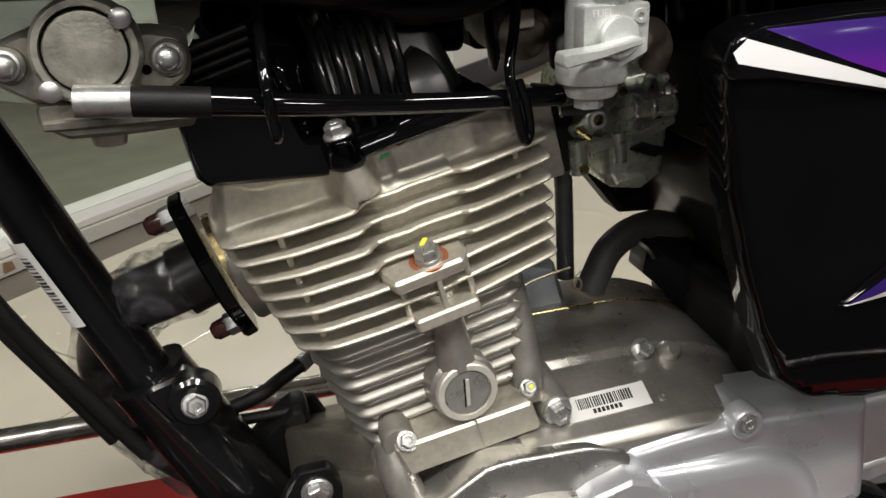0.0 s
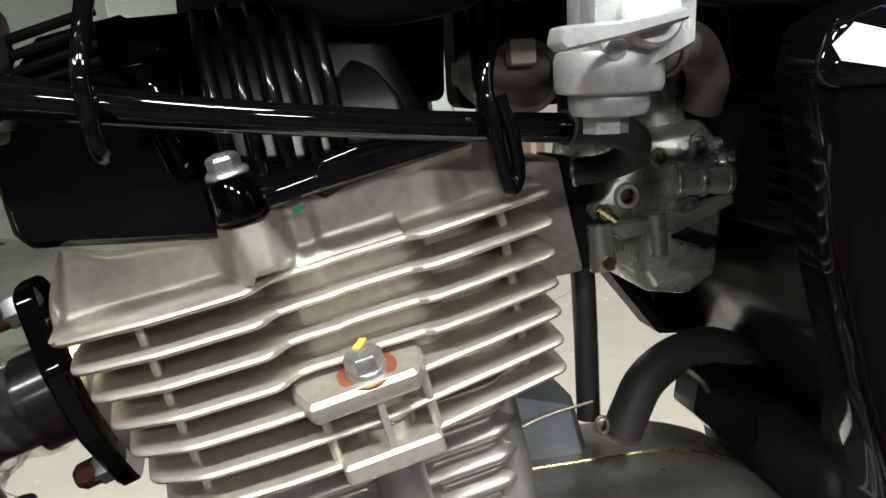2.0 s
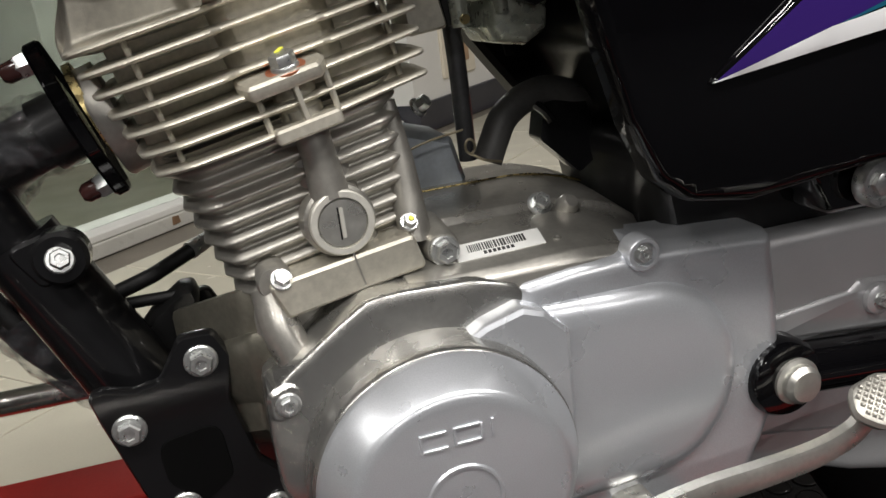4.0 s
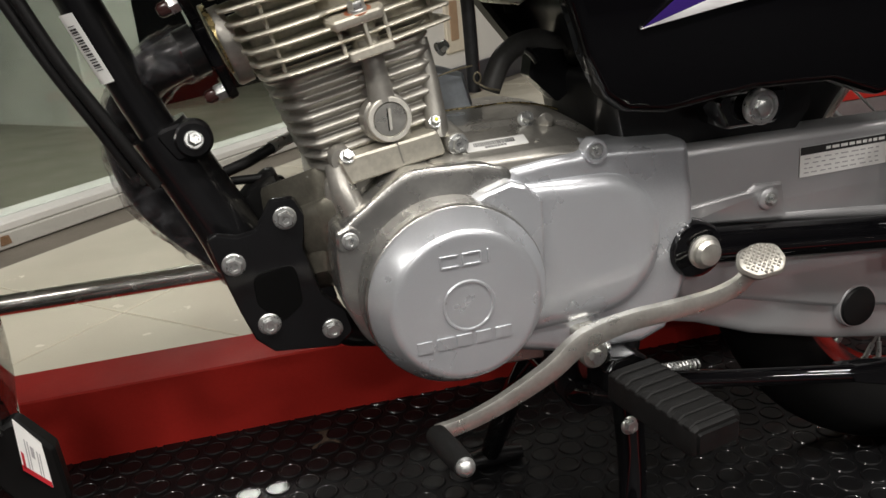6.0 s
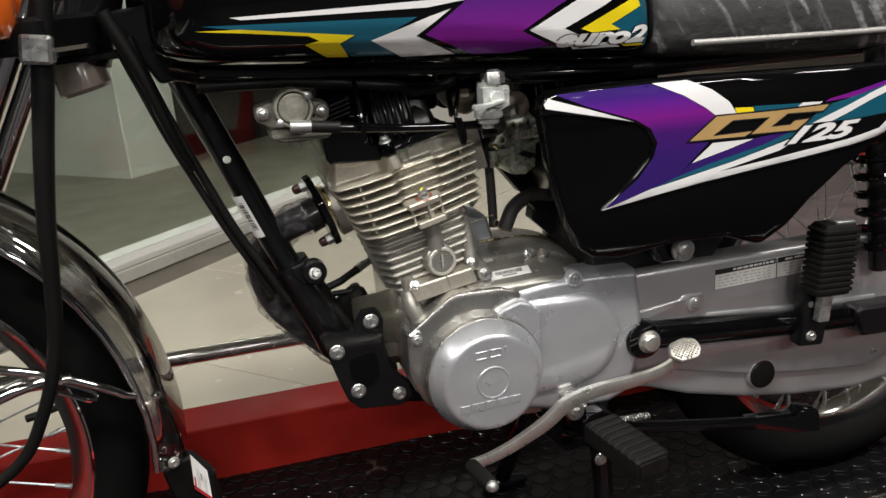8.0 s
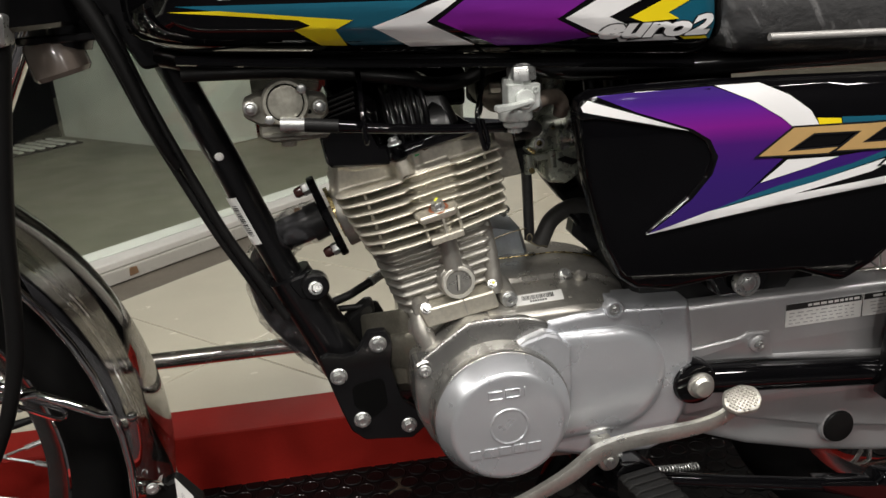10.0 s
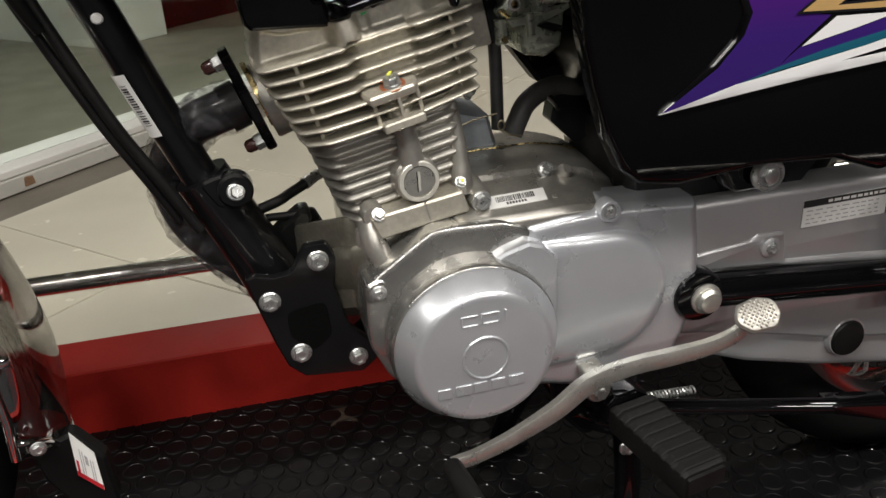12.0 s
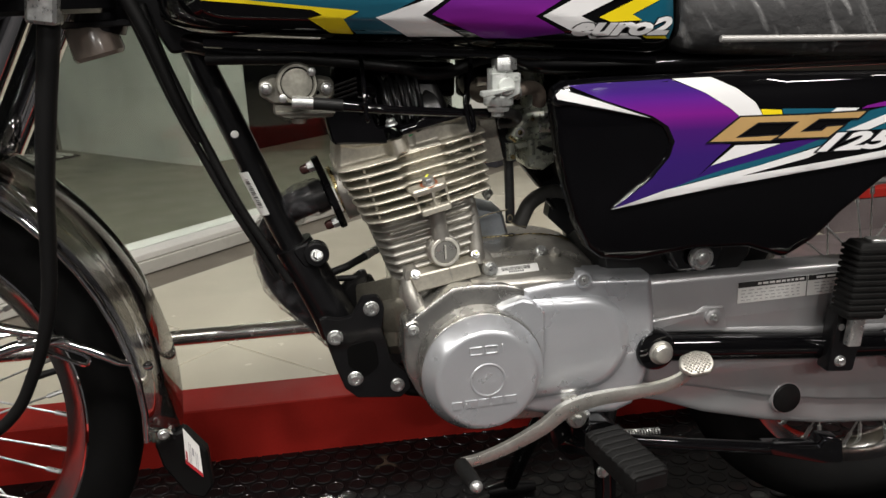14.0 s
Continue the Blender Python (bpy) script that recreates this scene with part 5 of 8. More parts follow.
part("chalk_mark", tube(bmesh.new(), [(0.108, -0.0485, 0.4075), (0.113, -0.0490, 0.4060), (0.120, -0.0480, 0.4075)], 0.0012, 6), WHITE_LABEL, crankcase, "white chalk mark")


def case_label():
    o, eu, ev = Vector((0.0335, -0.0795, 0.4083)), Vector((0.0495, 0.0025, 0.0)), Vector((0.0030, 0.0190, 0.0027))
    nrm = eu.cross(ev).normalized()
    fr = lambda a, b, c: o + eu * a + ev * b + nrm * c
    lab = part("barcode_label", slab(bmesh.new(), [(0, 0), (1, 0), (1, 1), (0, 1)], [(0.0002, 0), (0.0007, 0)], fr), WHITE_LABEL, crankcase, "white barcode label")
    rn = random.Random(8)
    x = 0.14
    while x < 0.80:
        wdt = rn.choice((0.010, 0.016, 0.024))
        part("bar", slab(bmesh.new(), [(x, 0.40), (x + wdt, 0.40), (x + wdt, 0.84), (x, 0.84)], [(0.0007, 0), (0.0009, 0)], fr), INK, lab)
        x += wdt + rn.choice((0.010, 0.016))
    for k in range(7):
        part("number_bar", slab(bmesh.new(), [(0.30 + k * 0.052, 0.14), (0.335 + k * 0.052, 0.14), (0.335 + k * 0.052, 0.32), (0.30 + k * 0.052, 0.32)], [(0.0007, 0), (0.0009, 0)], fr), INK, lab)


case_label()

# ---- left covers ----
DISC = (0.0045, 0.3170)


def ray_out(pts, c, a):
    """How far a closed outline lies from c in the direction a."""
    d, far = (math.cos(a), math.sin(a)), 0.0
    for i in range(len(pts)):
        (x0, z0), (x1, z1) = pts[i - 1], pts[i]
        ex, ez = x1 - x0, z1 - z0
        det = d[0] * -ez + d[1] * ex
        if abs(det) < 1e-12:
            continue
        px, pz = x0 - c[0], z0 - c[1]
        r, t = (px * -ez + pz * ex) / det, (d[0] * pz - d[1] * px) / det
        if r > 0 and -1e-6 <= t <= 1 + 1e-6:
            far = max(far, r)
    return far


def dished(outline, c, rows, seg=120):
    """A shell whose rows (depth, share of the way from the outline to a circle, circle's radius) run from a free outline to a circle about c."""
    bm = bmesh.new()
    rings = []
    for y, share, r in rows:
        ring = []
        for k in range(seg):
            a = 2 * math.pi * k / seg
            far = max(ray_out(outline, c, a), r)
            q = far + (r - far) * share
            ring.append(bm.verts.new((c[0] + q * math.cos(a), y, c[1] + q * math.sin(a))))
        rings.append(ring)
    for p, q in zip(rings, rings[1:]):
        for k in range(seg):
            bm.faces.new((p[k - 1], p[k], q[k], q[k - 1]))
    bm.faces.new(rings[0])
    bm.faces.new(rings[-1][::-1])
    return bm


cover_rim = rounded([(-0.0755, 0.347), (-0.0735, 0.368), (-0.060, 0.379), (-0.034, 0.397), (-0.018, 0.4065), (0.000, 0.4070), (0.036, 0.4050), (0.057, 0.3985), (0.080, 0.3720), (0.0795, 0.330), (0.074, 0.280), (0.055, 0.264), (0.020, 0.2535), (-0.018, 0.2545), (-0.042, 0.2660), (-0.062, 0.285), (-0.075, 0.315)],
                    [0.02, 0.010, 0.012, 0.02, 0.012, 0.02, 0.02, 0.010, 0.012, 0.03, 0.03, 0.03, 0.03, 0.03, 0.03, 0.03, 0.03], 5)
gen_cover = part("generator_cover", dished(cover_rim, DISC, [(-0.050, 0.0, 0.06), (-0.0940, 0.0, 0.06), (-0.0958, 0.015, 0.06), (-0.0972, 0.05, 0.066), (-0.0978, 0.10, 0.068), (-0.0986, 0.30, 0.068), (-0.0996, 0.60, 0.068), (-0.1006, 0.90, 0.068), (-0.1010, 1.0, 0.0680)]), DULL_ALU, bike, "lacquered aluminium generator cover with a sloping shoulder", 40)
part("cover_lug", slab(bmesh.new(), rounded([(-0.0745, 0.354), (-0.0740, 0.370), (-0.062, 0.3745), (-0.055, 0.370), (-0.056, 0.354)], 0.006), [(-0.07, 0), (-0.0975, 0), (-0.0995, 0.002)]), DULL_ALU, gen_cover)
bolt((-0.0645, -0.0995, 0.3630), (0, -1, 0), 0.0054, 0.005, parent=gen_cover)
part("cover_wall", lathe(bmesh.new(), [(0.0690, 0.095), (0.0684, 0.112), (0.0678, 0.1225), (0.0672, 0.1252), (0.0660, 0.1262), (0.050, 0.1262)], (DISC[0], 0, DISC[1]), (0, -1, 0), 96), DULL_ALU, gen_cover, "", 50)
disc_rows = [(-0.1240, 0.0664), (-0.1268, 0.0664), (-0.1290, 0.0654), (-0.1450, 0.0560), (-0.1466, 0.0545), (-0.1475, 0.0526), (-0.1478, 0.0505), (-0.1478, 0.0490)]
bm = bmesh.new()
lathe(bm, [(r, -y) for y, r in disc_rows], (DISC[0], 0, DISC[1]), (0, -1, 0), 96)
disc_cover = part("round_cover", bm, SILVER, bike, "silver painted round engine cover with raised ring", 60)
part("raised_ring", ring_lathe(bmesh.new(), [(0.0166, 0.0), (0.0172, 0.0010), (0.0184, 0.0010), (0.0192, 0.0)], (DISC[0] + 0.0003, -0.1479, DISC[1] + 0.0010), (0, -1, 0), 56), SILVER, disc_cover)
def raised_letter(name, strokes, x, z):
    """A square cast letter made of straight strokes (x0, z0, x1, z1), standing proud of the round cover."""
    bm = bmesh.new()
    for x0, z0, x1, z1 in strokes:
        box(bm, x + x0, x + x1, -0.1489, -0.1470, z + z0, z + z1, 0.0003)
    part(name, bm, SILVER, disc_cover)


raised_letter("letter_c", ((0.0, 0.0, 0.0013, 0.0092), (0.0012, 0.0, 0.0130, 0.0013), (0.0012, 0.0079, 0.0130, 0.0092)), -0.0135, 0.3475)
raised_letter("letter_d", ((0.0, 0.0, 0.0013, 0.0092), (0.0012, 0.0, 0.0128, 0.0013), (0.0012, 0.0079, 0.0128, 0.0092), (0.0127, 0.0006, 0.0140, 0.0086)), 0.0025, 0.3477)
raised_letter("letter_i", ((0.0, 0.0, 0.0014, 0.0092),), 0.0205, 0.3480)
for k, wdt in enumerate((0.0105, 0.0125, 0.0110, 0.0110, 0.0120)):
    x = -0.0345 + k * 0.0142
    part("raised_bar", box(bmesh.new(), x, x + wdt, -0.1488, -0.1465, 0.2885 + 0.0002 * k, 0.2970 + 0.0002 * k, 0.0001), SILVER, disc_cover)
part("wedge", slab(bmesh.new(), rounded([(0.0215, 0.3795), (0.0340, 0.3855), (0.0540, 0.3905), (0.0660, 0.3860), (0.0785, 0.3735), (0.0785, 0.330), (0.0725, 0.282), (0.058, 0.278), (0.050, 0.33), (0.035, 0.365)], [0.002, 0.01, 0.004, 0.006, 0.006, 0.03, 0.01, 0.01, 0.02, 0.02], 4), [(-0.09, 0.0), (-0.1090, 0.0), (-0.1112, 0.0008), (-0.1128, 0.0030), (-0.1128, 0.0038)]), SILVER, disc_cover, "", 30)
bm = bmesh.new()
sp_pts = rounded([(0.0585, 0.3985), (0.088, 0.4015), (0.117, 0.4026), (0.1265, 0.4050), (0.136, 0.4024), (0.208, 0.3970), (0.2125, 0.352), (0.2145, 0.300), (0.202, 0.268), (0.188, 0.240), (0.165, 0.232), (0.10, 0.236), (0.050, 0.250), (0.03, 0.30), (0.04, 0.36)], 0.007, 4)
slab(bm, sp_pts, [(-0.055, 0), (-0.0880, 0), (-0.0920, 0.0006), (-0.0955, 0.0020), (-0.0980, 0.0042), (-0.0993, 0.0068), (-0.0997, 0.0095), (-0.0997, 0.0106)])
spr_cover = part("sprocket_cover", bm, SILVER, bike, "silver painted sprocket cover")
bm = bmesh.new()
ov = [(0.060, 0.3810), (0.108, 0.3805)] + [(0.1265 + 0.0510 * math.cos(radians(a)), 0.3255 + 0.0545 * math.sin(radians(a))) for a in range(86, -84, -6)] + [(0.105, 0.2690), (0.060, 0.2680)]
slab(bm, ov, [(-0.096, -0.0040), (-0.0990, -0.0034), (-0.1015, -0.0020), (-0.1036, 0.0002), (-0.1052, 0.0030), (-0.1062, 0.0062), (-0.1067, 0.0100), (-0.1067, 0.0112)])
part("raised_oval", bm, SILVER, spr_cover, "", 60)
part("bolt_seat", lathe(bmesh.new(), [(0.0098, 0), (0.0095, 0.010), (0.0085, 0.0112), (0.0066, 0.0112), (0.0060, 0.009), (0, 0.009)], (0.1265, -0.0915, 0.4000), (0, -1, 0), 28), SILVER, spr_cover)
bolt((0.1265, -0.1000, 0.4000), (0, -1, 0), 0.0050, 0.0045, parent=spr_cover)
bm = bmesh.new()
slab(bm, rounded([(0.05, 0.245), (0.165, 0.240), (0.176, 0.222), (0.16, 0.214), (0.05, 0.220)], 0.006), [(0.07, 0), (-0.058, 0), (-0.062, 0.003)])
part("sump", bm, CASE, crankcase)
part("drain_bolt", hex_bolt(bmesh.new(), (0.165, -0.062, 0.232), (0, -1, 0), 0.007, 0.007), STEEL, crankcase)


# ---- intake, carburettor, fuel cock ----
part("intake_flange", slab(bmesh.new(), rounded([(0.036, 0.5715), (0.0565, 0.5690), (0.0660, 0.5205), (0.042, 0.5180)], 0.003), [(0.034, 0), (0.002, 0), (-0.001, 0.0015)]), CAST, bike, "cast aluminium intake stub")
part("insulator", slab(bmesh.new(), rounded([(0.0565, 0.5700), (0.0700, 0.5670), (0.0780, 0.5230), (0.0660, 0.5195)], 0.002), [(0.034, 0), (0.006, 0), (0.004, 0.0015)]), RUBBER, bike, "black rubber intake insulator")
carb = part("carburettor", tube(bmesh.new(), [(0.046, 0.004, 0.558), (0.075, 0.004, 0.558), (0.118, 0.004, 0.556)], [0.020, 0.022, 0.021], 26, 4), CARB_ZINC, bike, "zinc alloy carburettor with brass screws")
part("mixing_chamber", tube(bmesh.new(), [(0.084, -0.006, 0.560), (0.0825, -0.006, 0.585), (0.081, -0.006, 0.606)], [0.0165, 0.0140, 0.0135], 24, 4), CARB_ZINC, carb)
part("chamber_cap", tube(bmesh.new(), [(0.0812, -0.006, 0.602), (0.080, -0.006, 0.620)], [0.0155, 0.0145], 24, 1), CARB_ZINC, carb)
part("throttle_cable", tube(bmesh.new(), [(0.080, -0.006, 0.617), (0.077, -0.008, 0.634), (0.05, -0.012, 0.648), (-0.05, -0.016, 0.655), (-0.24, -0.03, 0.67)], 0.0042, 10), RUBBER, carb)
bm = bmesh.new()
slab(bm, rounded([(0.040, 0.545), (0.050, 0.556), (0.066, 0.575), (0.098, 0.578), (0.108, 0.566), (0.106, 0.550), (0.088, 0.537), (0.046, 0.537)], 0.006), [(0.03, 0), (-0.022, 0), (-0.028, 0.003), (-0.030, 0.006)])
part("body_casting", bm, CARB_ZINC, carb, "", 50)
part("bowl_flange", slab(bmesh.new(), rounded([(0.050, 0.538), (0.056, 0.531), (0.088, 0.5335), (0.110, 0.5430), (0.112, 0.549), (0.086, 0.5405), (0.056, 0.5385)], 0.002), [(0.03, 0), (-0.033, 0), (-0.035, 0.001)]), CARB_ZINC, carb)
bm = bmesh.new()
slab(bm, rounded([(0.0660, 0.5360), (0.0645, 0.5150), (0.0700, 0.5055), (0.0880, 0.5020), (0.1020, 0.5100), (0.1060, 0.5440)], [0.001, 0.003, 0.004, 0.004, 0.005, 0.001], 4), [(0.026, 0.002), (0.022, 0), (-0.024, 0), (-0.030, 0.002), (-0.0325, 0.005)])
part("float_bowl", bm, CARB_ZINC, carb, "", 50)
part("drain_plug", tube(bmesh.new(), [(0.085, -0.010, 0.504), (0.085, -0.010, 0.496)], [0.0055, 0.004], 12, 1), DARK, carb)
part("bowl_column", tube(bmesh.new(), [(0.0480, -0.028, 0.538), (0.0495, -0.028, 0.518)], [0.0052, 0.0056], 14, 1), CARB_ZINC, carb)
part("brass_plug", lathe(bmesh.new(), [(0.0030, 0), (0.0028, 0.002), (0, 0.002)], (0.0500, -0.0330, 0.5220), (0, -1, 0), 12), BRASS, carb)
part("bowl_column", tube(bmesh.new(), [(0.0715, -0.033, 0.541), (0.0730, -0.033, 0.523)], [0.0044, 0.0040], 14, 1), CARB_ZINC, carb)
part("brass_screw", tube(bmesh.new(), [(0.0470, -0.0315, 0.5455), (0.0545, -0.0325, 0.5395)], 0.0020, 8, 1), BRASS, carb)
pump = part("accelerator_pump", tube(bmesh.new(), [(0.0800, -0.0320, 0.5535), (0.0930, -0.0325, 0.5530), (0.1060, -0.0320, 0.5525)], [0.0066, 0.0058, 0.0066], 22, 4), CARB_ZINC, carb, "ribbed metal pump barrel")
for x in (0.0815, 0.0925, 0.1045):
    part("band", ring_lathe(bmesh.new(), [(0.0050, -0.0010), (0.0074, -0.0010), (0.0074, 0.0010), (0.0050, 0.0010)], (x, -0.0322, 0.5532), (1, 0, -0.04), 24), STEEL, pump)
part("pump_arm", slab(bmesh.new(), rounded([(0.0850, 0.5580), (0.0900, 0.5700), (0.0935, 0.5700), (0.0970, 0.5580)], 0.0012), [(-0.028, 0), (-0.036, 0), (-0.037, 0.0006)]), STEEL, carb)
for o, r in (((0.1090, -0.0300, 0.5680), 0.0042), ((0.1000, -0.0330, 0.5620), 0.0036)):
    part("fitting", lathe(bmesh.new(), [(r * 0.7, -0.010), (r * 0.7, 0), (r, 0.001), (r, 0.004), (r * 0.6, 0.005), (r * 0.8, 0.007), (r * 0.4, 0.009), (0, 0.009)], o, (0.75, -0.6, 0.1), 16), STEEL, carb)
part("choke_lever", slab(bmesh.new(), rounded([(0.0750, 0.5310), (0.0850, 0.5340), (0.1020, 0.5280), (0.0920, 0.5240)], 0.0015), [(-0.036, 0), (-0.039, 0.0006)]), BLACK_SATIN, carb, "black choke lever")
carb.location = (0.025, 0.030, 0.002)
# bosses and screws on the carburettor's side
for x, y, z, r, brass, mat in ((0.100, -0.001, 0.566, 0.0042, True, CARB_ZINC), (0.085, -0.001, 0.551, 0.0056, True, DECAL_WHITE), (0.112, -0.003, 0.544, 0.0050, False, STEEL), (0.0755, -0.001, 0.5450, 0.0036, True, CARB_ZINC), (0.118, 0.000, 0.571, 0.0044, False, CARB_ZINC)):
    boss = part("screw_boss", lathe(bmesh.new(), [(r * 1.1, -0.016), (r, 0), (r * 0.9, 0.0012), (r * 0.62, 0.0012), (r * 0.58, -0.001), (0, -0.001)], (x - 0.025, y - 0.030, z - 0.002), (0, -1, 0), 20), mat, carb)
    part("screw", lathe(bmesh.new(), [(r * 0.55, -0.001), (r * 0.5, 0.0008), (r * 0.16, 0.0010), (r * 0.14, 0.0002), (0, 0.0002)], (x - 0.025, y - 0.030, z - 0.002), (0, -1, 0), 16), BRASS if brass else STEEL, boss)
part("overflow_pipe", tube(bmesh.new(), [(0.080, 0.05, 0.57), (0.0835, 0.05, 0.50), (0.0840, 0.05, 0.432)], 0.0060, 16, 4), PIPE_GREY, bike, "dark grey vertical hose")
bolt((0.049, 0.03, 0.474), (0.6, -0.6, 0.5), 0.0055, 0.010, parent=bike)
part("speed_sensor_block", slab(bmesh.new(), rounded([(0.010, 0.415), (0.020, 0.455), (0.040, 0.461), (0.070, 0.452), (0.078, 0.418)], 0.004), [(0.085, 0), (0.036, 0), (0.030, 0.004)]), PALE_ALU, crankcase)
hose = part("breather_hose", tube(bmesh.new(), [(0.085, 0.013, 0.4370), (0.091, 0.014, 0.4490), (0.099, 0.015, 0.4620), (0.113, 0.016, 0.4710), (0.130, 0.017, 0.4740), (0.148, 0.018, 0.4690), (0.175, 0.020, 0.4650)], 0.0092, 20), HOSE, bike, "thick dark grey breather hose")
clip = part("hose_clip", tube(bmesh.new(), [(0.070, -0.002, 0.447), (0.078, -0.003, 0.442), (0.090, 0.002, 0.438)], 0.0009, 8), WIRE, hose, "bent metal wire clip")
part("clip_ring", tube(bmesh.new(), [(0.070 + 0.0030 * math.cos(a), -0.003, 0.4515 + 0.0042 * math.sin(a)) for a in (2 * math.pi * k / 14 for k in range(15))], 0.0008, 8, 2), WIRE, hose)
part("wire", tube(bmesh.new(), [(0.020, -0.005, 0.452), (0.045, 0.0, 0.458), (0.068, 0.002, 0.461)], 0.0008, 6), WIRE, bike, "thin dull wire")
part("rear_duct", slab(bmesh.new(), rounded([(0.092, 0.590), (0.094, 0.515), (0.112, 0.490), (0.130, 0.466), (0.172, 0.462), (0.172, 0.600)], 0.004), [(0.092, 0.004), (0.088, 0), (0.066, 0), (0.062, 0.004)]), FLAP, bike, "black rubber duct behind the carburettor")
part("bracket_foot", slab(bmesh.new(), rounded([(0.125, 0.47), (0.150, 0.475), (0.160, 0.43), (0.145, 0.42), (0.120, 0.445)], 0.004), [(0.03, 0), (0.01, 0)]), BLACK_PAINT, bike)
part("hook", tube(bmesh.new(), [(0.118, 0.010, 0.468), (0.124, 0.008, 0.462), (0.127, 0.006, 0.456)], 0.003, 8), BLACK_PAINT, bike)

# behind the rocker cover: hanger plates, coil and a near-black box added for the shade under the tank
coil = part("ignition_coil", tube(bmesh.new(), [(0.041, -0.004, 0.603), (0.041, 0.055, 0.606)], [0.0150, 0.0160], 24, 1), COIL, bike, "dusty grey brown coil under the tank")
part("collar", ring_lathe(bmesh.new(), [(0.0125, -0.002), (0.0150, -0.002), (0.0150, 0.003), (0.0125, 0.003)], (0.041, -0.004, 0.603), (0, -1, 0), 28), COIL, coil)
part("tag", slab(bmesh.new(), rounded([(0.034, 0.607), (0.046, 0.607), (0.046, 0.618), (0.034, 0.618)], 0.002), [(-0.006, 0), (-0.010, 0.001)]), CREAM_PLASTIC, coil, "cream plastic tag")
hanger = part("engine_hanger", slab(bmesh.new(), rounded([(0.052, 0.660), (0.068, 0.660), (0.066, 0.590), (0.060, 0.582), (0.052, 0.586)], 0.005), [(-0.012, 0), (-0.016, 0), (-0.018, 0.001)]), BLACK_PAINT, bike, "black upper engine hanger plate")
part("engine_hanger", slab(bmesh.new(), rounded([(0.020, 0.660), (0.026, 0.660), (0.027, 0.592), (0.024, 0.584)], 0.002), [(0.006, 0), (-0.006, 0), (-0.008, 0.001)]), BLACK_PAINT, bike, "black upper engine hanger plate")
bolt((0.0610, -0.018, 0.598), (0, -1, 0), 0.0065, 0.008, parent=hanger)
part("dark_backing_box", slab(bmesh.new(), rounded([(0.026, 0.590), (0.026, 0.655), (0.320, 0.650), (0.320, 0.585)], 0.006), [(0.075, 0.003), (0.072, 0), (0.048, 0), (0.045, 0.003)]), DARK, bike)
for k in range(6):
    part("bellows_rib", tube(bmesh.new(), [(0.124 + 0.0005 * k, -0.040, 0.584 - 0.0066 * k), (0.129 + 0.0005 * k, -0.056, 0.5815 - 0.0066 * k), (0.136 + 0.0005 * k, -0.059, 0.5795 - 0.0066 * k), (0.144, -0.050, 0.579 - 0.0066 * k)], 0.0016, 8, 3), FLAP, bike)
part("intake_boot", slab(bmesh.new(), rounded([(0.128, 0.590), (0.156, 0.590), (0.156, 0.535), (0.132, 0.535)], 0.008), [(0.03, 0), (-0.046, 0), (-0.054, 0.004)]), FLAP, bike, "black ribbed rubber intake boot")

# Near-black plate added behind the rocker cover for the shade there
part("dark_backing_plate", slab(bmesh.new(), rounded([(-0.126, 0.600), (-0.122, 0.634), (-0.050, 0.637), (0.016, 0.632), (0.014, 0.595)], 0.005), [(0.062, 0.003), (0.058, 0), (0.020, 0), (0.016, 0.003)]), DARK, bike)
part("wiring_harness", tube(bmesh.new(), [(-0.25, -0.040, 0.655), (-0.15, -0.050, 0.650), (-0.062, -0.058, 0.637), (-0.030, -0.060, 0.6285), (0.000, -0.060, 0.6300), (0.030, -0.055, 0.640), (0.09, -0.045, 0.642)], [0.0065, 0.0068, 0.0062, 0.0068, 0.0064, 0.0066, 0.0062], 12), RUBBER, bike, "taped black wiring bundle")

cock = part("fuel_cock", lathe(bmesh.new(), [(0.0, 0.0), (0.0055, 0.0), (0.0055, 0.0010), (0.0100, 0.0016), (0.0110, 0.0034), (0.0112, 0.0062), (0.0110, 0.0072), (0.0142, 0.0078), (0.0150, 0.0095), (0.0150, 0.0165), (0.0144, 0.0185), (0.011, 0.020), (0.011, 0.044), (0, 0.044)], (0.0335, -0.108, 0.5898), (0.02, 0, 1), 32), ZINC, bike, "zinc cast fuel cock with plain lever")
part("nut", lathe(bmesh.new(), [(0.0062, 0), (0.0062, 0.005), (0, 0.005)], (0.0325, -0.108, 0.5865), (0.02, 0, 1), 6), ZINC, cock)
plate = part("face_plate", slab(bmesh.new(), rounded([(0.0245, 0.6300), (0.0540, 0.6290), (0.0530, 0.6090), (0.0395, 0.6030), (0.0290, 0.6045), (0.0240, 0.6120)], 0.002, 3), [(-0.112, 0), (-0.1200, 0), (-0.1215, 0.0008)]), ZINC, cock)
part("knob", lathe(bmesh.new(), [(0.0085, 0), (0.0085, 0.004), (0.0075, 0.005), (0, 0.005)], (0.0390, -0.1212, 0.6165), (0, -1, 0.1), 28), ZINC, cock)
part("cock_lever", slab(bmesh.new(), rounded([(0.0105, 0.6105), (0.0115, 0.6145), (0.0260, 0.6150), (0.0445, 0.6175), (0.0450, 0.6145), (0.0280, 0.6110), (0.0125, 0.6085)], 0.0015, 3), [(-0.1255, 0), (-0.133, 0), (-0.1345, 0.0008)]), ZINC, cock, "thin zinc lever")
for x, z in ((0.0490, 0.6240), (0.0300, 0.6085)):
    part("screw", ring_lathe(bmesh.new(), [(0.0012, 0), (0.0030, 0), (0.0028, 0.0016), (0.0014, 0.0016)], (x, -0.1212, z), (0, -1, 0), 18), ZINC, cock)
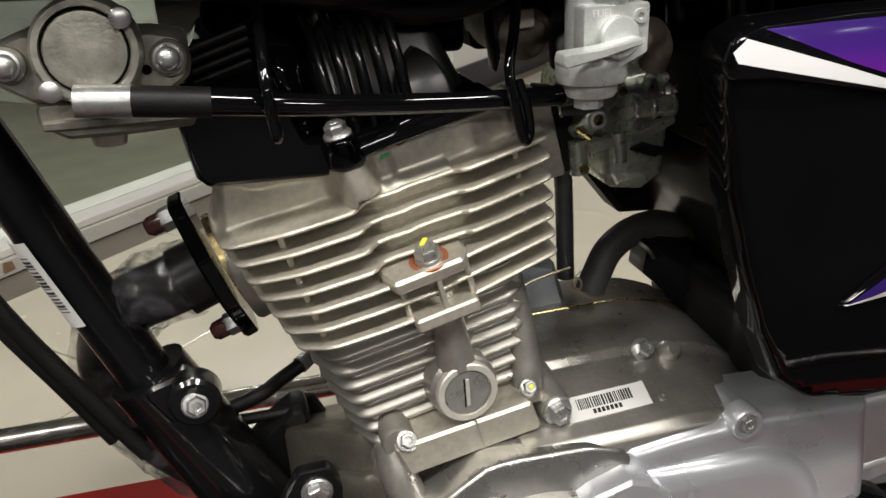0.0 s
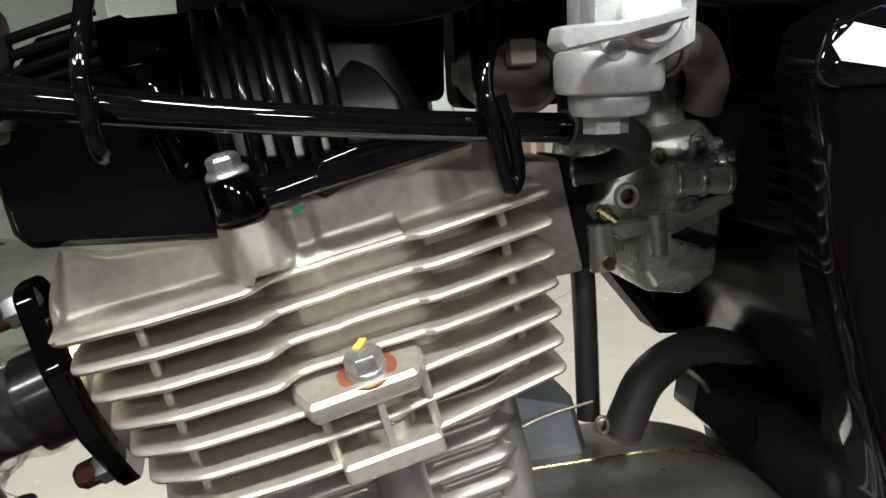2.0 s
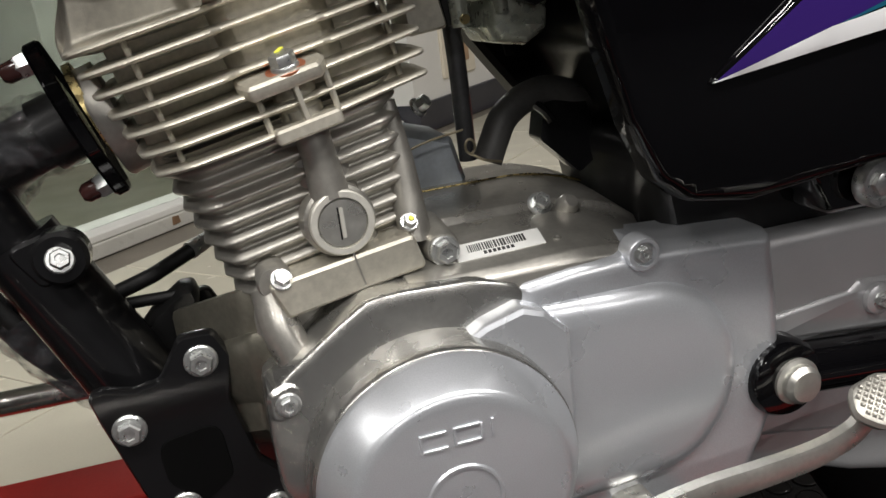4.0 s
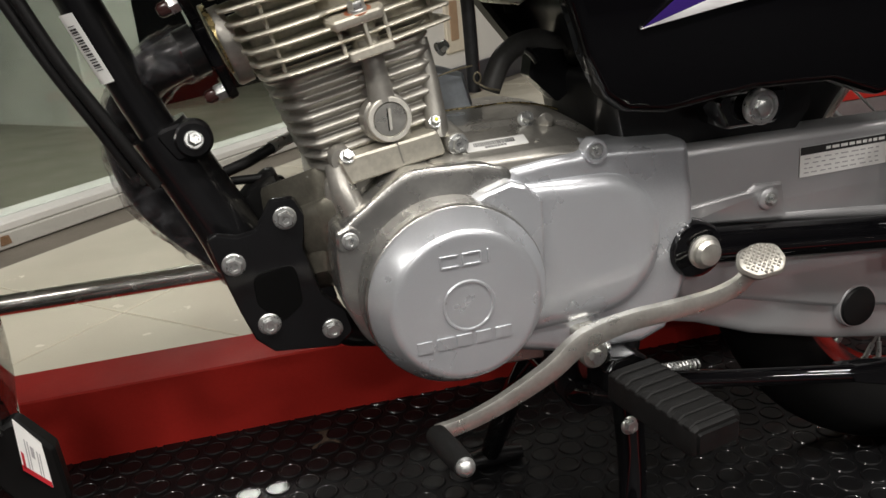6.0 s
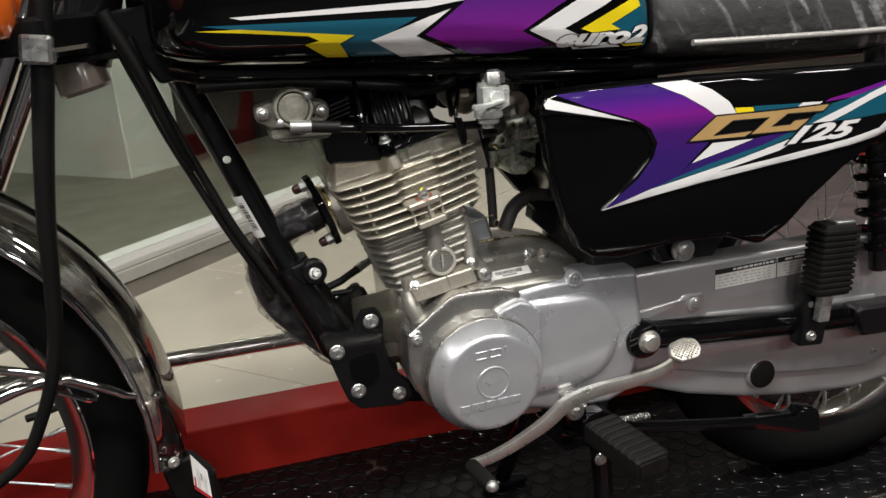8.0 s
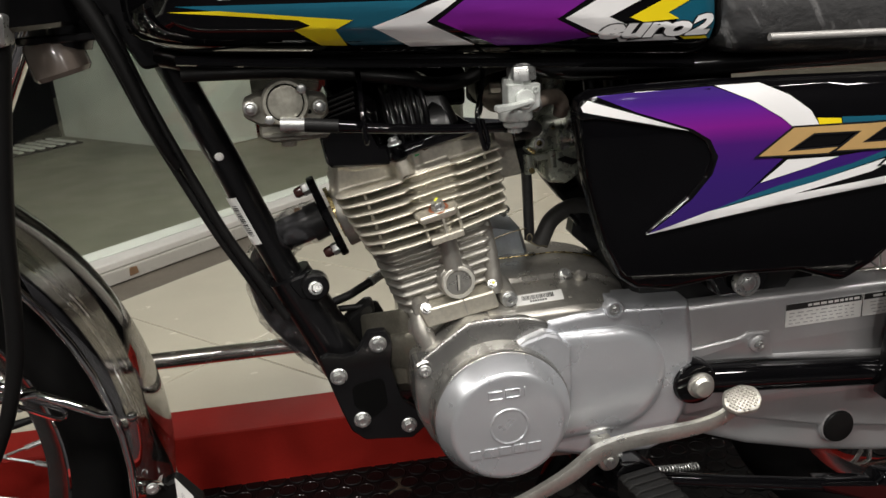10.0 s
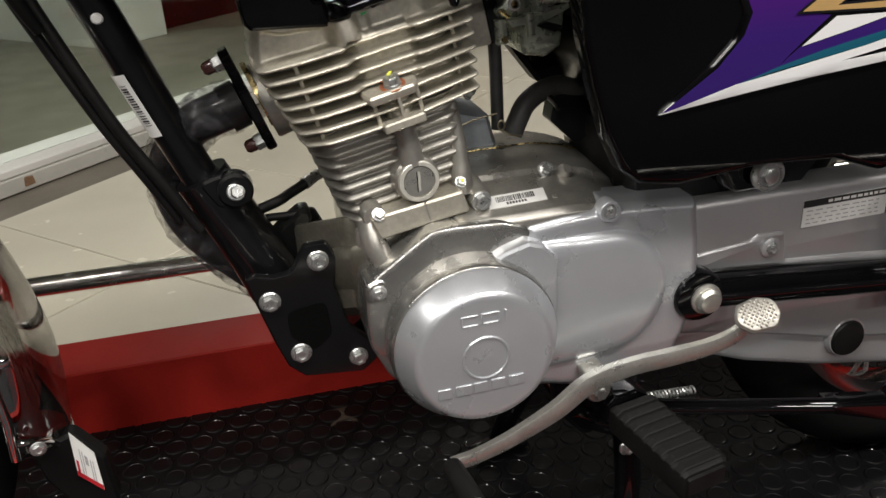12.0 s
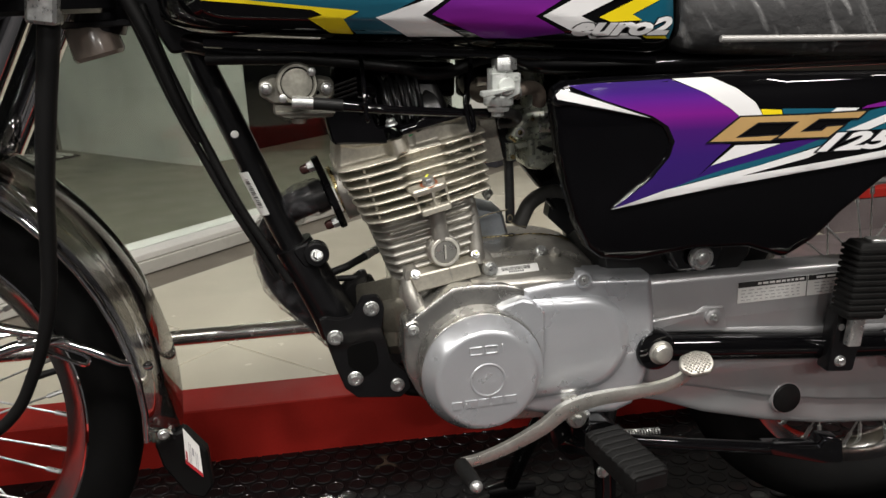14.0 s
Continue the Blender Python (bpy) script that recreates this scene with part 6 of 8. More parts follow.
words("plate_lettering", "FUEL", 0.0042, pose(0.0285, -0.1216, 0.6250, 90, 0, 2), DECAL_WHITE, cock, 0.0002)
words("plate_lettering", "OFF", 0.0036, pose(0.0455, -0.1216, 0.6125, 90, 0, 2), DECAL_WHITE, cock, 0.0002)
words("plate_lettering", "RES", 0.0032, pose(0.0345, -0.1216, 0.6055, 90, 0, 2), DECAL_WHITE, cock, 0.0002)
part("cock_neck", tube(bmesh.new(), [(0.0385, -0.112, 0.626), (0.0385, -0.112, 0.637)], [0.009, 0.011], 8, 1), ZINC, cock)
part("collar_nut", lathe(bmesh.new(), [(0.0125, 0), (0.0125, 0.010), (0.011, 0.012), (0, 0.012)], (0.0395, -0.112, 0.632), (0, 0, 1), 6), STEEL, cock)
part("fuel_hose", tube(bmesh.new(), [(0.046, -0.104, 0.607), (0.060, -0.094, 0.6100), (0.074, -0.078, 0.6095), (0.086, -0.062, 0.606), (0.0925, -0.055, 0.598), (0.0925, -0.050, 0.588)], 0.0072, 16), HOSE_BROWN, bike, "brown grey rubber fuel hose")
part("hose_wire", ring_lathe(bmesh.new(), [(0.0078, -0.001), (0.0086, -0.001), (0.0086, 0.001), (0.0078, 0.001)], (0.054, -0.099, 0.6088), (1, 0.5, 0.15), 24), STEEL, bike)

# secondary air valve and its pipe
AI = (-0.1635, -0.0990, 0.6265)
air_valve = part("air_valve", slab(bmesh.new(), rounded([(-0.1995, 0.6330), (-0.186, 0.6375), (-0.140, 0.6340), (-0.1275, 0.6310), (-0.1270, 0.6150), (-0.137, 0.6085), (-0.187, 0.6105), (-0.1995, 0.6190)], 0.006), [(-0.064, 0), (-0.084, 0), (-0.087, 0.002)]), AIR_CAST, bike, "grey cast air injection valve with steel pipe stub")
part("valve_boss", lathe(bmesh.new(), [(0.0205, 0), (0.0200, 0.010), (0.0186, 0.0120), (0.0163, 0.0120), (0.0160, 0.0095), (0.0148, 0.0095), (0.0145, 0.0112), (0.012, 0.0116), (0, 0.0116)], (AI[0] + 0.0005, -0.086, 0.6290), (0.04, -1, 0.05), 44), AIR_CAST, air_valve)
# Near-black ring painted into the groove as its shade
part("groove_shade", ring_lathe(bmesh.new(), [(0.0149, 0.0), (0.0159, 0.0), (0.0159, 0.0004), (0.0149, 0.0004)], (AI[0] + 0.0005, -0.0956, 0.6294), (0.04, -1, 0.05), 44), DARK, air_valve)
for x, z in ((-0.1925, 0.6265), (-0.1345, 0.6230)):
    part("ear", lathe(bmesh.new(), [(0.0072, 0), (0.0070, 0.004), (0.006, 0.005), (0, 0.005)], (x, -0.086, z), (0, -1, 0), 22), AIR_CAST, air_valve)
    part("dome_bolt", lathe(bmesh.new(), [(0.0058, 0), (0.0056, 0.0018), (0.0046, 0.0022), (0.0044, 0.0040), (0.0034, 0.0054), (0.0016, 0.0062), (0, 0.0064)], (x, -0.0905, z), (0, -1, 0.1), 20), STEEL, air_valve)
for x, z in ((-0.1775, 0.6165), (-0.1480, 0.6405)):
    part("screw", lathe(bmesh.new(), [(0.0042, 0), (0.004, 0.003), (0.0025, 0.004), (0, 0.004)], (x, -0.0975, z), (0, -1, 0), 14), STEEL, air_valve)
part("valve_neck", slab(bmesh.new(), rounded([(-0.1880, 0.6110), (-0.1400, 0.6085), (-0.1290, 0.6000), (-0.1290, 0.5940), (-0.1520, 0.5935), (-0.1780, 0.5945), (-0.1880, 0.6010)], 0.004), [(-0.05, 0), (-0.082, 0), (-0.085, 0.002)]), AIR_CAST, air_valve)
part("flange_line", slab(bmesh.new(), rounded([(-0.1860, 0.6035), (-0.1290, 0.6015), (-0.1270, 0.5975), (-0.1860, 0.5995)], 0.0015), [(-0.06, 0), (-0.0870, 0), (-0.0880, 0.0008)]), AIR_CAST, air_valve)
part("drain_nub", tube(bmesh.new(), [(-0.1640, -0.074, 0.596), (-0.1645, -0.074, 0.589)], [0.008, 0.0065], 16, 1), AIR_CAST, air_valve)
# Near-black disc stands for the dark inside a mounting hole
part("hole_shade", lathe(bmesh.new(), [(0.0020, 0), (0.0020, 0.0004), (0, 0.0004)], (-0.1435, -0.0869, 0.6190), (0, -1, 0), 12), DARK, air_valve)
part("pipe_stub", tube(bmesh.new(), [(-0.169, -0.1035, 0.6128), (-0.149, -0.1047, 0.6107)], 0.0062, 18, 1), STEEL, air_valve, "bright steel pipe stub")
air_pipe = part("air_pipe", tube(bmesh.new(), [(-0.150, -0.1048, 0.6108), (-0.120, -0.1045, 0.6065), (-0.074, -0.1010, 0.5990), (-0.018, -0.0920, 0.5918), (0.020, -0.0850, 0.5880), (0.042, -0.0760, 0.5855)], [0.0056, 0.0054, 0.0045, 0.0043, 0.0045, 0.0050], 18), BLACK_GLOSS, bike, "shiny black air pipe along the rocker cover")
part("pipe_sleeve", tube(bmesh.new(), [(-0.150, -0.1048, 0.6108), (-0.121, -0.1047, 0.6067)], 0.0060, 18, 1), RUBBER, air_pipe, "black rubber sleeve")
part("elbow_hose", tube(bmesh.new(), [(0.030, -0.082, 0.5872), (0.048, -0.072, 0.5850), (0.066, -0.052, 0.5790), (0.072, -0.034, 0.5710), (0.066, -0.020, 0.5660), (0.057, -0.014, 0.5650)], [0.0056, 0.0057, 0.0057, 0.0056, 0.0055, 0.0055], 16), HOSE, bike, "dark grey rubber elbow hose")
part("hose_clip", ring_lathe(bmesh.new(), [(0.0055, -0.0006), (0.0062, -0.0006), (0.0062, 0.0006), (0.0055, 0.0006)], (0.0575, -0.0142, 0.565), (1, -0.6, 0.1), 22), STEEL, bike)
for pts, r in (([(0.016, -0.070, 0.645), (0.010, -0.082, 0.622), (0.003, -0.0925, 0.604), (0.0035, -0.0955, 0.592), (0.0055, -0.0955, 0.580), (0.0080, -0.0945, 0.5715), (0.0110, -0.0930, 0.575), (0.0100, -0.0930, 0.586), (0.0065, -0.093, 0.598)], 0.0024),
               ([(-0.098, -0.075, 0.655), (-0.099, -0.100, 0.632), (-0.1000, -0.1155, 0.612), (-0.0995, -0.1150, 0.600), (-0.0985, -0.1140, 0.5925), (-0.0985, -0.106, 0.590)], 0.0024)):
    part("wire_hanger", tube(bmesh.new(), pts, r, 10), BLACK_GLOSS, bike, "black coated wire hanger")

# exhaust
ex_o, ex_ax = Vector((-0.130, -0.003, 0.5035)), Vector((-0.94, -0.06, -0.32))
part("exhaust_port", lathe(bmesh.new(), [(0.030, 0), (0.030, 0.010), (0.0285, 0.012), (0, 0.012)], ex_o + Vector((0.014, 0, -0.003)), ex_ax, 36), CAST_FINE, cylinder_head)
part("port_gasket", lathe(bmesh.new(), [(0.027, 0), (0.027, 0.004), (0, 0.004)], ex_o + ex_ax.normalized() * -0.003, ex_ax, 36), BRASS, cylinder_head)
fu, fv, fw = basis(ex_ax)
ex_fr = lambda a, b, c: ex_o + fu * a + fv * b + fw * c
flange = part("exhaust_flange", slab(bmesh.new(), rounded([(-0.011, -0.043), (0.011, -0.043), (0.027, -0.014), (0.027, 0.014), (0.011, 0.043), (-0.011, 0.043), (-0.027, 0.014), (-0.027, -0.014)], 0.010), [(0.004, 0.001), (0.005, 0), (0.0105, 0), (0.012, 0.0015)], ex_fr), BLACK_GLOSS, bike, "black exhaust flange with capped nuts")
for b in (-0.0345, 0.0345):
    o = ex_fr(0.0, b, 0.011)
    part("nut", lathe(bmesh.new(), [(0.0066, 0), (0.0066, 0.007), (0.0056, 0.0085), (0, 0.0085)], o, ex_ax, 6), STEEL, flange)
    part("nut_cap", lathe(bmesh.new(), [(0.0056, 0.006), (0.0054, 0.014), (0.0035, 0.0165), (0, 0.017)], o, ex_ax, 16), RED_CAP, flange, "red brown protective cap")
ex_bend = [(-0.166, 0.000, 0.4910), (-0.183, 0.013, 0.4810), (-0.199, 0.030, 0.463), (-0.211, 0.044, 0.436), (-0.209, 0.049, 0.405), (-0.195, 0.051, 0.372), (-0.164, 0.053, 0.335), (-0.12, 0.056, 0.290), (-0.08, 0.062, 0.258)]
ex_path = [ex_fr(0, 0, 0.012)] + ex_bend + [(-0.03, 0.075, 0.215), (0.2, 0.11, 0.20), (0.5, 0.13, 0.23)]
exhaust = part("exhaust_pipe", tube(bmesh.new(), ex_path, 0.0165, 20), BLACK_SATIN, bike, "exhaust pipe wrapped in clear plastic film")
part("pipe_collar", tube(bmesh.new(), [ex_fr(0, 0, 0.013), ex_fr(0, 0, 0.027)], 0.0190, 24, 1), BLACK_SATIN, exhaust)


def crumpled(path, r, seg, amp, seed, tail=1.0):
    bm = bmesh.new()
    pts = curve_pts(path, 9)
    tube(bm, pts, r, seg, 1, caps=False)
    off = Vector((seed * 7.1, seed * 3.3, seed))
    for v in bm.verts:
        q = v.co * 55 + off
        v.co += Vector((noise.noise(q), noise.noise(q + Vector((9, 0, 0))), noise.noise(q + Vector((0, 9, 0))))) * amp
        q = v.co * 170 + off
        v.co += Vector((noise.noise(q), noise.noise(q + Vector((9, 0, 0))), noise.noise(q + Vector((0, 9, 0))))) * amp * 0.4
    return bm


film = part("wrapping_film", crumpled([ex_fr(0, 0, 0.020)] + ex_bend, 0.0205, 34, 0.0050, 2), FILM_DARK, exhaust, "crumpled clear plastic film", 180)

# cables in front of the crankcase
part("clutch_cable", tube(bmesh.new(), [(-0.200, -0.004, 0.408), (-0.176, 0.014, 0.397), (-0.156, 0.020, 0.396), (-0.127, 0.022, 0.403), (-0.114, 0.030, 0.406), (-0.098, 0.036, 0.4115)], 0.0046, 12), RUBBER, bike, "black clutch cable")
part("cable_end", tube(bmesh.new(), [(-0.100, 0.035, 0.4110), (-0.090, 0.043, 0.4135), (-0.078, 0.053, 0.4150)], [0.0056, 0.0050, 0.0050], 14, 2), STEEL, bike, "crimped steel cable end")
part("wire", tube(bmesh.new(), [(-0.175, 0.010, 0.384), (-0.152, 0.015, 0.392), (-0.133, 0.015, 0.3925), (-0.113, 0.015, 0.392), (-0.104, 0.015, 0.394)], 0.0036, 10), RUBBER, bike, "black sheathed wire")
part("starter_shield", slab(bmesh.new(), rounded([(-0.143, 0.350), (-0.142, 0.369), (-0.126, 0.385), (-0.109, 0.3965), (-0.101, 0.3965), (-0.099, 0.389), (-0.112, 0.345), (-0.130, 0.338)], [0.006, 0.008, 0.01, 0.006, 0.004, 0.004, 0.006, 0.006], 4), [(0.030, 0), (0.012, 0), (0.008, 0.003)]), BLACK_SATIN, bike)

# ---- tank, seat, side cover ----
def tank():
    bm = bmesh.new()
    n, m = 44, 26
    rows = []
    for i in range(n + 1):
        t = i / n
        x = -0.285 + 0.520 * t
        end = min(1.0, math.sin(math.pi * min(t / 0.13, 1) / 2) ** 0.7, math.sin(math.pi * min((1 - t) / 0.07, 1) / 2) ** 0.6)
        low = 0.678 - 0.046 * t - 0.0
        top = 0.80 + 0.05 * math.sin(math.pi * min(t * 1.1, 1)) - 0.06 * t
        half = (0.112 + 0.034 * math.sin(math.pi * min(t * 0.9 + 0.05, 1))) * (0.62 + 0.38 * end)
        zc, hh = (low + top) / 2, (top - low) / 2 * (0.80 + 0.20 * end)
        row = []
        for k in range(m):
            a = 2 * math.pi * k / m
            ca, sa = math.cos(a), math.sin(a)
            e = 0.42 if sa < 0 else 0.52
            y = math.copysign(abs(ca) ** e, ca) * half
            z = math.copysign(abs(sa) ** (0.50 if sa < 0 else 0.72), sa) * hh
            row.append(bm.verts.new((x, y, zc + z)))
        rows.append(row)
    for a, b in zip(rows, rows[1:]):
        for k in range(m):
            bm.faces.new((a[k - 1], a[k], b[k], b[k - 1]))
    bm.faces.new(rows[0])
    bm.faces.new(rows[-1][::-1])
    return bm


TANK = part("fuel_tank", tank(), BLACK_GLOSS, bike, "glossy black fuel tank with purple, teal and yellow graphics", 60)
part("tank_seam", tube(bmesh.new(), [(-0.245, -0.100, 0.672), (-0.12, -0.113, 0.660), (0.05, -0.115, 0.646), (0.20, -0.105, 0.632)], 0.004, 8), BLACK_GLOSS, TANK)
def tree_of(ob):
    me = ob.data
    return BVHTree.FromPolygons([v.co.copy() for v in me.vertices], [tuple(p.vertices) for p in me.polygons])


def film_on(tree, name, pts, mat, parent, lift=0.0005, step=0.010):
    """A thin decal, cut to its outline in x and z and laid on the body behind it."""
    bm = bmesh.new()
    vs = [bm.verts.new((u, 0, v)) for u, v in pts]
    for tri in tessellate_polygon([[Vector((u, v, 0)) for u, v in pts]]):
        try:
            bm.faces.new([vs[k] for k in tri])
        except ValueError:
            pass
    for axis in ((1, 0, 0), (0, 0, 1)):
        lo = min(v.co.dot(Vector(axis)) for v in bm.verts)
        hi = max(v.co.dot(Vector(axis)) for v in bm.verts)
        c = math.floor(lo / step) * step + step
        while c < hi:
            bmesh.ops.bisect_plane(bm, geom=bm.verts[:] + bm.edges[:] + bm.faces[:], plane_co=Vector(axis) * c, plane_no=axis, dist=1e-6)
            c += step
    last = None
    for v in bm.verts:
        hit = tree.ray_cast(Vector((v.co.x, -1, v.co.z)), Vector((0, 1, 0)))
        if hit[0] is not None:
            v.co.y = hit[0].y - lift
            last = v.co.y
        else:
            near = tree.find_nearest(Vector((v.co.x, -0.14, v.co.z)))
            v.co.y = near[0].y - lift
    me = bpy.data.meshes.new(name)
    bmesh.ops.recalc_face_normals(bm, faces=bm.faces)
    if bm.faces and sum(f.normal.y for f in bm.faces) > 0:
        bmesh.ops.reverse_faces(bm, faces=bm.faces[:])
    bm.to_mesh(me)
    bm.free()
    for p in me.polygons:
        p.use_smooth = True
    me.materials.append(mat)
    ob = new(name, me)
    ob.parent = parent
    return ob


tt = tree_of(TANK)
L1, L2 = 0.0005, 0.0010
T1, T2 = 0.0010, 0.0016


def tank_film(pts, mat, lift):
    film_on(tt, "decal_stripe", pts, mat, TANK, lift, 0.005)


tank_film([(-0.2370, 0.7145), (-0.0420, 0.7055), (-0.0810, 0.6880), (-0.0610, 0.6715), (-0.1040, 0.6740), (-0.1180, 0.6870), (-0.1010, 0.6945), (-0.2020, 0.7080)], DECAL_TEAL, T1)
tank_film([(-0.2430, 0.7105), (-0.2040, 0.7090), (-0.1020, 0.6945), (-0.1160, 0.6880), (-0.1070, 0.6740), (-0.1280, 0.6760), (-0.1480, 0.6900), (-0.1350, 0.6925), (-0.1440, 0.6975), (-0.2020, 0.7055)], DECAL_YELLOW, T2)
tank_film([(-0.0300, 0.7050), (-0.0870, 0.6880), (-0.0560, 0.6690), (-0.0030, 0.6665), (-0.0440, 0.6880), (-0.0090, 0.7100)], DECAL_WHITE, T2)
tank_film([(-0.2020, 0.7170), (-0.0320, 0.7130), (0.0080, 0.7170), (0.0180, 0.7250), (-0.0220, 0.7195), (-0.2120, 0.7200)], DECAL_WHITE, T2)
tank_film([(0.0090, 0.7180), (-0.0350, 0.6885), (0.0160, 0.6640), (0.0500, 0.6620), (0.0960, 0.6650), (0.0640, 0.6820), (0.1020, 0.7020), (0.1480, 0.7230), (0.1280, 0.7400), (0.0480, 0.7400)], PURPLE, T1)
tank_film([(0.1140, 0.7015), (0.0710, 0.6820), (0.1090, 0.6630), (0.1340, 0.6690), (0.1100, 0.6800), (0.1570, 0.6985), (0.1880, 0.7130), (0.1480, 0.7170)], DECAL_WHITE, T2)
tank_film([(0.1170, 0.6640), (0.1230, 0.6580), (0.1780, 0.6550), (0.1640, 0.6610)], DECAL_WHITE, T2)
tank_film([(0.2040, 0.7100), (0.2120, 0.6950), (0.2170, 0.6670), (0.2110, 0.6525), (0.1880, 0.6580), (0.1660, 0.6790), (0.1940, 0.6970)], DECAL_TEAL, T1)
tank_film([(0.1760, 0.6965), (0.1290, 0.6780), (0.1420, 0.6730), (0.1760, 0.6730), (0.1650, 0.6790), (0.2010, 0.6940), (0.1980, 0.7050)], DECAL_YELLOW, T2)
tank_film([(0.1730, 0.6610), (0.2010, 0.6590), (0.2080, 0.6535), (0.1830, 0.6550)], DECAL_YELLOW, T2)


def laid_words(tree, name, text, size, x, z, tilt, mat, parent, lift, shear=0.25, squeeze=1.0, grow=0.0):
    cu = bpy.data.curves.new(name, "FONT")
    cu.body, cu.size, cu.shear, cu.resolution_u, cu.offset = text, size, shear, 3, grow
    cu.fill_mode = "FRONT"
    tmp = new(name, cu)
    me = bpy.data.meshes.new_from_object(tmp.evaluated_get(bpy.context.evaluated_depsgraph_get()))
    bpy.data.objects.remove(tmp)
    me.transform(pose(x, 0, z, 90, 0, 0) @ pose(0, 0, 0, 0, 0, tilt) @ Matrix.Diagonal((squeeze, 1, 1, 1)))
    cut = bmesh.new()
    cut.from_mesh(me)
    for axis in (Vector((1, 0, 0)), Vector((0, 0, 1))):
        at = [v.co.dot(axis) for v in cut.verts]
        for k in range(math.ceil(min(at) / 0.004), math.ceil(max(at) / 0.004)):
            bmesh.ops.bisect_plane(cut, geom=cut.verts[:] + cut.edges[:] + cut.faces[:], plane_co=axis * (k * 0.004), plane_no=axis, dist=1e-6)
    cut.to_mesh(me)
    cut.free()
    for v in me.vertices:
        hit = tree.ray_cast(Vector((v.co.x, -1, v.co.z)), Vector((0, 1, 0)))
        if hit[0] is None:
            hit = tree.find_nearest(Vector((v.co.x, -0.14, v.co.z)))
        v.co.y = hit[0].y - lift
    me.materials.append(mat)
    ob = new(name, me)
    ob.parent = parent
    return ob


laid_words(tt, "lettering_outline", "euro2", 0.0225, 0.0990, 0.6630, -2.5, DECAL_BLACK, TANK, 0.0022, 0.35, 1.95, 0.0020)
laid_words(tt, "lettering", "euro2", 0.0225, 0.0990, 0.6630, -2.5, DECAL_WHITE, TANK, 0.0028, 0.35, 1.95, 0.0011)

# side cover
def bow_cover(bm):
    """Cut a flat panel into strips and bow it: it flares outwards to the rear, and the top, foot and nose curve in towards the frame."""
    for axis, cuts in ((Vector((0, 0, 1)), [0.42 + 0.008 * k for k in range(25)]), (Vector((1, 0, 0)), [0.088 + 0.006 * k for k in range(9)] + [0.15 + 0.02 * k for k in range(18)])):
        for c in cuts:
            bmesh.ops.bisect_plane(bm, geom=bm.verts[:] + bm.edges[:] + bm.faces[:], plane_co=axis * c, plane_no=axis, dist=1e-5)
    for v in bm.verts:
        x, z = v.co.x, v.co.z
        v.co.y += -0.0085 - 0.14 * (min(x, 0.42) - 0.085) + 3.5 * max(z - 0.572, 0.0) ** 2 + 2.2 * max(0.500 - z, 0.0) ** 2 + 3.0 * max(0.136 - x, 0.0) ** 2


bm = bmesh.new()
sc_pts = rounded([(0.0830, 0.598), (0.0865, 0.6115), (0.098, 0.6180), (0.135, 0.6200), (0.25, 0.6190), (0.46, 0.6120), (0.515, 0.600), (0.52, 0.555), (0.455, 0.526), (0.416, 0.5050), (0.378, 0.4720), (0.354, 0.442), (0.328, 0.4220), (0.285, 0.4380), (0.228, 0.4390), (0.165, 0.4285), (0.134, 0.4330), (0.118, 0.446), (0.105, 0.474), (0.0955, 0.510), (0.0885, 0.545)],
                 [0.008, 0.008, 0.010, 0.0, 0.0, 0.012, 0.02, 0.02, 0.03, 0.03, 0.03, 0.02, 0.012, 0.012, 0.012, 0.0, 0.014, 0.015, 0.03, 0.03, 0.04], 4)
slab(bm, sc_pts, [(-0.112, 0.0), (-0.120, 0.0), (-0.1250, 0.0004), (-0.1275, 0.0013), (-0.1290, 0.0028), (-0.1296, 0.0050)])
bow_cover(bm)
SIDE = part("side_cover", bm, BLACK_MOULD, bike, "glossy black side cover with purple and white graphics", 60)
bm = bmesh.new()
sub_pts = rounded([(0.0825, 0.601), (0.0870, 0.6125), (0.099, 0.6165), (0.135, 0.6185), (0.25, 0.6175), (0.46, 0.6105), (0.512, 0.598), (0.516, 0.560), (0.456, 0.535), (0.414, 0.5275), (0.3357, 0.5175), (0.2534, 0.5070), (0.205, 0.4997), (0.1345, 0.4880), (0.174, 0.5215), (0.1905, 0.540), (0.1955, 0.5560), (0.1895, 0.5695), (0.176, 0.5785), (0.14, 0.5870), (0.102, 0.5945), (0.0855, 0.5945)],
                  [0.006, 0.007, 0.008, 0, 0, 0.012, 0.02, 0.01, 0.02, 0, 0, 0, 0, 0.002, 0.01, 0.012, 0.010, 0.010, 0.012, 0, 0.004, 0.006], 4)
slab(bm, sub_pts, [(-0.118, 0.0), (-0.1300, 0.0), (-0.1316, 0.0006), (-0.1326, 0.0018), (-0.1331, 0.0035)])
bow_cover(bm)
SIDE_UP = part("raised_panel", bm, BLACK_GLOSS, SIDE, "", 60)
ts = tree_of(SIDE_UP)
film_on(ts, "decal_white", [(0.0862, 0.6062), (0.0915, 0.6115), (0.1282, 0.5985), (0.1755, 0.5806), (0.1319, 0.5915), (0.0875, 0.6020)], DECAL_WHITE, SIDE, L1)
film_on(ts, "decal_purple", [(0.0985, 0.6148), (0.1229, 0.6160), (0.1960, 0.6165), (0.2289, 0.6025), (0.2538, 0.5905), (0.2636, 0.5758), (0.233, 0.5543), (0.2560, 0.5500), (0.236, 0.5314), (0.2217, 0.517), (0.205, 0.511), (0.1400, 0.4905), (0.1785, 0.520), (0.1955, 0.5410), (0.2000, 0.5560), (0.1930, 0.5715), (0.1775, 0.5822), (0.130, 0.6000)], PURPLE, SIDE, L1)
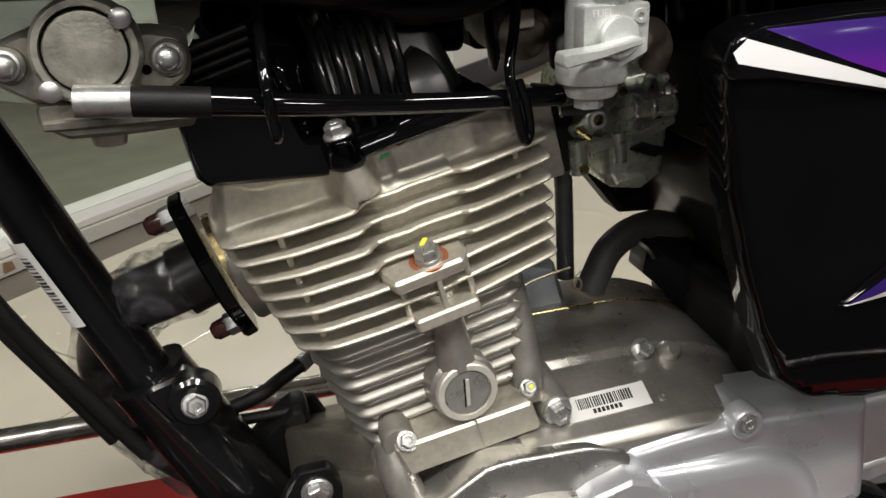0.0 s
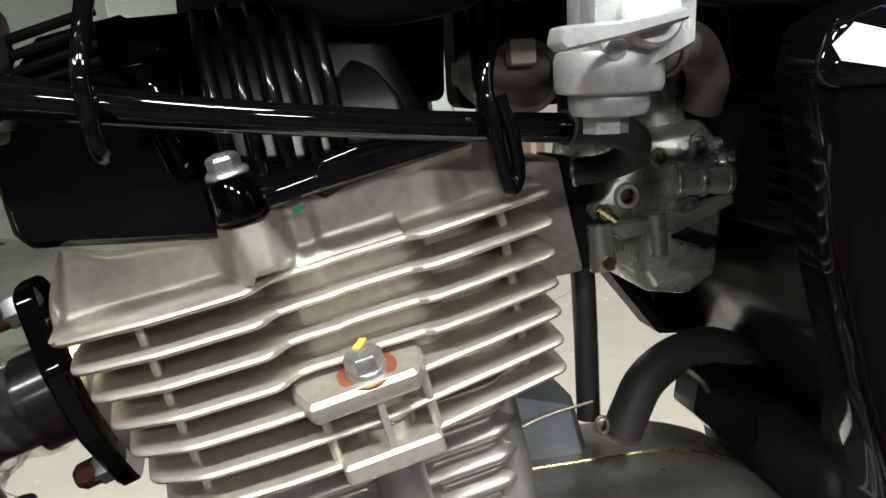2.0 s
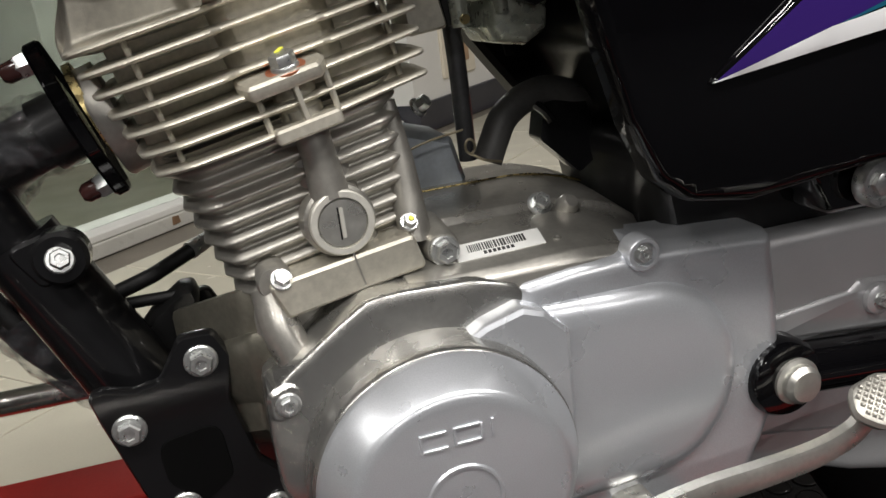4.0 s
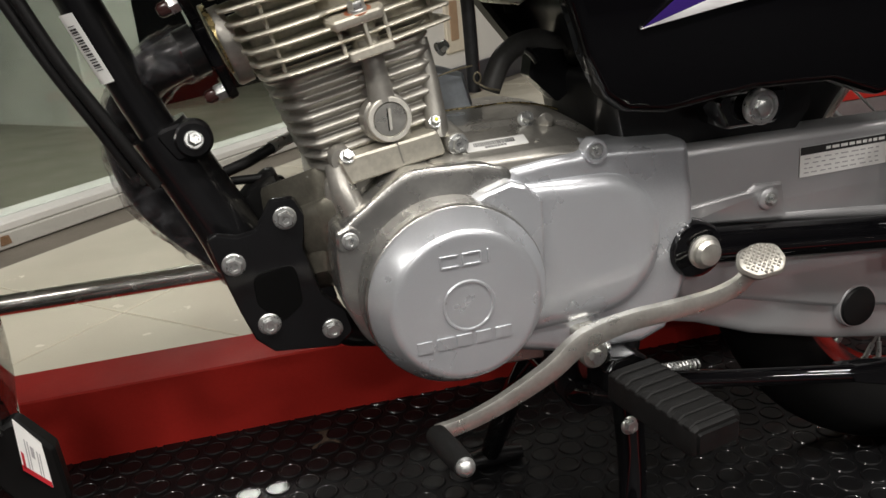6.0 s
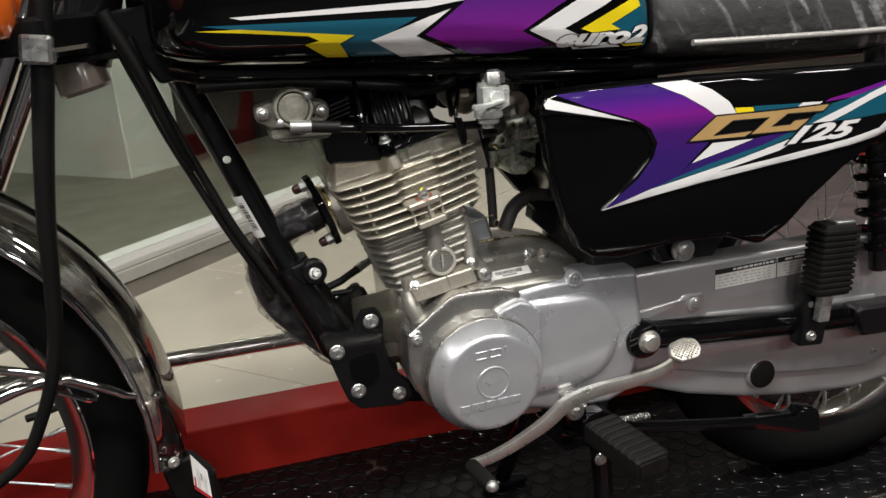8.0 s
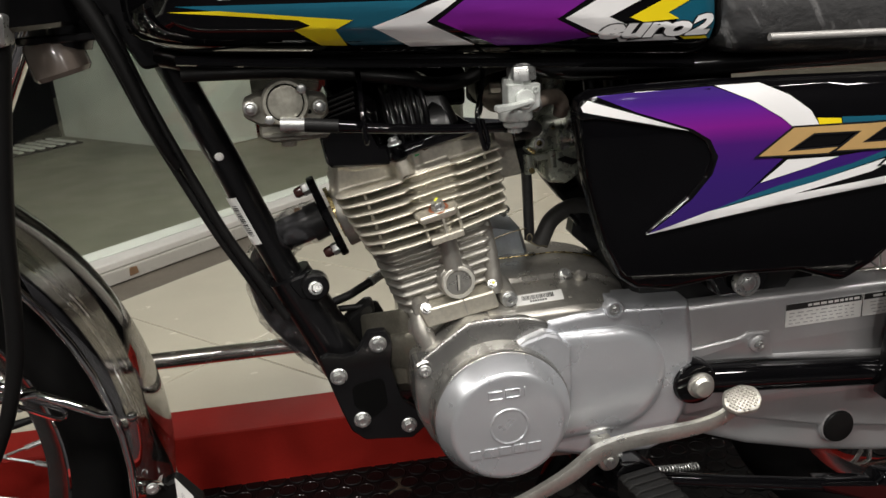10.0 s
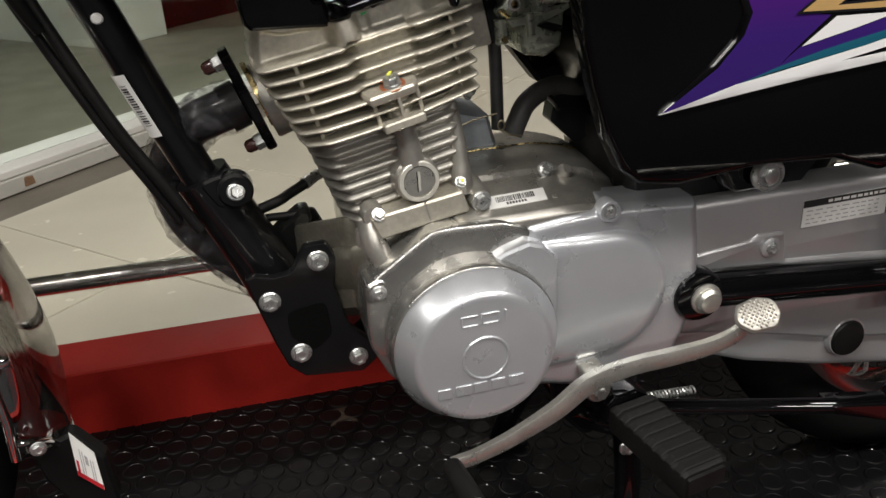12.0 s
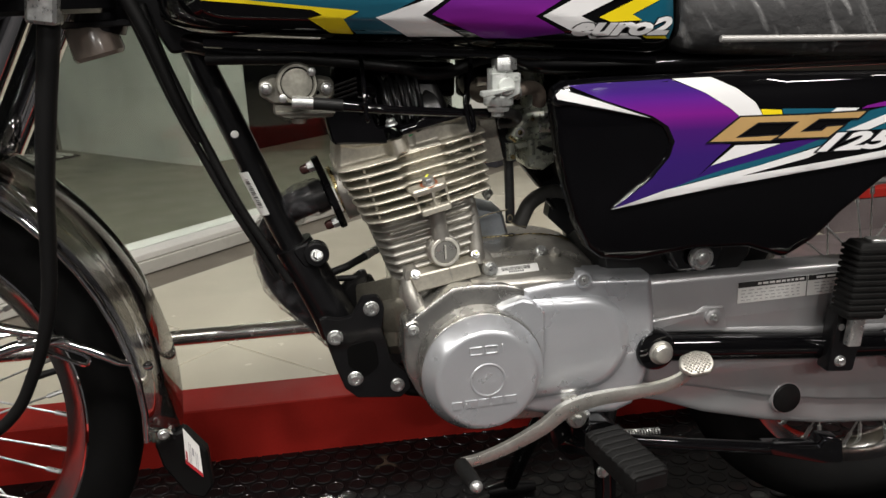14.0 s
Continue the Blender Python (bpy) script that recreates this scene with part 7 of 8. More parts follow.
film_on(ts, "decal_white", [(0.1985, 0.6168), (0.2364, 0.6166), (0.2608, 0.6047), (0.2784, 0.5905), (0.2870, 0.5754), (0.2652, 0.5759), (0.2531, 0.5864), (0.2297, 0.602)], DECAL_WHITE, SIDE, L2)
film_on(ts, "decal_yellow", [(0.2837, 0.5837), (0.3043, 0.5820), (0.3055, 0.5765), (0.2865, 0.5765)], DECAL_YELLOW, SIDE, L2)
film_on(ts, "decal_teal", [(0.3054, 0.5830), (0.3600, 0.5805), (0.3525, 0.5745), (0.3066, 0.5765)], DECAL_TEAL, SIDE, L1)
film_on(ts, "decal_white", [(0.3526, 0.5769), (0.3593, 0.5812), (0.3818, 0.5800), (0.3763, 0.5763)], DECAL_WHITE, SIDE, L2)
film_on(ts, "decal_purple", [(0.3840, 0.5790), (0.3900, 0.5820), (0.4700, 0.5960), (0.4700, 0.5925), (0.4150, 0.5810)], PURPLE, SIDE, L1)
film_on(ts, "decal_teal", [(0.3560, 0.5560), (0.3885, 0.5760), (0.4150, 0.5810), (0.4700, 0.5925), (0.4700, 0.5840), (0.3719, 0.5560)], DECAL_TEAL, SIDE, L1)
film_on(ts, "decal_white", [(0.3700, 0.5580), (0.4370, 0.5830), (0.4720, 0.5930), (0.4720, 0.5860), (0.4373, 0.5755), (0.3930, 0.5580)], DECAL_WHITE, SIDE, L2)
film_on(ts, "decal_teal", [(0.3950, 0.5575), (0.4373, 0.5750), (0.4720, 0.5850), (0.4740, 0.5600), (0.4330, 0.5580)], DECAL_TEAL, SIDE, L1)
film_on(ts, "decal_white", [(0.2370, 0.5300), (0.2599, 0.5490), (0.3050, 0.5485), (0.2773, 0.5404)], DECAL_WHITE, SIDE, L2)
film_on(ts, "decal_purple", [(0.2217, 0.5170), (0.2365, 0.5300), (0.2773, 0.5404), (0.3050, 0.5485), (0.3528, 0.5534), (0.3169, 0.5411), (0.2553, 0.5267)], PURPLE, SIDE, L1)
film_on(ts, "decal_teal", [(0.1900, 0.5060), (0.2217, 0.5170), (0.2553, 0.5267), (0.3169, 0.5411), (0.3528, 0.5534), (0.3589, 0.5485), (0.2837, 0.5269), (0.219, 0.5137)], DECAL_TEAL, SIDE, L1)
film_on(ts, "decal_white", [(0.1362, 0.4895), (0.1926, 0.5075), (0.2049, 0.5098), (0.2837, 0.5269), (0.3507, 0.5450), (0.3592, 0.5445), (0.3346, 0.5327), (0.2672, 0.5174), (0.2530, 0.5159), (0.2842, 0.5194), (0.3351, 0.5258), (0.4131, 0.5365), (0.4520, 0.5440), (0.4700, 0.5590), (0.4740, 0.5590), (0.4640, 0.5380), (0.4446, 0.5330), (0.4138, 0.5290), (0.3357, 0.5188), (0.2534, 0.5083), (0.2052, 0.5011)], DECAL_WHITE, SIDE, L2)
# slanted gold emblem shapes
for grow, mat, lift in ((0.0016, DECAL_BLACK, 0.0015), (0.0, GOLD, 0.0020)):
    for pts in ([(0.2343, 0.5540), (0.2635, 0.5768), (0.3296, 0.5758), (0.3230, 0.5698), (0.2811, 0.5708), (0.2590, 0.5565), (0.3030, 0.5570), (0.2945, 0.5524)],
                [(0.3018, 0.5540), (0.3300, 0.5758), (0.3880, 0.5764), (0.3813, 0.5704), (0.3417, 0.5715), (0.3235, 0.5592), (0.3450, 0.5592), (0.3500, 0.5630), (0.3661, 0.5634), (0.3523, 0.5530)]):
        film_on(ts, "emblem_shape", inset(pts, -grow) if grow else pts, mat, SIDE, lift)
laid_words(ts, "number_outline", "125", 0.0235, 0.3350, 0.5392, 0.5, DECAL_BLACK, SIDE, 0.0016, 0.5, 2.15, 0.0020)
laid_words(ts, "number", "125", 0.0235, 0.3350, 0.5392, 0.5, DECAL_WHITE, SIDE, 0.0021, 0.5, 2.15, 0.0010)
screw = part("side_cover_screw", lathe(bmesh.new(), [(0.0135, 0), (0.0135, 0.006), (0.0120, 0.008), (0.0095, 0.008), (0.009, 0.006), (0, 0.006)], (0.2505, -0.1210, 0.4205), (0, -1, 0), 32), STEEL, bike, "large round steel side cover screw")
part("hexagon", lathe(bmesh.new(), [(0.0065, 0), (0.0065, 0.003), (0.005, 0.0038), (0, 0.0038)], (0.2505, -0.1270, 0.4205), (0, -1, 0), 6), STEEL, screw)
part("screw_tab", slab(bmesh.new(), rounded([(0.215, 0.432), (0.285, 0.432), (0.275, 0.404), (0.228, 0.404)], 0.008), [(-0.08, 0), (-0.112, 0), (-0.116, 0.003)]), BLACK_GLOSS, SIDE)


def seat_shape():
    bm = bmesh.new()
    n, m = 40, 22
    rows = []
    for i in range(n + 1):
        t = i / n
        x = 0.222 + 0.62 * t
        end = min(1.0, math.sin(math.pi * min(t / 0.05, 1) / 2) ** 0.6)
        low, top, half = 0.634 - 0.03 * min(t * 1.6, 1) + 0.03 * max(t - 0.6, 0), 0.725 + 0.04 * t * t, 0.128
        zc, hh = (low + top) / 2, (top - low) / 2
        row = []
        for k in range(m):
            a = 2 * math.pi * k / m
            ca, sa = math.cos(a), math.sin(a)
            row.append(bm.verts.new((x, math.copysign(abs(ca) ** 0.45, ca) * half * (0.9 + 0.1 * end), zc + math.copysign(abs(sa) ** 0.6, sa) * hh * (0.8 + 0.2 * end))))
        rows.append(row)
    for a, b in zip(rows, rows[1:]):
        for k in range(m):
            bm.faces.new((a[k - 1], a[k], b[k], b[k - 1]))
    bm.faces.new(rows[0])
    bm.faces.new(rows[-1][::-1])
    return bm


seat = part("seat", seat_shape(), SEAT, bike, "black vinyl seat under clear plastic film", 60)
part("seat_trim", tube(bmesh.new(), [(0.258, -0.1315, 0.6510), (0.40, -0.1325, 0.6450), (0.50, -0.1325, 0.6415), (0.62, -0.1325, 0.6395)], 0.0034, 10), TRIM_ALU, seat, "chrome seat trim strip")
bm = seat_shape()
bmesh.ops.subdivide_edges(bm, edges=bm.edges[:], cuts=2, use_grid_fill=True)
for v in bm.verts:
    q = Vector((v.co.x * 9, v.co.y * 26, v.co.z * 30))
    v.co.y += math.copysign(0.0075 + 0.006 * abs(noise.noise(q)), v.co.y)
    v.co.z += 0.005 * noise.noise(q + Vector((5, 0, 0)))
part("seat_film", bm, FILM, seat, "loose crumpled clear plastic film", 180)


# ---- chain case, swing arm, pedals, stand ----
bm = bmesh.new()
up_pts = rounded([(0.206, 0.322), (0.206, 0.3870), (0.28, 0.3865), (0.43, 0.3830), (0.575, 0.3780), (0.655, 0.355), (0.68, 0.30), (0.60, 0.268), (0.436, 0.288), (0.30, 0.3095)], [0.003, 0.004, 0, 0, 0.03, 0.04, 0.03, 0, 0, 0], 5)
slab(bm, up_pts, [(-0.050, 0), (-0.0775, 0.0), (-0.0815, 0.001), (-0.0840, 0.0035), (-0.0850, 0.008)])
chain_case = part("chain_case", bm, SILVER_DULL, bike, "silver painted full chain case with a maintenance label")
bm = bmesh.new()
lo_pts = rounded([(0.200, 0.297), (0.198, 0.262), (0.175, 0.240), (0.20, 0.230), (0.237, 0.2205), (0.293, 0.1980), (0.377, 0.1750), (0.460, 0.1590), (0.560, 0.1480), (0.625, 0.155), (0.675, 0.20), (0.66, 0.262), (0.434, 0.280), (0.30, 0.30)], [0, 0.006, 0.008, 0.01, 0, 0, 0, 0, 0.03, 0.04, 0.03, 0, 0, 0], 5)
slab(bm, lo_pts, [(-0.045, 0), (-0.058, 0), (-0.0625, 0.0015), (-0.0640, 0.003), (-0.0655, 0.008), (-0.0662, 0.012)])
part("lower_half", bm, SILVER_DULL, chain_case)
band = rounded([(0.215, 0.252), (0.277, 0.2400), (0.369, 0.2145), (0.457, 0.1980), (0.566, 0.1840), (0.635, 0.205), (0.645, 0.255), (0.60, 0.258), (0.434, 0.276), (0.215, 0.292)], [0.004, 0, 0, 0, 0.02, 0.02, 0.01, 0, 0, 0.004], 4)
part("raised_band", slab(bmesh.new(), band, [(-0.064, -0.003), (-0.0695, -0.001), (-0.0722, 0.001), (-0.0735, 0.004)]), SILVER_DULL, chain_case)
part("inner_panel", slab(bmesh.new(), rounded([(0.205, 0.36), (0.64, 0.35), (0.64, 0.20), (0.205, 0.25)], 0.01), [(-0.030, 0), (-0.052, 0)]), SILVER_DULL, chain_case)
part("raised_rib", slab(bmesh.new(), rounded([(0.210, 0.338), (0.268, 0.3430), (0.275, 0.348), (0.302, 0.346), (0.306, 0.318), (0.383, 0.3105), (0.442, 0.3035), (0.56, 0.296), (0.56, 0.288), (0.436, 0.2950), (0.305, 0.3120), (0.298, 0.3145), (0.212, 0.3230)], 0.003), [(-0.080, -0.001), (-0.0855, 0.0), (-0.0872, 0.0022)]), SILVER_DULL, chain_case)
part("bolt_boss", lathe(bmesh.new(), [(0.0105, 0), (0.0095, 0.006), (0.007, 0.0075), (0, 0.0075)], (0.2875, -0.0845, 0.3345), (0, -1, 0), 24), SILVER_DULL, chain_case)
bolt((0.2875, -0.0915, 0.3345), (0, -1, 0), 0.0052, 0.005, parent=chain_case)
plug = part("rubber_plug", slab(bmesh.new(), oval(0.3995, 0.2085, 0.0185, 0.0195, 36), [(-0.060, 0), (-0.0745, 0.0), (-0.0765, 0.0012), (-0.0772, 0.004)]), RUBBER, chain_case, "black rubber inspection plug")
part("plug_seat", slab(bmesh.new(), oval(0.3995, 0.2090, 0.0208, 0.0218, 36), [(-0.060, 0), (-0.0725, 0.0), (-0.0738, 0.001)]), SILVER_DULL, chain_case)
bolt((0.575, -0.072, 0.2050), (0, -1, 0), 0.0048, 0.005, parent=chain_case)


def maintenance_label():
    o = Vector((0.3185, -0.0857, 0.3465))
    eu, ev = Vector((0.138, 0.0, 0.0005)), Vector((0.0, 0.0, 0.0255))
    fr = lambda a, b, c: o + eu * a + ev * b + Vector((0, -c, 0))
    lab = part("maintenance_label", slab(bmesh.new(), [(0, 0), (1, 0), (1, 1), (0, 1)], [(0.0, 0), (0.0008, 0)], fr), WHITE_LABEL, chain_case, "white instruction label with black headings")
    for u0, u1 in ((0.0, 0.625), (0.645, 1.0)):
        part("heading", slab(bmesh.new(), [(u0, 0.74), (u1, 0.74), (u1, 1), (u0, 1)], [(0.0008, 0), (0.0010, 0)], fr), INK, lab)
    part("divider", slab(bmesh.new(), [(0.63, 0), (0.637, 0), (0.637, 1), (0.63, 1)], [(0.0008, 0), (0.0011, 0)], fr), INK, lab)
    rn = random.Random(5)
    hb = bmesh.new()
    for row in range(4):
        v = 0.58 - row * 0.155
        u = 0.03
        while u < 0.97:
            wdt = rn.uniform(0.02, 0.055)
            if not (0.595 < u + wdt and u < 0.66):
                part("text_bar", slab(bmesh.new(), [(u, v), (u + wdt, v), (u + wdt, v + 0.036), (u, v + 0.036)], [(0.0008, 0), (0.0010, 0)], fr), PRINT_GREY, lab)
            u += wdt + rn.uniform(0.012, 0.03)
    u = 0.18
    while u < 0.58:
        wdt = rn.uniform(0.02, 0.05)
        slab(hb, [(u, 0.82), (u + wdt, 0.82), (u + wdt, 0.92), (u, 0.92)], [(0.0010, 0), (0.0012, 0)], fr)
        u += wdt + 0.012
    slab(hb, [(0.72, 0.82), (0.80, 0.82), (0.80, 0.91), (0.72, 0.91)], [(0.0010, 0), (0.0012, 0)], fr)
    slab(hb, [(0.82, 0.82), (0.92, 0.82), (0.92, 0.91), (0.82, 0.91)], [(0.0010, 0), (0.0012, 0)], fr)
    part("heading_bars", hb, WHITE_LABEL, lab)


maintenance_label()
swing_arm = part("swing_arm", tube(bmesh.new(), [(0.205, -0.092, 0.3070), (0.30, -0.092, 0.2970), (0.44, -0.092, 0.2815), (0.60, -0.090, 0.2680)], 0.0156, 20, 1), BLACK_GLOSS, bike, "glossy black swing arm tube")
part("pivot_boss", lathe(bmesh.new(), [(0.0235, 0), (0.0235, 0.034), (0.0215, 0.037), (0.0155, 0.038), (0, 0.038)], (0.2125, -0.068, 0.3065), (0, -1, 0), 36), BLACK_GLOSS, swing_arm)
part("pivot_nut", lathe(bmesh.new(), [(0.0140, 0), (0.0140, 0.003), (0.0115, 0.004), (0.0115, 0.008), (0.009, 0.011), (0, 0.012)], (0.2160, -0.1050, 0.3060), (0, -1, 0), 24), LEVER, swing_arm, "domed steel pivot nut")
part("axle_block", slab(bmesh.new(), rounded([(0.505, 0.294), (0.63, 0.286), (0.63, 0.244), (0.52, 0.252)], 0.010), [(-0.078, 0), (-0.108, 0), (-0.112, 0.004)]), BLACK_PAINT, swing_arm)
bolt((0.578, -0.111, 0.270), (0, -1, 0), 0.011, 0.010, parent=swing_arm)
peg_bracket = part("peg_bracket", slab(bmesh.new(), rounded([(0.418, 0.261), (0.454, 0.257), (0.461, 0.298), (0.468, 0.333), (0.426, 0.340), (0.422, 0.298)], 0.006), [(-0.100, 0), (-0.116, 0), (-0.119, 0.002)]), BLACK_PAINT, bike, "black folding passenger peg bracket")
bolt((0.4345, -0.119, 0.2735), (0, -1, 0), 0.0062, 0.006, parent=peg_bracket)
part("pivot_hole", lathe(bmesh.new(), [(0.0040, 0), (0.0040, 0.002), (0, 0.002)], (0.4325, -0.1185, 0.3165), (0, -1, 0), 14), STEEL, peg_bracket)


def passenger_peg():
    o, ax = Vector((0.4430, -0.128, 0.3150)), Vector((0.075, -0.03, 1)).normalized()
    side_v = Vector((1, 0, -0.075)).normalized()
    fr = lambda a, b, c: o + side_v * a + Vector((0, -1, 0)) * b + ax * c
    core = part("passenger_peg", slab(bmesh.new(), rounded([(-0.008, -0.006), (0.008, -0.006), (0.008, 0.006), (-0.008, 0.006)], 0.002), [(-0.018, 0), (0.020, 0)], fr), STEEL, bike, "folded passenger peg with ribbed black rubber")
    b = bmesh.new()
    slab(b, rounded([(-0.0240, -0.016), (0.0240, -0.016), (0.0240, 0.016), (-0.0240, 0.016)], 0.006), [(0.018, 0.003), (0.020, 0.0), (0.104, 0.001), (0.108, 0.004)], fr)
    part("peg_rubber", b, RUBBER_PEG, core, "ribbed black peg rubber")
    for k in range(11):
        c = 0.026 + k * 0.0074
        part("rib", slab(bmesh.new(), rounded([(-0.0258, -0.0175), (0.0258, -0.0175), (0.0258, 0.0180), (-0.0258, 0.0180)], 0.005), [(c - 0.0026, 0.002), (c - 0.0016, 0), (c + 0.0016, 0), (c + 0.0026, 0.002)], fr), RUBBER_PEG, core)
    part("end_plate", slab(bmesh.new(), rounded([(-0.006, -0.008), (0.022, -0.008), (0.022, 0.010), (-0.006, 0.010)], 0.003), [(0.107, 0), (0.110, 0.0), (0.111, 0.001)], fr), STEEL, core)


passenger_peg()
shock = part("shock_absorber", tube(bmesh.new(), [(0.545, -0.105, 0.34), (0.515, -0.105, 0.62)], 0.012, 16, 1), BLACK_SATIN, bike, "black rear shock absorber with coil spring")
part("spring", tube(bmesh.new(), [(0.545 - 0.03 * t + 0.024 * math.cos(t * 66), -0.105 + 0.024 * math.sin(t * 66), 0.36 + 0.24 * t) for t in (k / 150 for k in range(151))], 0.0045, 8, 1), BLACK_GLOSS, shock)

# gear lever
flat = [(-0.42, -1), (0.42, -1), (0.5, -0.8), (0.5, 0.8), (0.42, 1), (-0.42, 1), (-0.5, 0.8), (-0.5, -0.8)]
gear_lever = part("gear_lever", tube(bmesh.new(), [(-0.027, -0.146, 0.2235), (-0.004, -0.144, 0.2255), (0.026, -0.142, 0.2335), (0.064, -0.140, 0.2495), (0.094, -0.138, 0.2675), (0.130, -0.138, 0.2755), (0.165, -0.139, 0.2775), (0.200, -0.140, 0.2805), (0.222, -0.141, 0.2870), (0.233, -0.142, 0.2960)],
                                      [0.0058, 0.0060, 0.0066, 0.0078, 0.0084, 0.0074, 0.0074, 0.0070, 0.0066, 0.0060], 8, 6, section=[(b, a) for a, b in flat], up=(0, 0, 1)), LEVER, bike, "bent satin steel heel and toe gear lever", 50)
part("clamp", lathe(bmesh.new(), [(0.0115, 0), (0.0115, 0.020), (0.0100, 0.022), (0.0055, 0.022), (0.005, 0.012), (0, 0.012)], (0.1135, -0.095, 0.2410), (0, -1, 0), 28), LEVER, gear_lever)
part("clamp_ear", slab(bmesh.new(), rounded([(0.099, 0.262), (0.103, 0.244), (0.111, 0.238), (0.121, 0.240), (0.122, 0.256), (0.119, 0.264)], 0.004), [(-0.098, 0), (-0.114, 0), (-0.116, 0.001)]), LEVER, gear_lever)
part("nut", lathe(bmesh.new(), [(0.0062, 0), (0.0062, 0.006), (0.005, 0.007), (0, 0.007)], (0.1135, -0.116, 0.2410), (0, -1, 0), 6), STEEL, gear_lever)
bolt((0.1255, -0.108, 0.2420), (0.6, -0.5, 0.4), 0.0045, 0.005, parent=gear_lever)
part("shaft", tube(bmesh.new(), [(0.1135, -0.02, 0.2410), (0.1135, -0.112, 0.2410)], 0.0058, 16, 1), STEEL, gear_lever)
part("toe_rubber", tube(bmesh.new(), [(-0.0275, -0.149, 0.2235), (-0.026, -0.178, 0.2275), (-0.0240, -0.206, 0.2315)], [0.0082, 0.0088, 0.0078], 20, 3), RUBBER_PEG, gear_lever, "black rubber toe piece")
part("toe_end", lathe(bmesh.new(), [(0.0066, -0.004), (0.0068, 0.001), (0.0058, 0.004), (0.003, 0.006), (0, 0.0065)], (-0.0240, -0.206, 0.2315), (0.05, -1, 0.14), 20), STEEL, gear_lever, "bright steel end button")


def heel_pad():
    o = Vector((0.2380, -0.1480, 0.3080))
    nz = Vector((-0.12, -0.62, 0.80)).normalized()
    nu = Vector((1, 0.05, -0.05)).normalized()
    nu = (nu - nz * nu.dot(nz)).normalized()
    nv = nz.cross(nu)
    fr = lambda a, b, c: o + nu * a + nv * b + nz * c
    outline = rounded([(-0.0215, -0.004), (-0.010, -0.0150), (0.012, -0.0150), (0.0200, -0.004), (0.0185, 0.010), (0.004, 0.0150), (-0.015, 0.0115)], 0.010, 5)
    pad = part("heel_pad", slab(bmesh.new(), outline, [(-0.007, 0.006), (-0.004, 0.001), (0.0, 0), (0.0025, 0.0015), (0.0030, 0.003)], fr), CAST_FINE, gear_lever, "cast pad with knurled top")
    pyr = bmesh.new()
    for i in range(-4, 5):
        for j in range(-4, 5):
            a, b = (i + j) * 0.0023, (i - j) * 0.0023
            if (a / 0.0165) ** 2 + (b / 0.0128) ** 2 < 0.85:
                q = [(a, b - 0.0021), (a + 0.0021, b), (a, b + 0.0021), (a - 0.0021, b)]
                slab(pyr, q, [(0.0028, 0), (0.0040, 0.0010)], fr)
    part("knurling", pyr, CAST_FINE, gear_lever)


heel_pad()


# rider's peg
def rider_peg():
    br = part("foot_peg", tube(bmesh.new(), [(0.115, 0.10, 0.180), (0.115, -0.06, 0.186), (0.118, -0.10, 0.200), (0.138, -0.13, 0.208)], 0.011, 16), BLACK_GLOSS, bike, "black rider foot peg with ribbed rubber block")
    o = Vector((0.1395, -0.122, 0.2185))
    d = Vector((0.19, -1, -0.045)).normalized()
    a1 = Vector((1, 0.19, 0.0)).normalized()
    a2 = d.cross(a1).normalized() * -1
    if a2.z < 0:
        a2 = -a2
    fr = lambda a, b, c: o + a1 * a + a2 * b + d * c
    prof = rounded([(-0.0225, -0.0120), (0.0225, -0.0120), (0.0225, 0.0100), (0.017, 0.0125), (-0.017, 0.0125), (-0.0225, 0.0100)], 0.003)
    part("hinge", slab(bmesh.new(), rounded([(-0.021, -0.010), (0.021, -0.010), (0.021, 0.011), (0.008, 0.018), (-0.012, 0.018), (-0.021, 0.010)], 0.004), [(-0.030, 0.003), (-0.027, 0), (-0.004, 0), (-0.001, 0.002)], fr), BLACK_GLOSS, br)
    part("peg_rubber", slab(bmesh.new(), prof, [(0.0, 0.002), (0.003, 0), (0.093, 0), (0.096, 0.002)], fr), RUBBER_PEG, br, "ribbed black rubber block")
    for k in range(8):
        c = 0.008 + k * 0.0115
        part("rib", slab(bmesh.new(), rounded([(-0.0227, 0.0080), (0.0227, 0.0080), (0.0225, 0.0110), (0.017, 0.0145), (-0.017, 0.0145), (-0.0225, 0.0110)], 0.002), [(c - 0.0040, 0.001), (c - 0.003, 0), (c + 0.003, 0), (c + 0.0040, 0.001)], fr), RUBBER_PEG, br)
    part("end_frame", slab(bmesh.new(), rounded([(-0.019, -0.0095), (0.019, -0.0095), (0.019, 0.008), (-0.019, 0.008)], 0.003), [(0.094, 0), (0.0985, 0.001)], fr), RUBBER, br)
    part("peg_plate", slab(bmesh.new(), rounded([(0.090, 0.235), (0.160, 0.225), (0.160, 0.170), (0.120, 0.160), (0.095, 0.190)], 0.01), [(-0.055, 0), (-0.070, 0), (-0.073, 0.002)]), BLACK_PAINT, br)
    bolt((0.150, -0.100, 0.160), (0.2, -1, 0.1), 0.0070, 0.007, parent=br)
    bolt((0.085, -0.072, 0.255), (0, -1, 0), 0.0055, 0.006, parent=br)


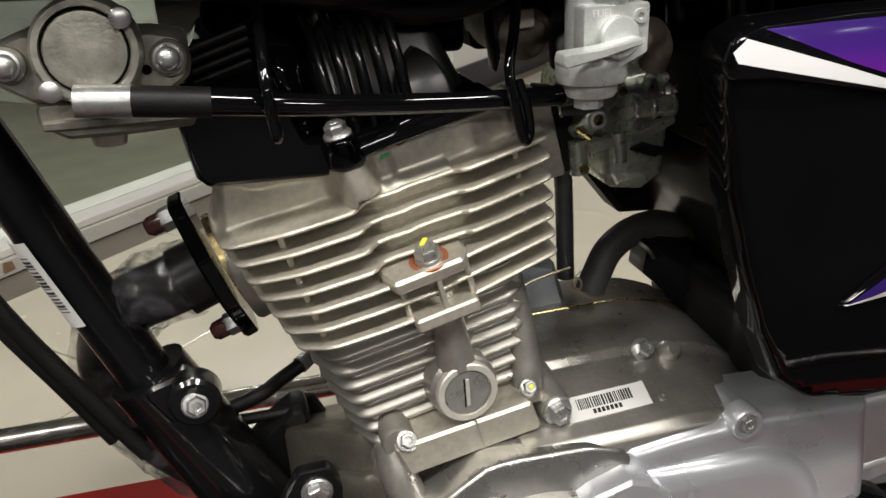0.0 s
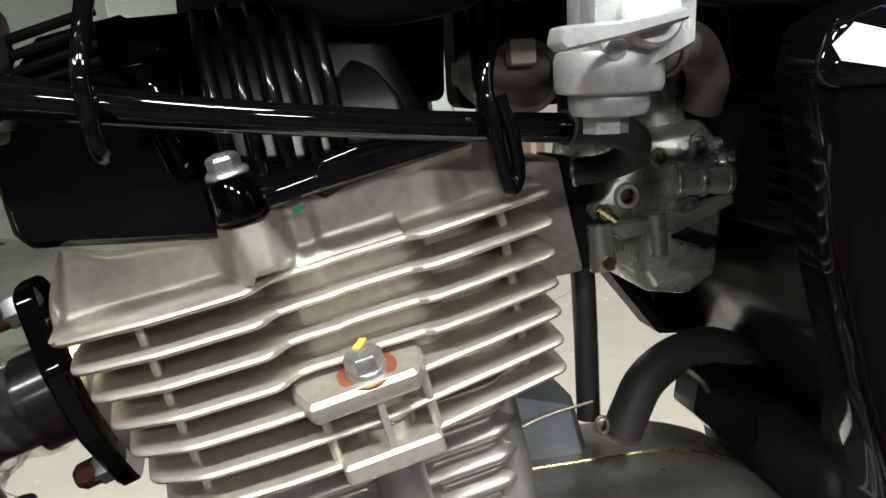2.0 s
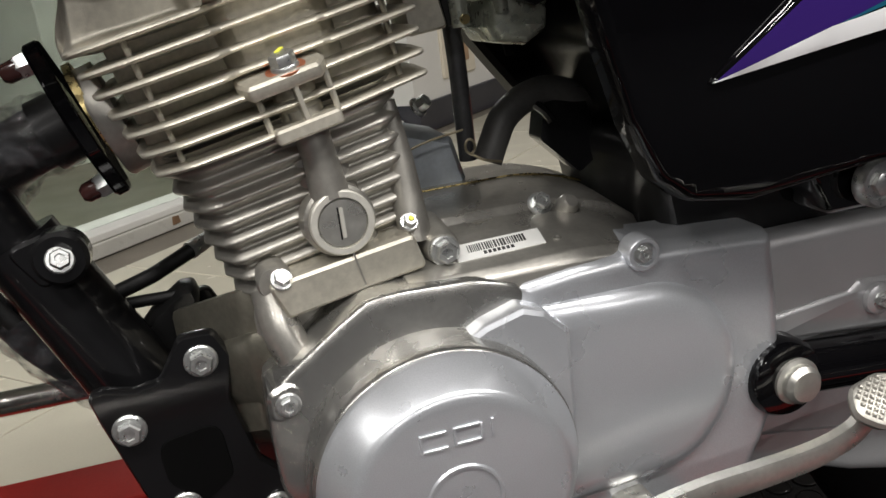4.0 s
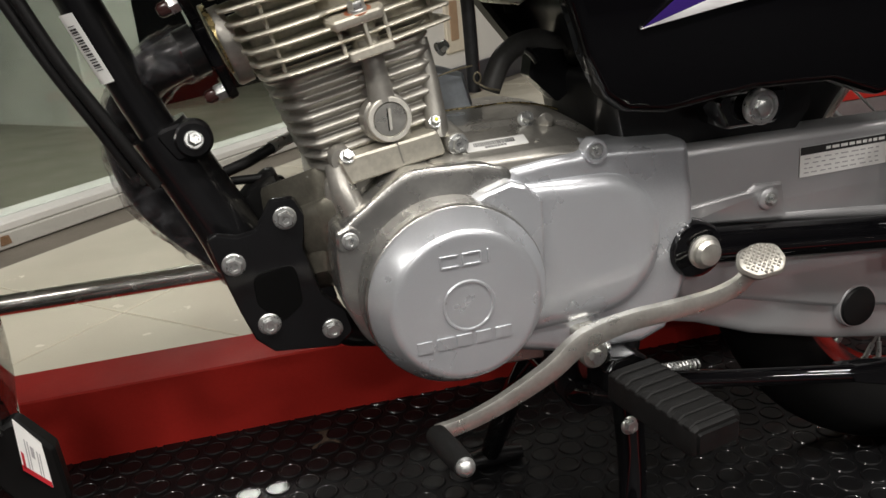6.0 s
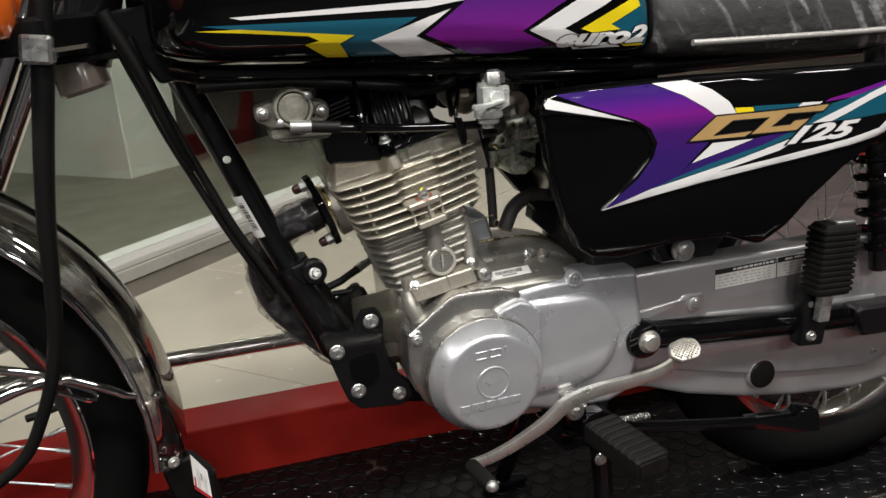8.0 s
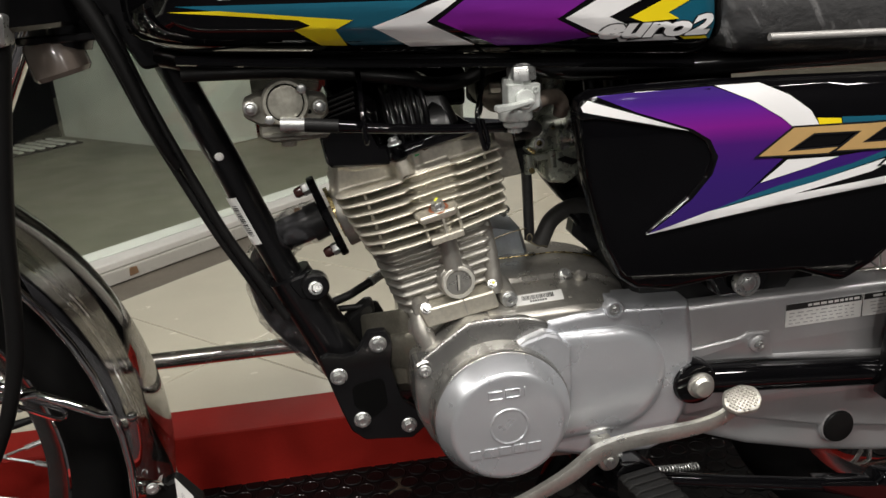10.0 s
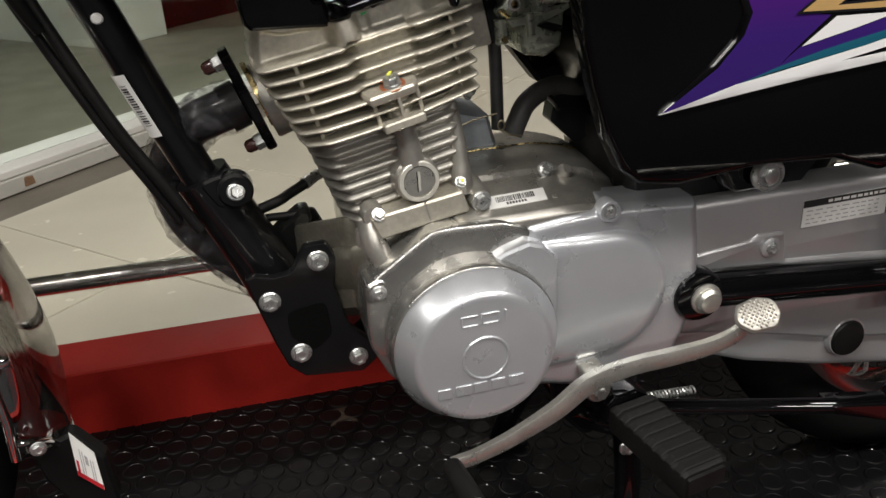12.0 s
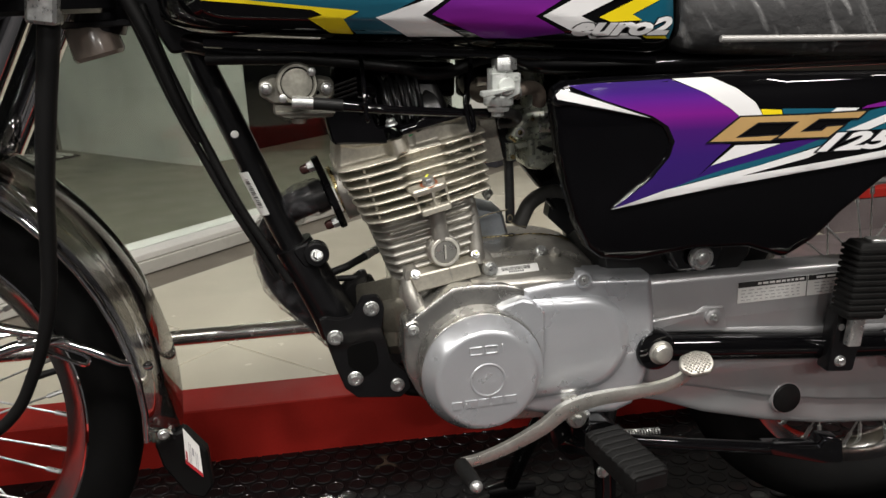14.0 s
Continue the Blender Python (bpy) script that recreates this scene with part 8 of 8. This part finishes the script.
rider_peg()
stand = part("centre_stand", tube(bmesh.new(), [(0.175, -0.085, 0.185), (0.175, 0.085, 0.185)], 0.012, 16, 1), BLACK_GLOSS, bike, "black painted centre stand, lowered")
for y, x1 in ((-0.075, 0.150), (0.075, 0.105)):
    part("stand_leg", tube(bmesh.new(), [(0.160, y, 0.190), (x1 + 0.008, y * 1.2, 0.10), (x1 - 0.012, y * 1.6, 0.018)], [0.0135, 0.0125, 0.011], 18), BLACK_GLOSS, stand)
    part("stand_foot", tube(bmesh.new(), [(x1 - 0.045, y * 1.62, 0.010), (x1 - 0.012, y * 1.62, 0.012), (x1 + 0.025, y * 1.62, 0.010)], [0.008, 0.012, 0.008], 14), BLACK_PAINT, stand)
part("stand_spring", tube(bmesh.new(), [(0.155 + 0.075 * t, -0.078 + 0.0036 * math.cos(t * 130), 0.196 - 0.006 * t + 0.0036 * math.sin(t * 130)) for t in (k / 170 for k in range(171))], 0.0010, 6, 1), STEEL, stand, "steel return spring")
side_stand = part("side_stand", tube(bmesh.new(), [(0.165, -0.085, 0.192), (0.228, -0.100, 0.186), (0.350, -0.128, 0.176)], 0.0078, 16), BLACK_GLOSS, bike, "folded black side stand")
part("side_stand_foot", slab(bmesh.new(), rounded([(0.340, 0.182), (0.392, 0.186), (0.398, 0.197), (0.416, 0.196), (0.419, 0.166), (0.396, 0.164), (0.345, 0.171)], [0.003, 0.004, 0.004, 0.005, 0.005, 0.006, 0.003], 3), [(0.016, 0.002), (0.013, 0), (-0.006, 0), (-0.009, 0.002)], lambda u, v, d: Vector((u, d - 0.128 - 0.40 * (u - 0.348), v))), BLACK_GLOSS, side_stand)
part("engine_underside", slab(bmesh.new(), rounded([(-0.03, 0.262), (0.18, 0.250), (0.18, 0.225), (0.02, 0.232)], 0.010), [(0.08, 0), (0.00, 0), (-0.006, 0.004)]), CASE, crankcase)


# ---- floor tiles, laid square to the glazed front ----
def floor_tiles():
    size, gap = 0.50, 0.004
    bm = bmesh.new()
    slab(bm, [(-size / 2 + gap / 2, -size / 2 + gap / 2), (size / 2 - gap / 2, -size / 2 + gap / 2), (size / 2 - gap / 2, size / 2 - gap / 2), (-size / 2 + gap / 2, size / 2 - gap / 2)],
         [(-0.004, 0), (-0.0012, 0), (0.0, 0.0012)], plan)
    me = mesh_of(bm, "tile", 30)
    me.materials.append(TILE)
    for i in range(-7, 10):
        for j in range(-9, 1):
            p = WALL_FOOT + wd * (i * size + TILE_SHIFT_U) + wn * (j * size + TILE_SHIFT_W)
            if abs(p.x) > 5.6 or abs(p.y) > 5.6 or p.y < 0.40 or (p - WALL_FOOT).dot(wn) > -0.24:
                continue
            t = new("tile", me)
            t.parent = floor
            t.matrix_basis = pose(p.x, p.y, FLOOR_Z, 0, 0, WALL_TURN)


TILE_SHIFT_U, TILE_SHIFT_W = 0.104, -0.383
floor_tiles()
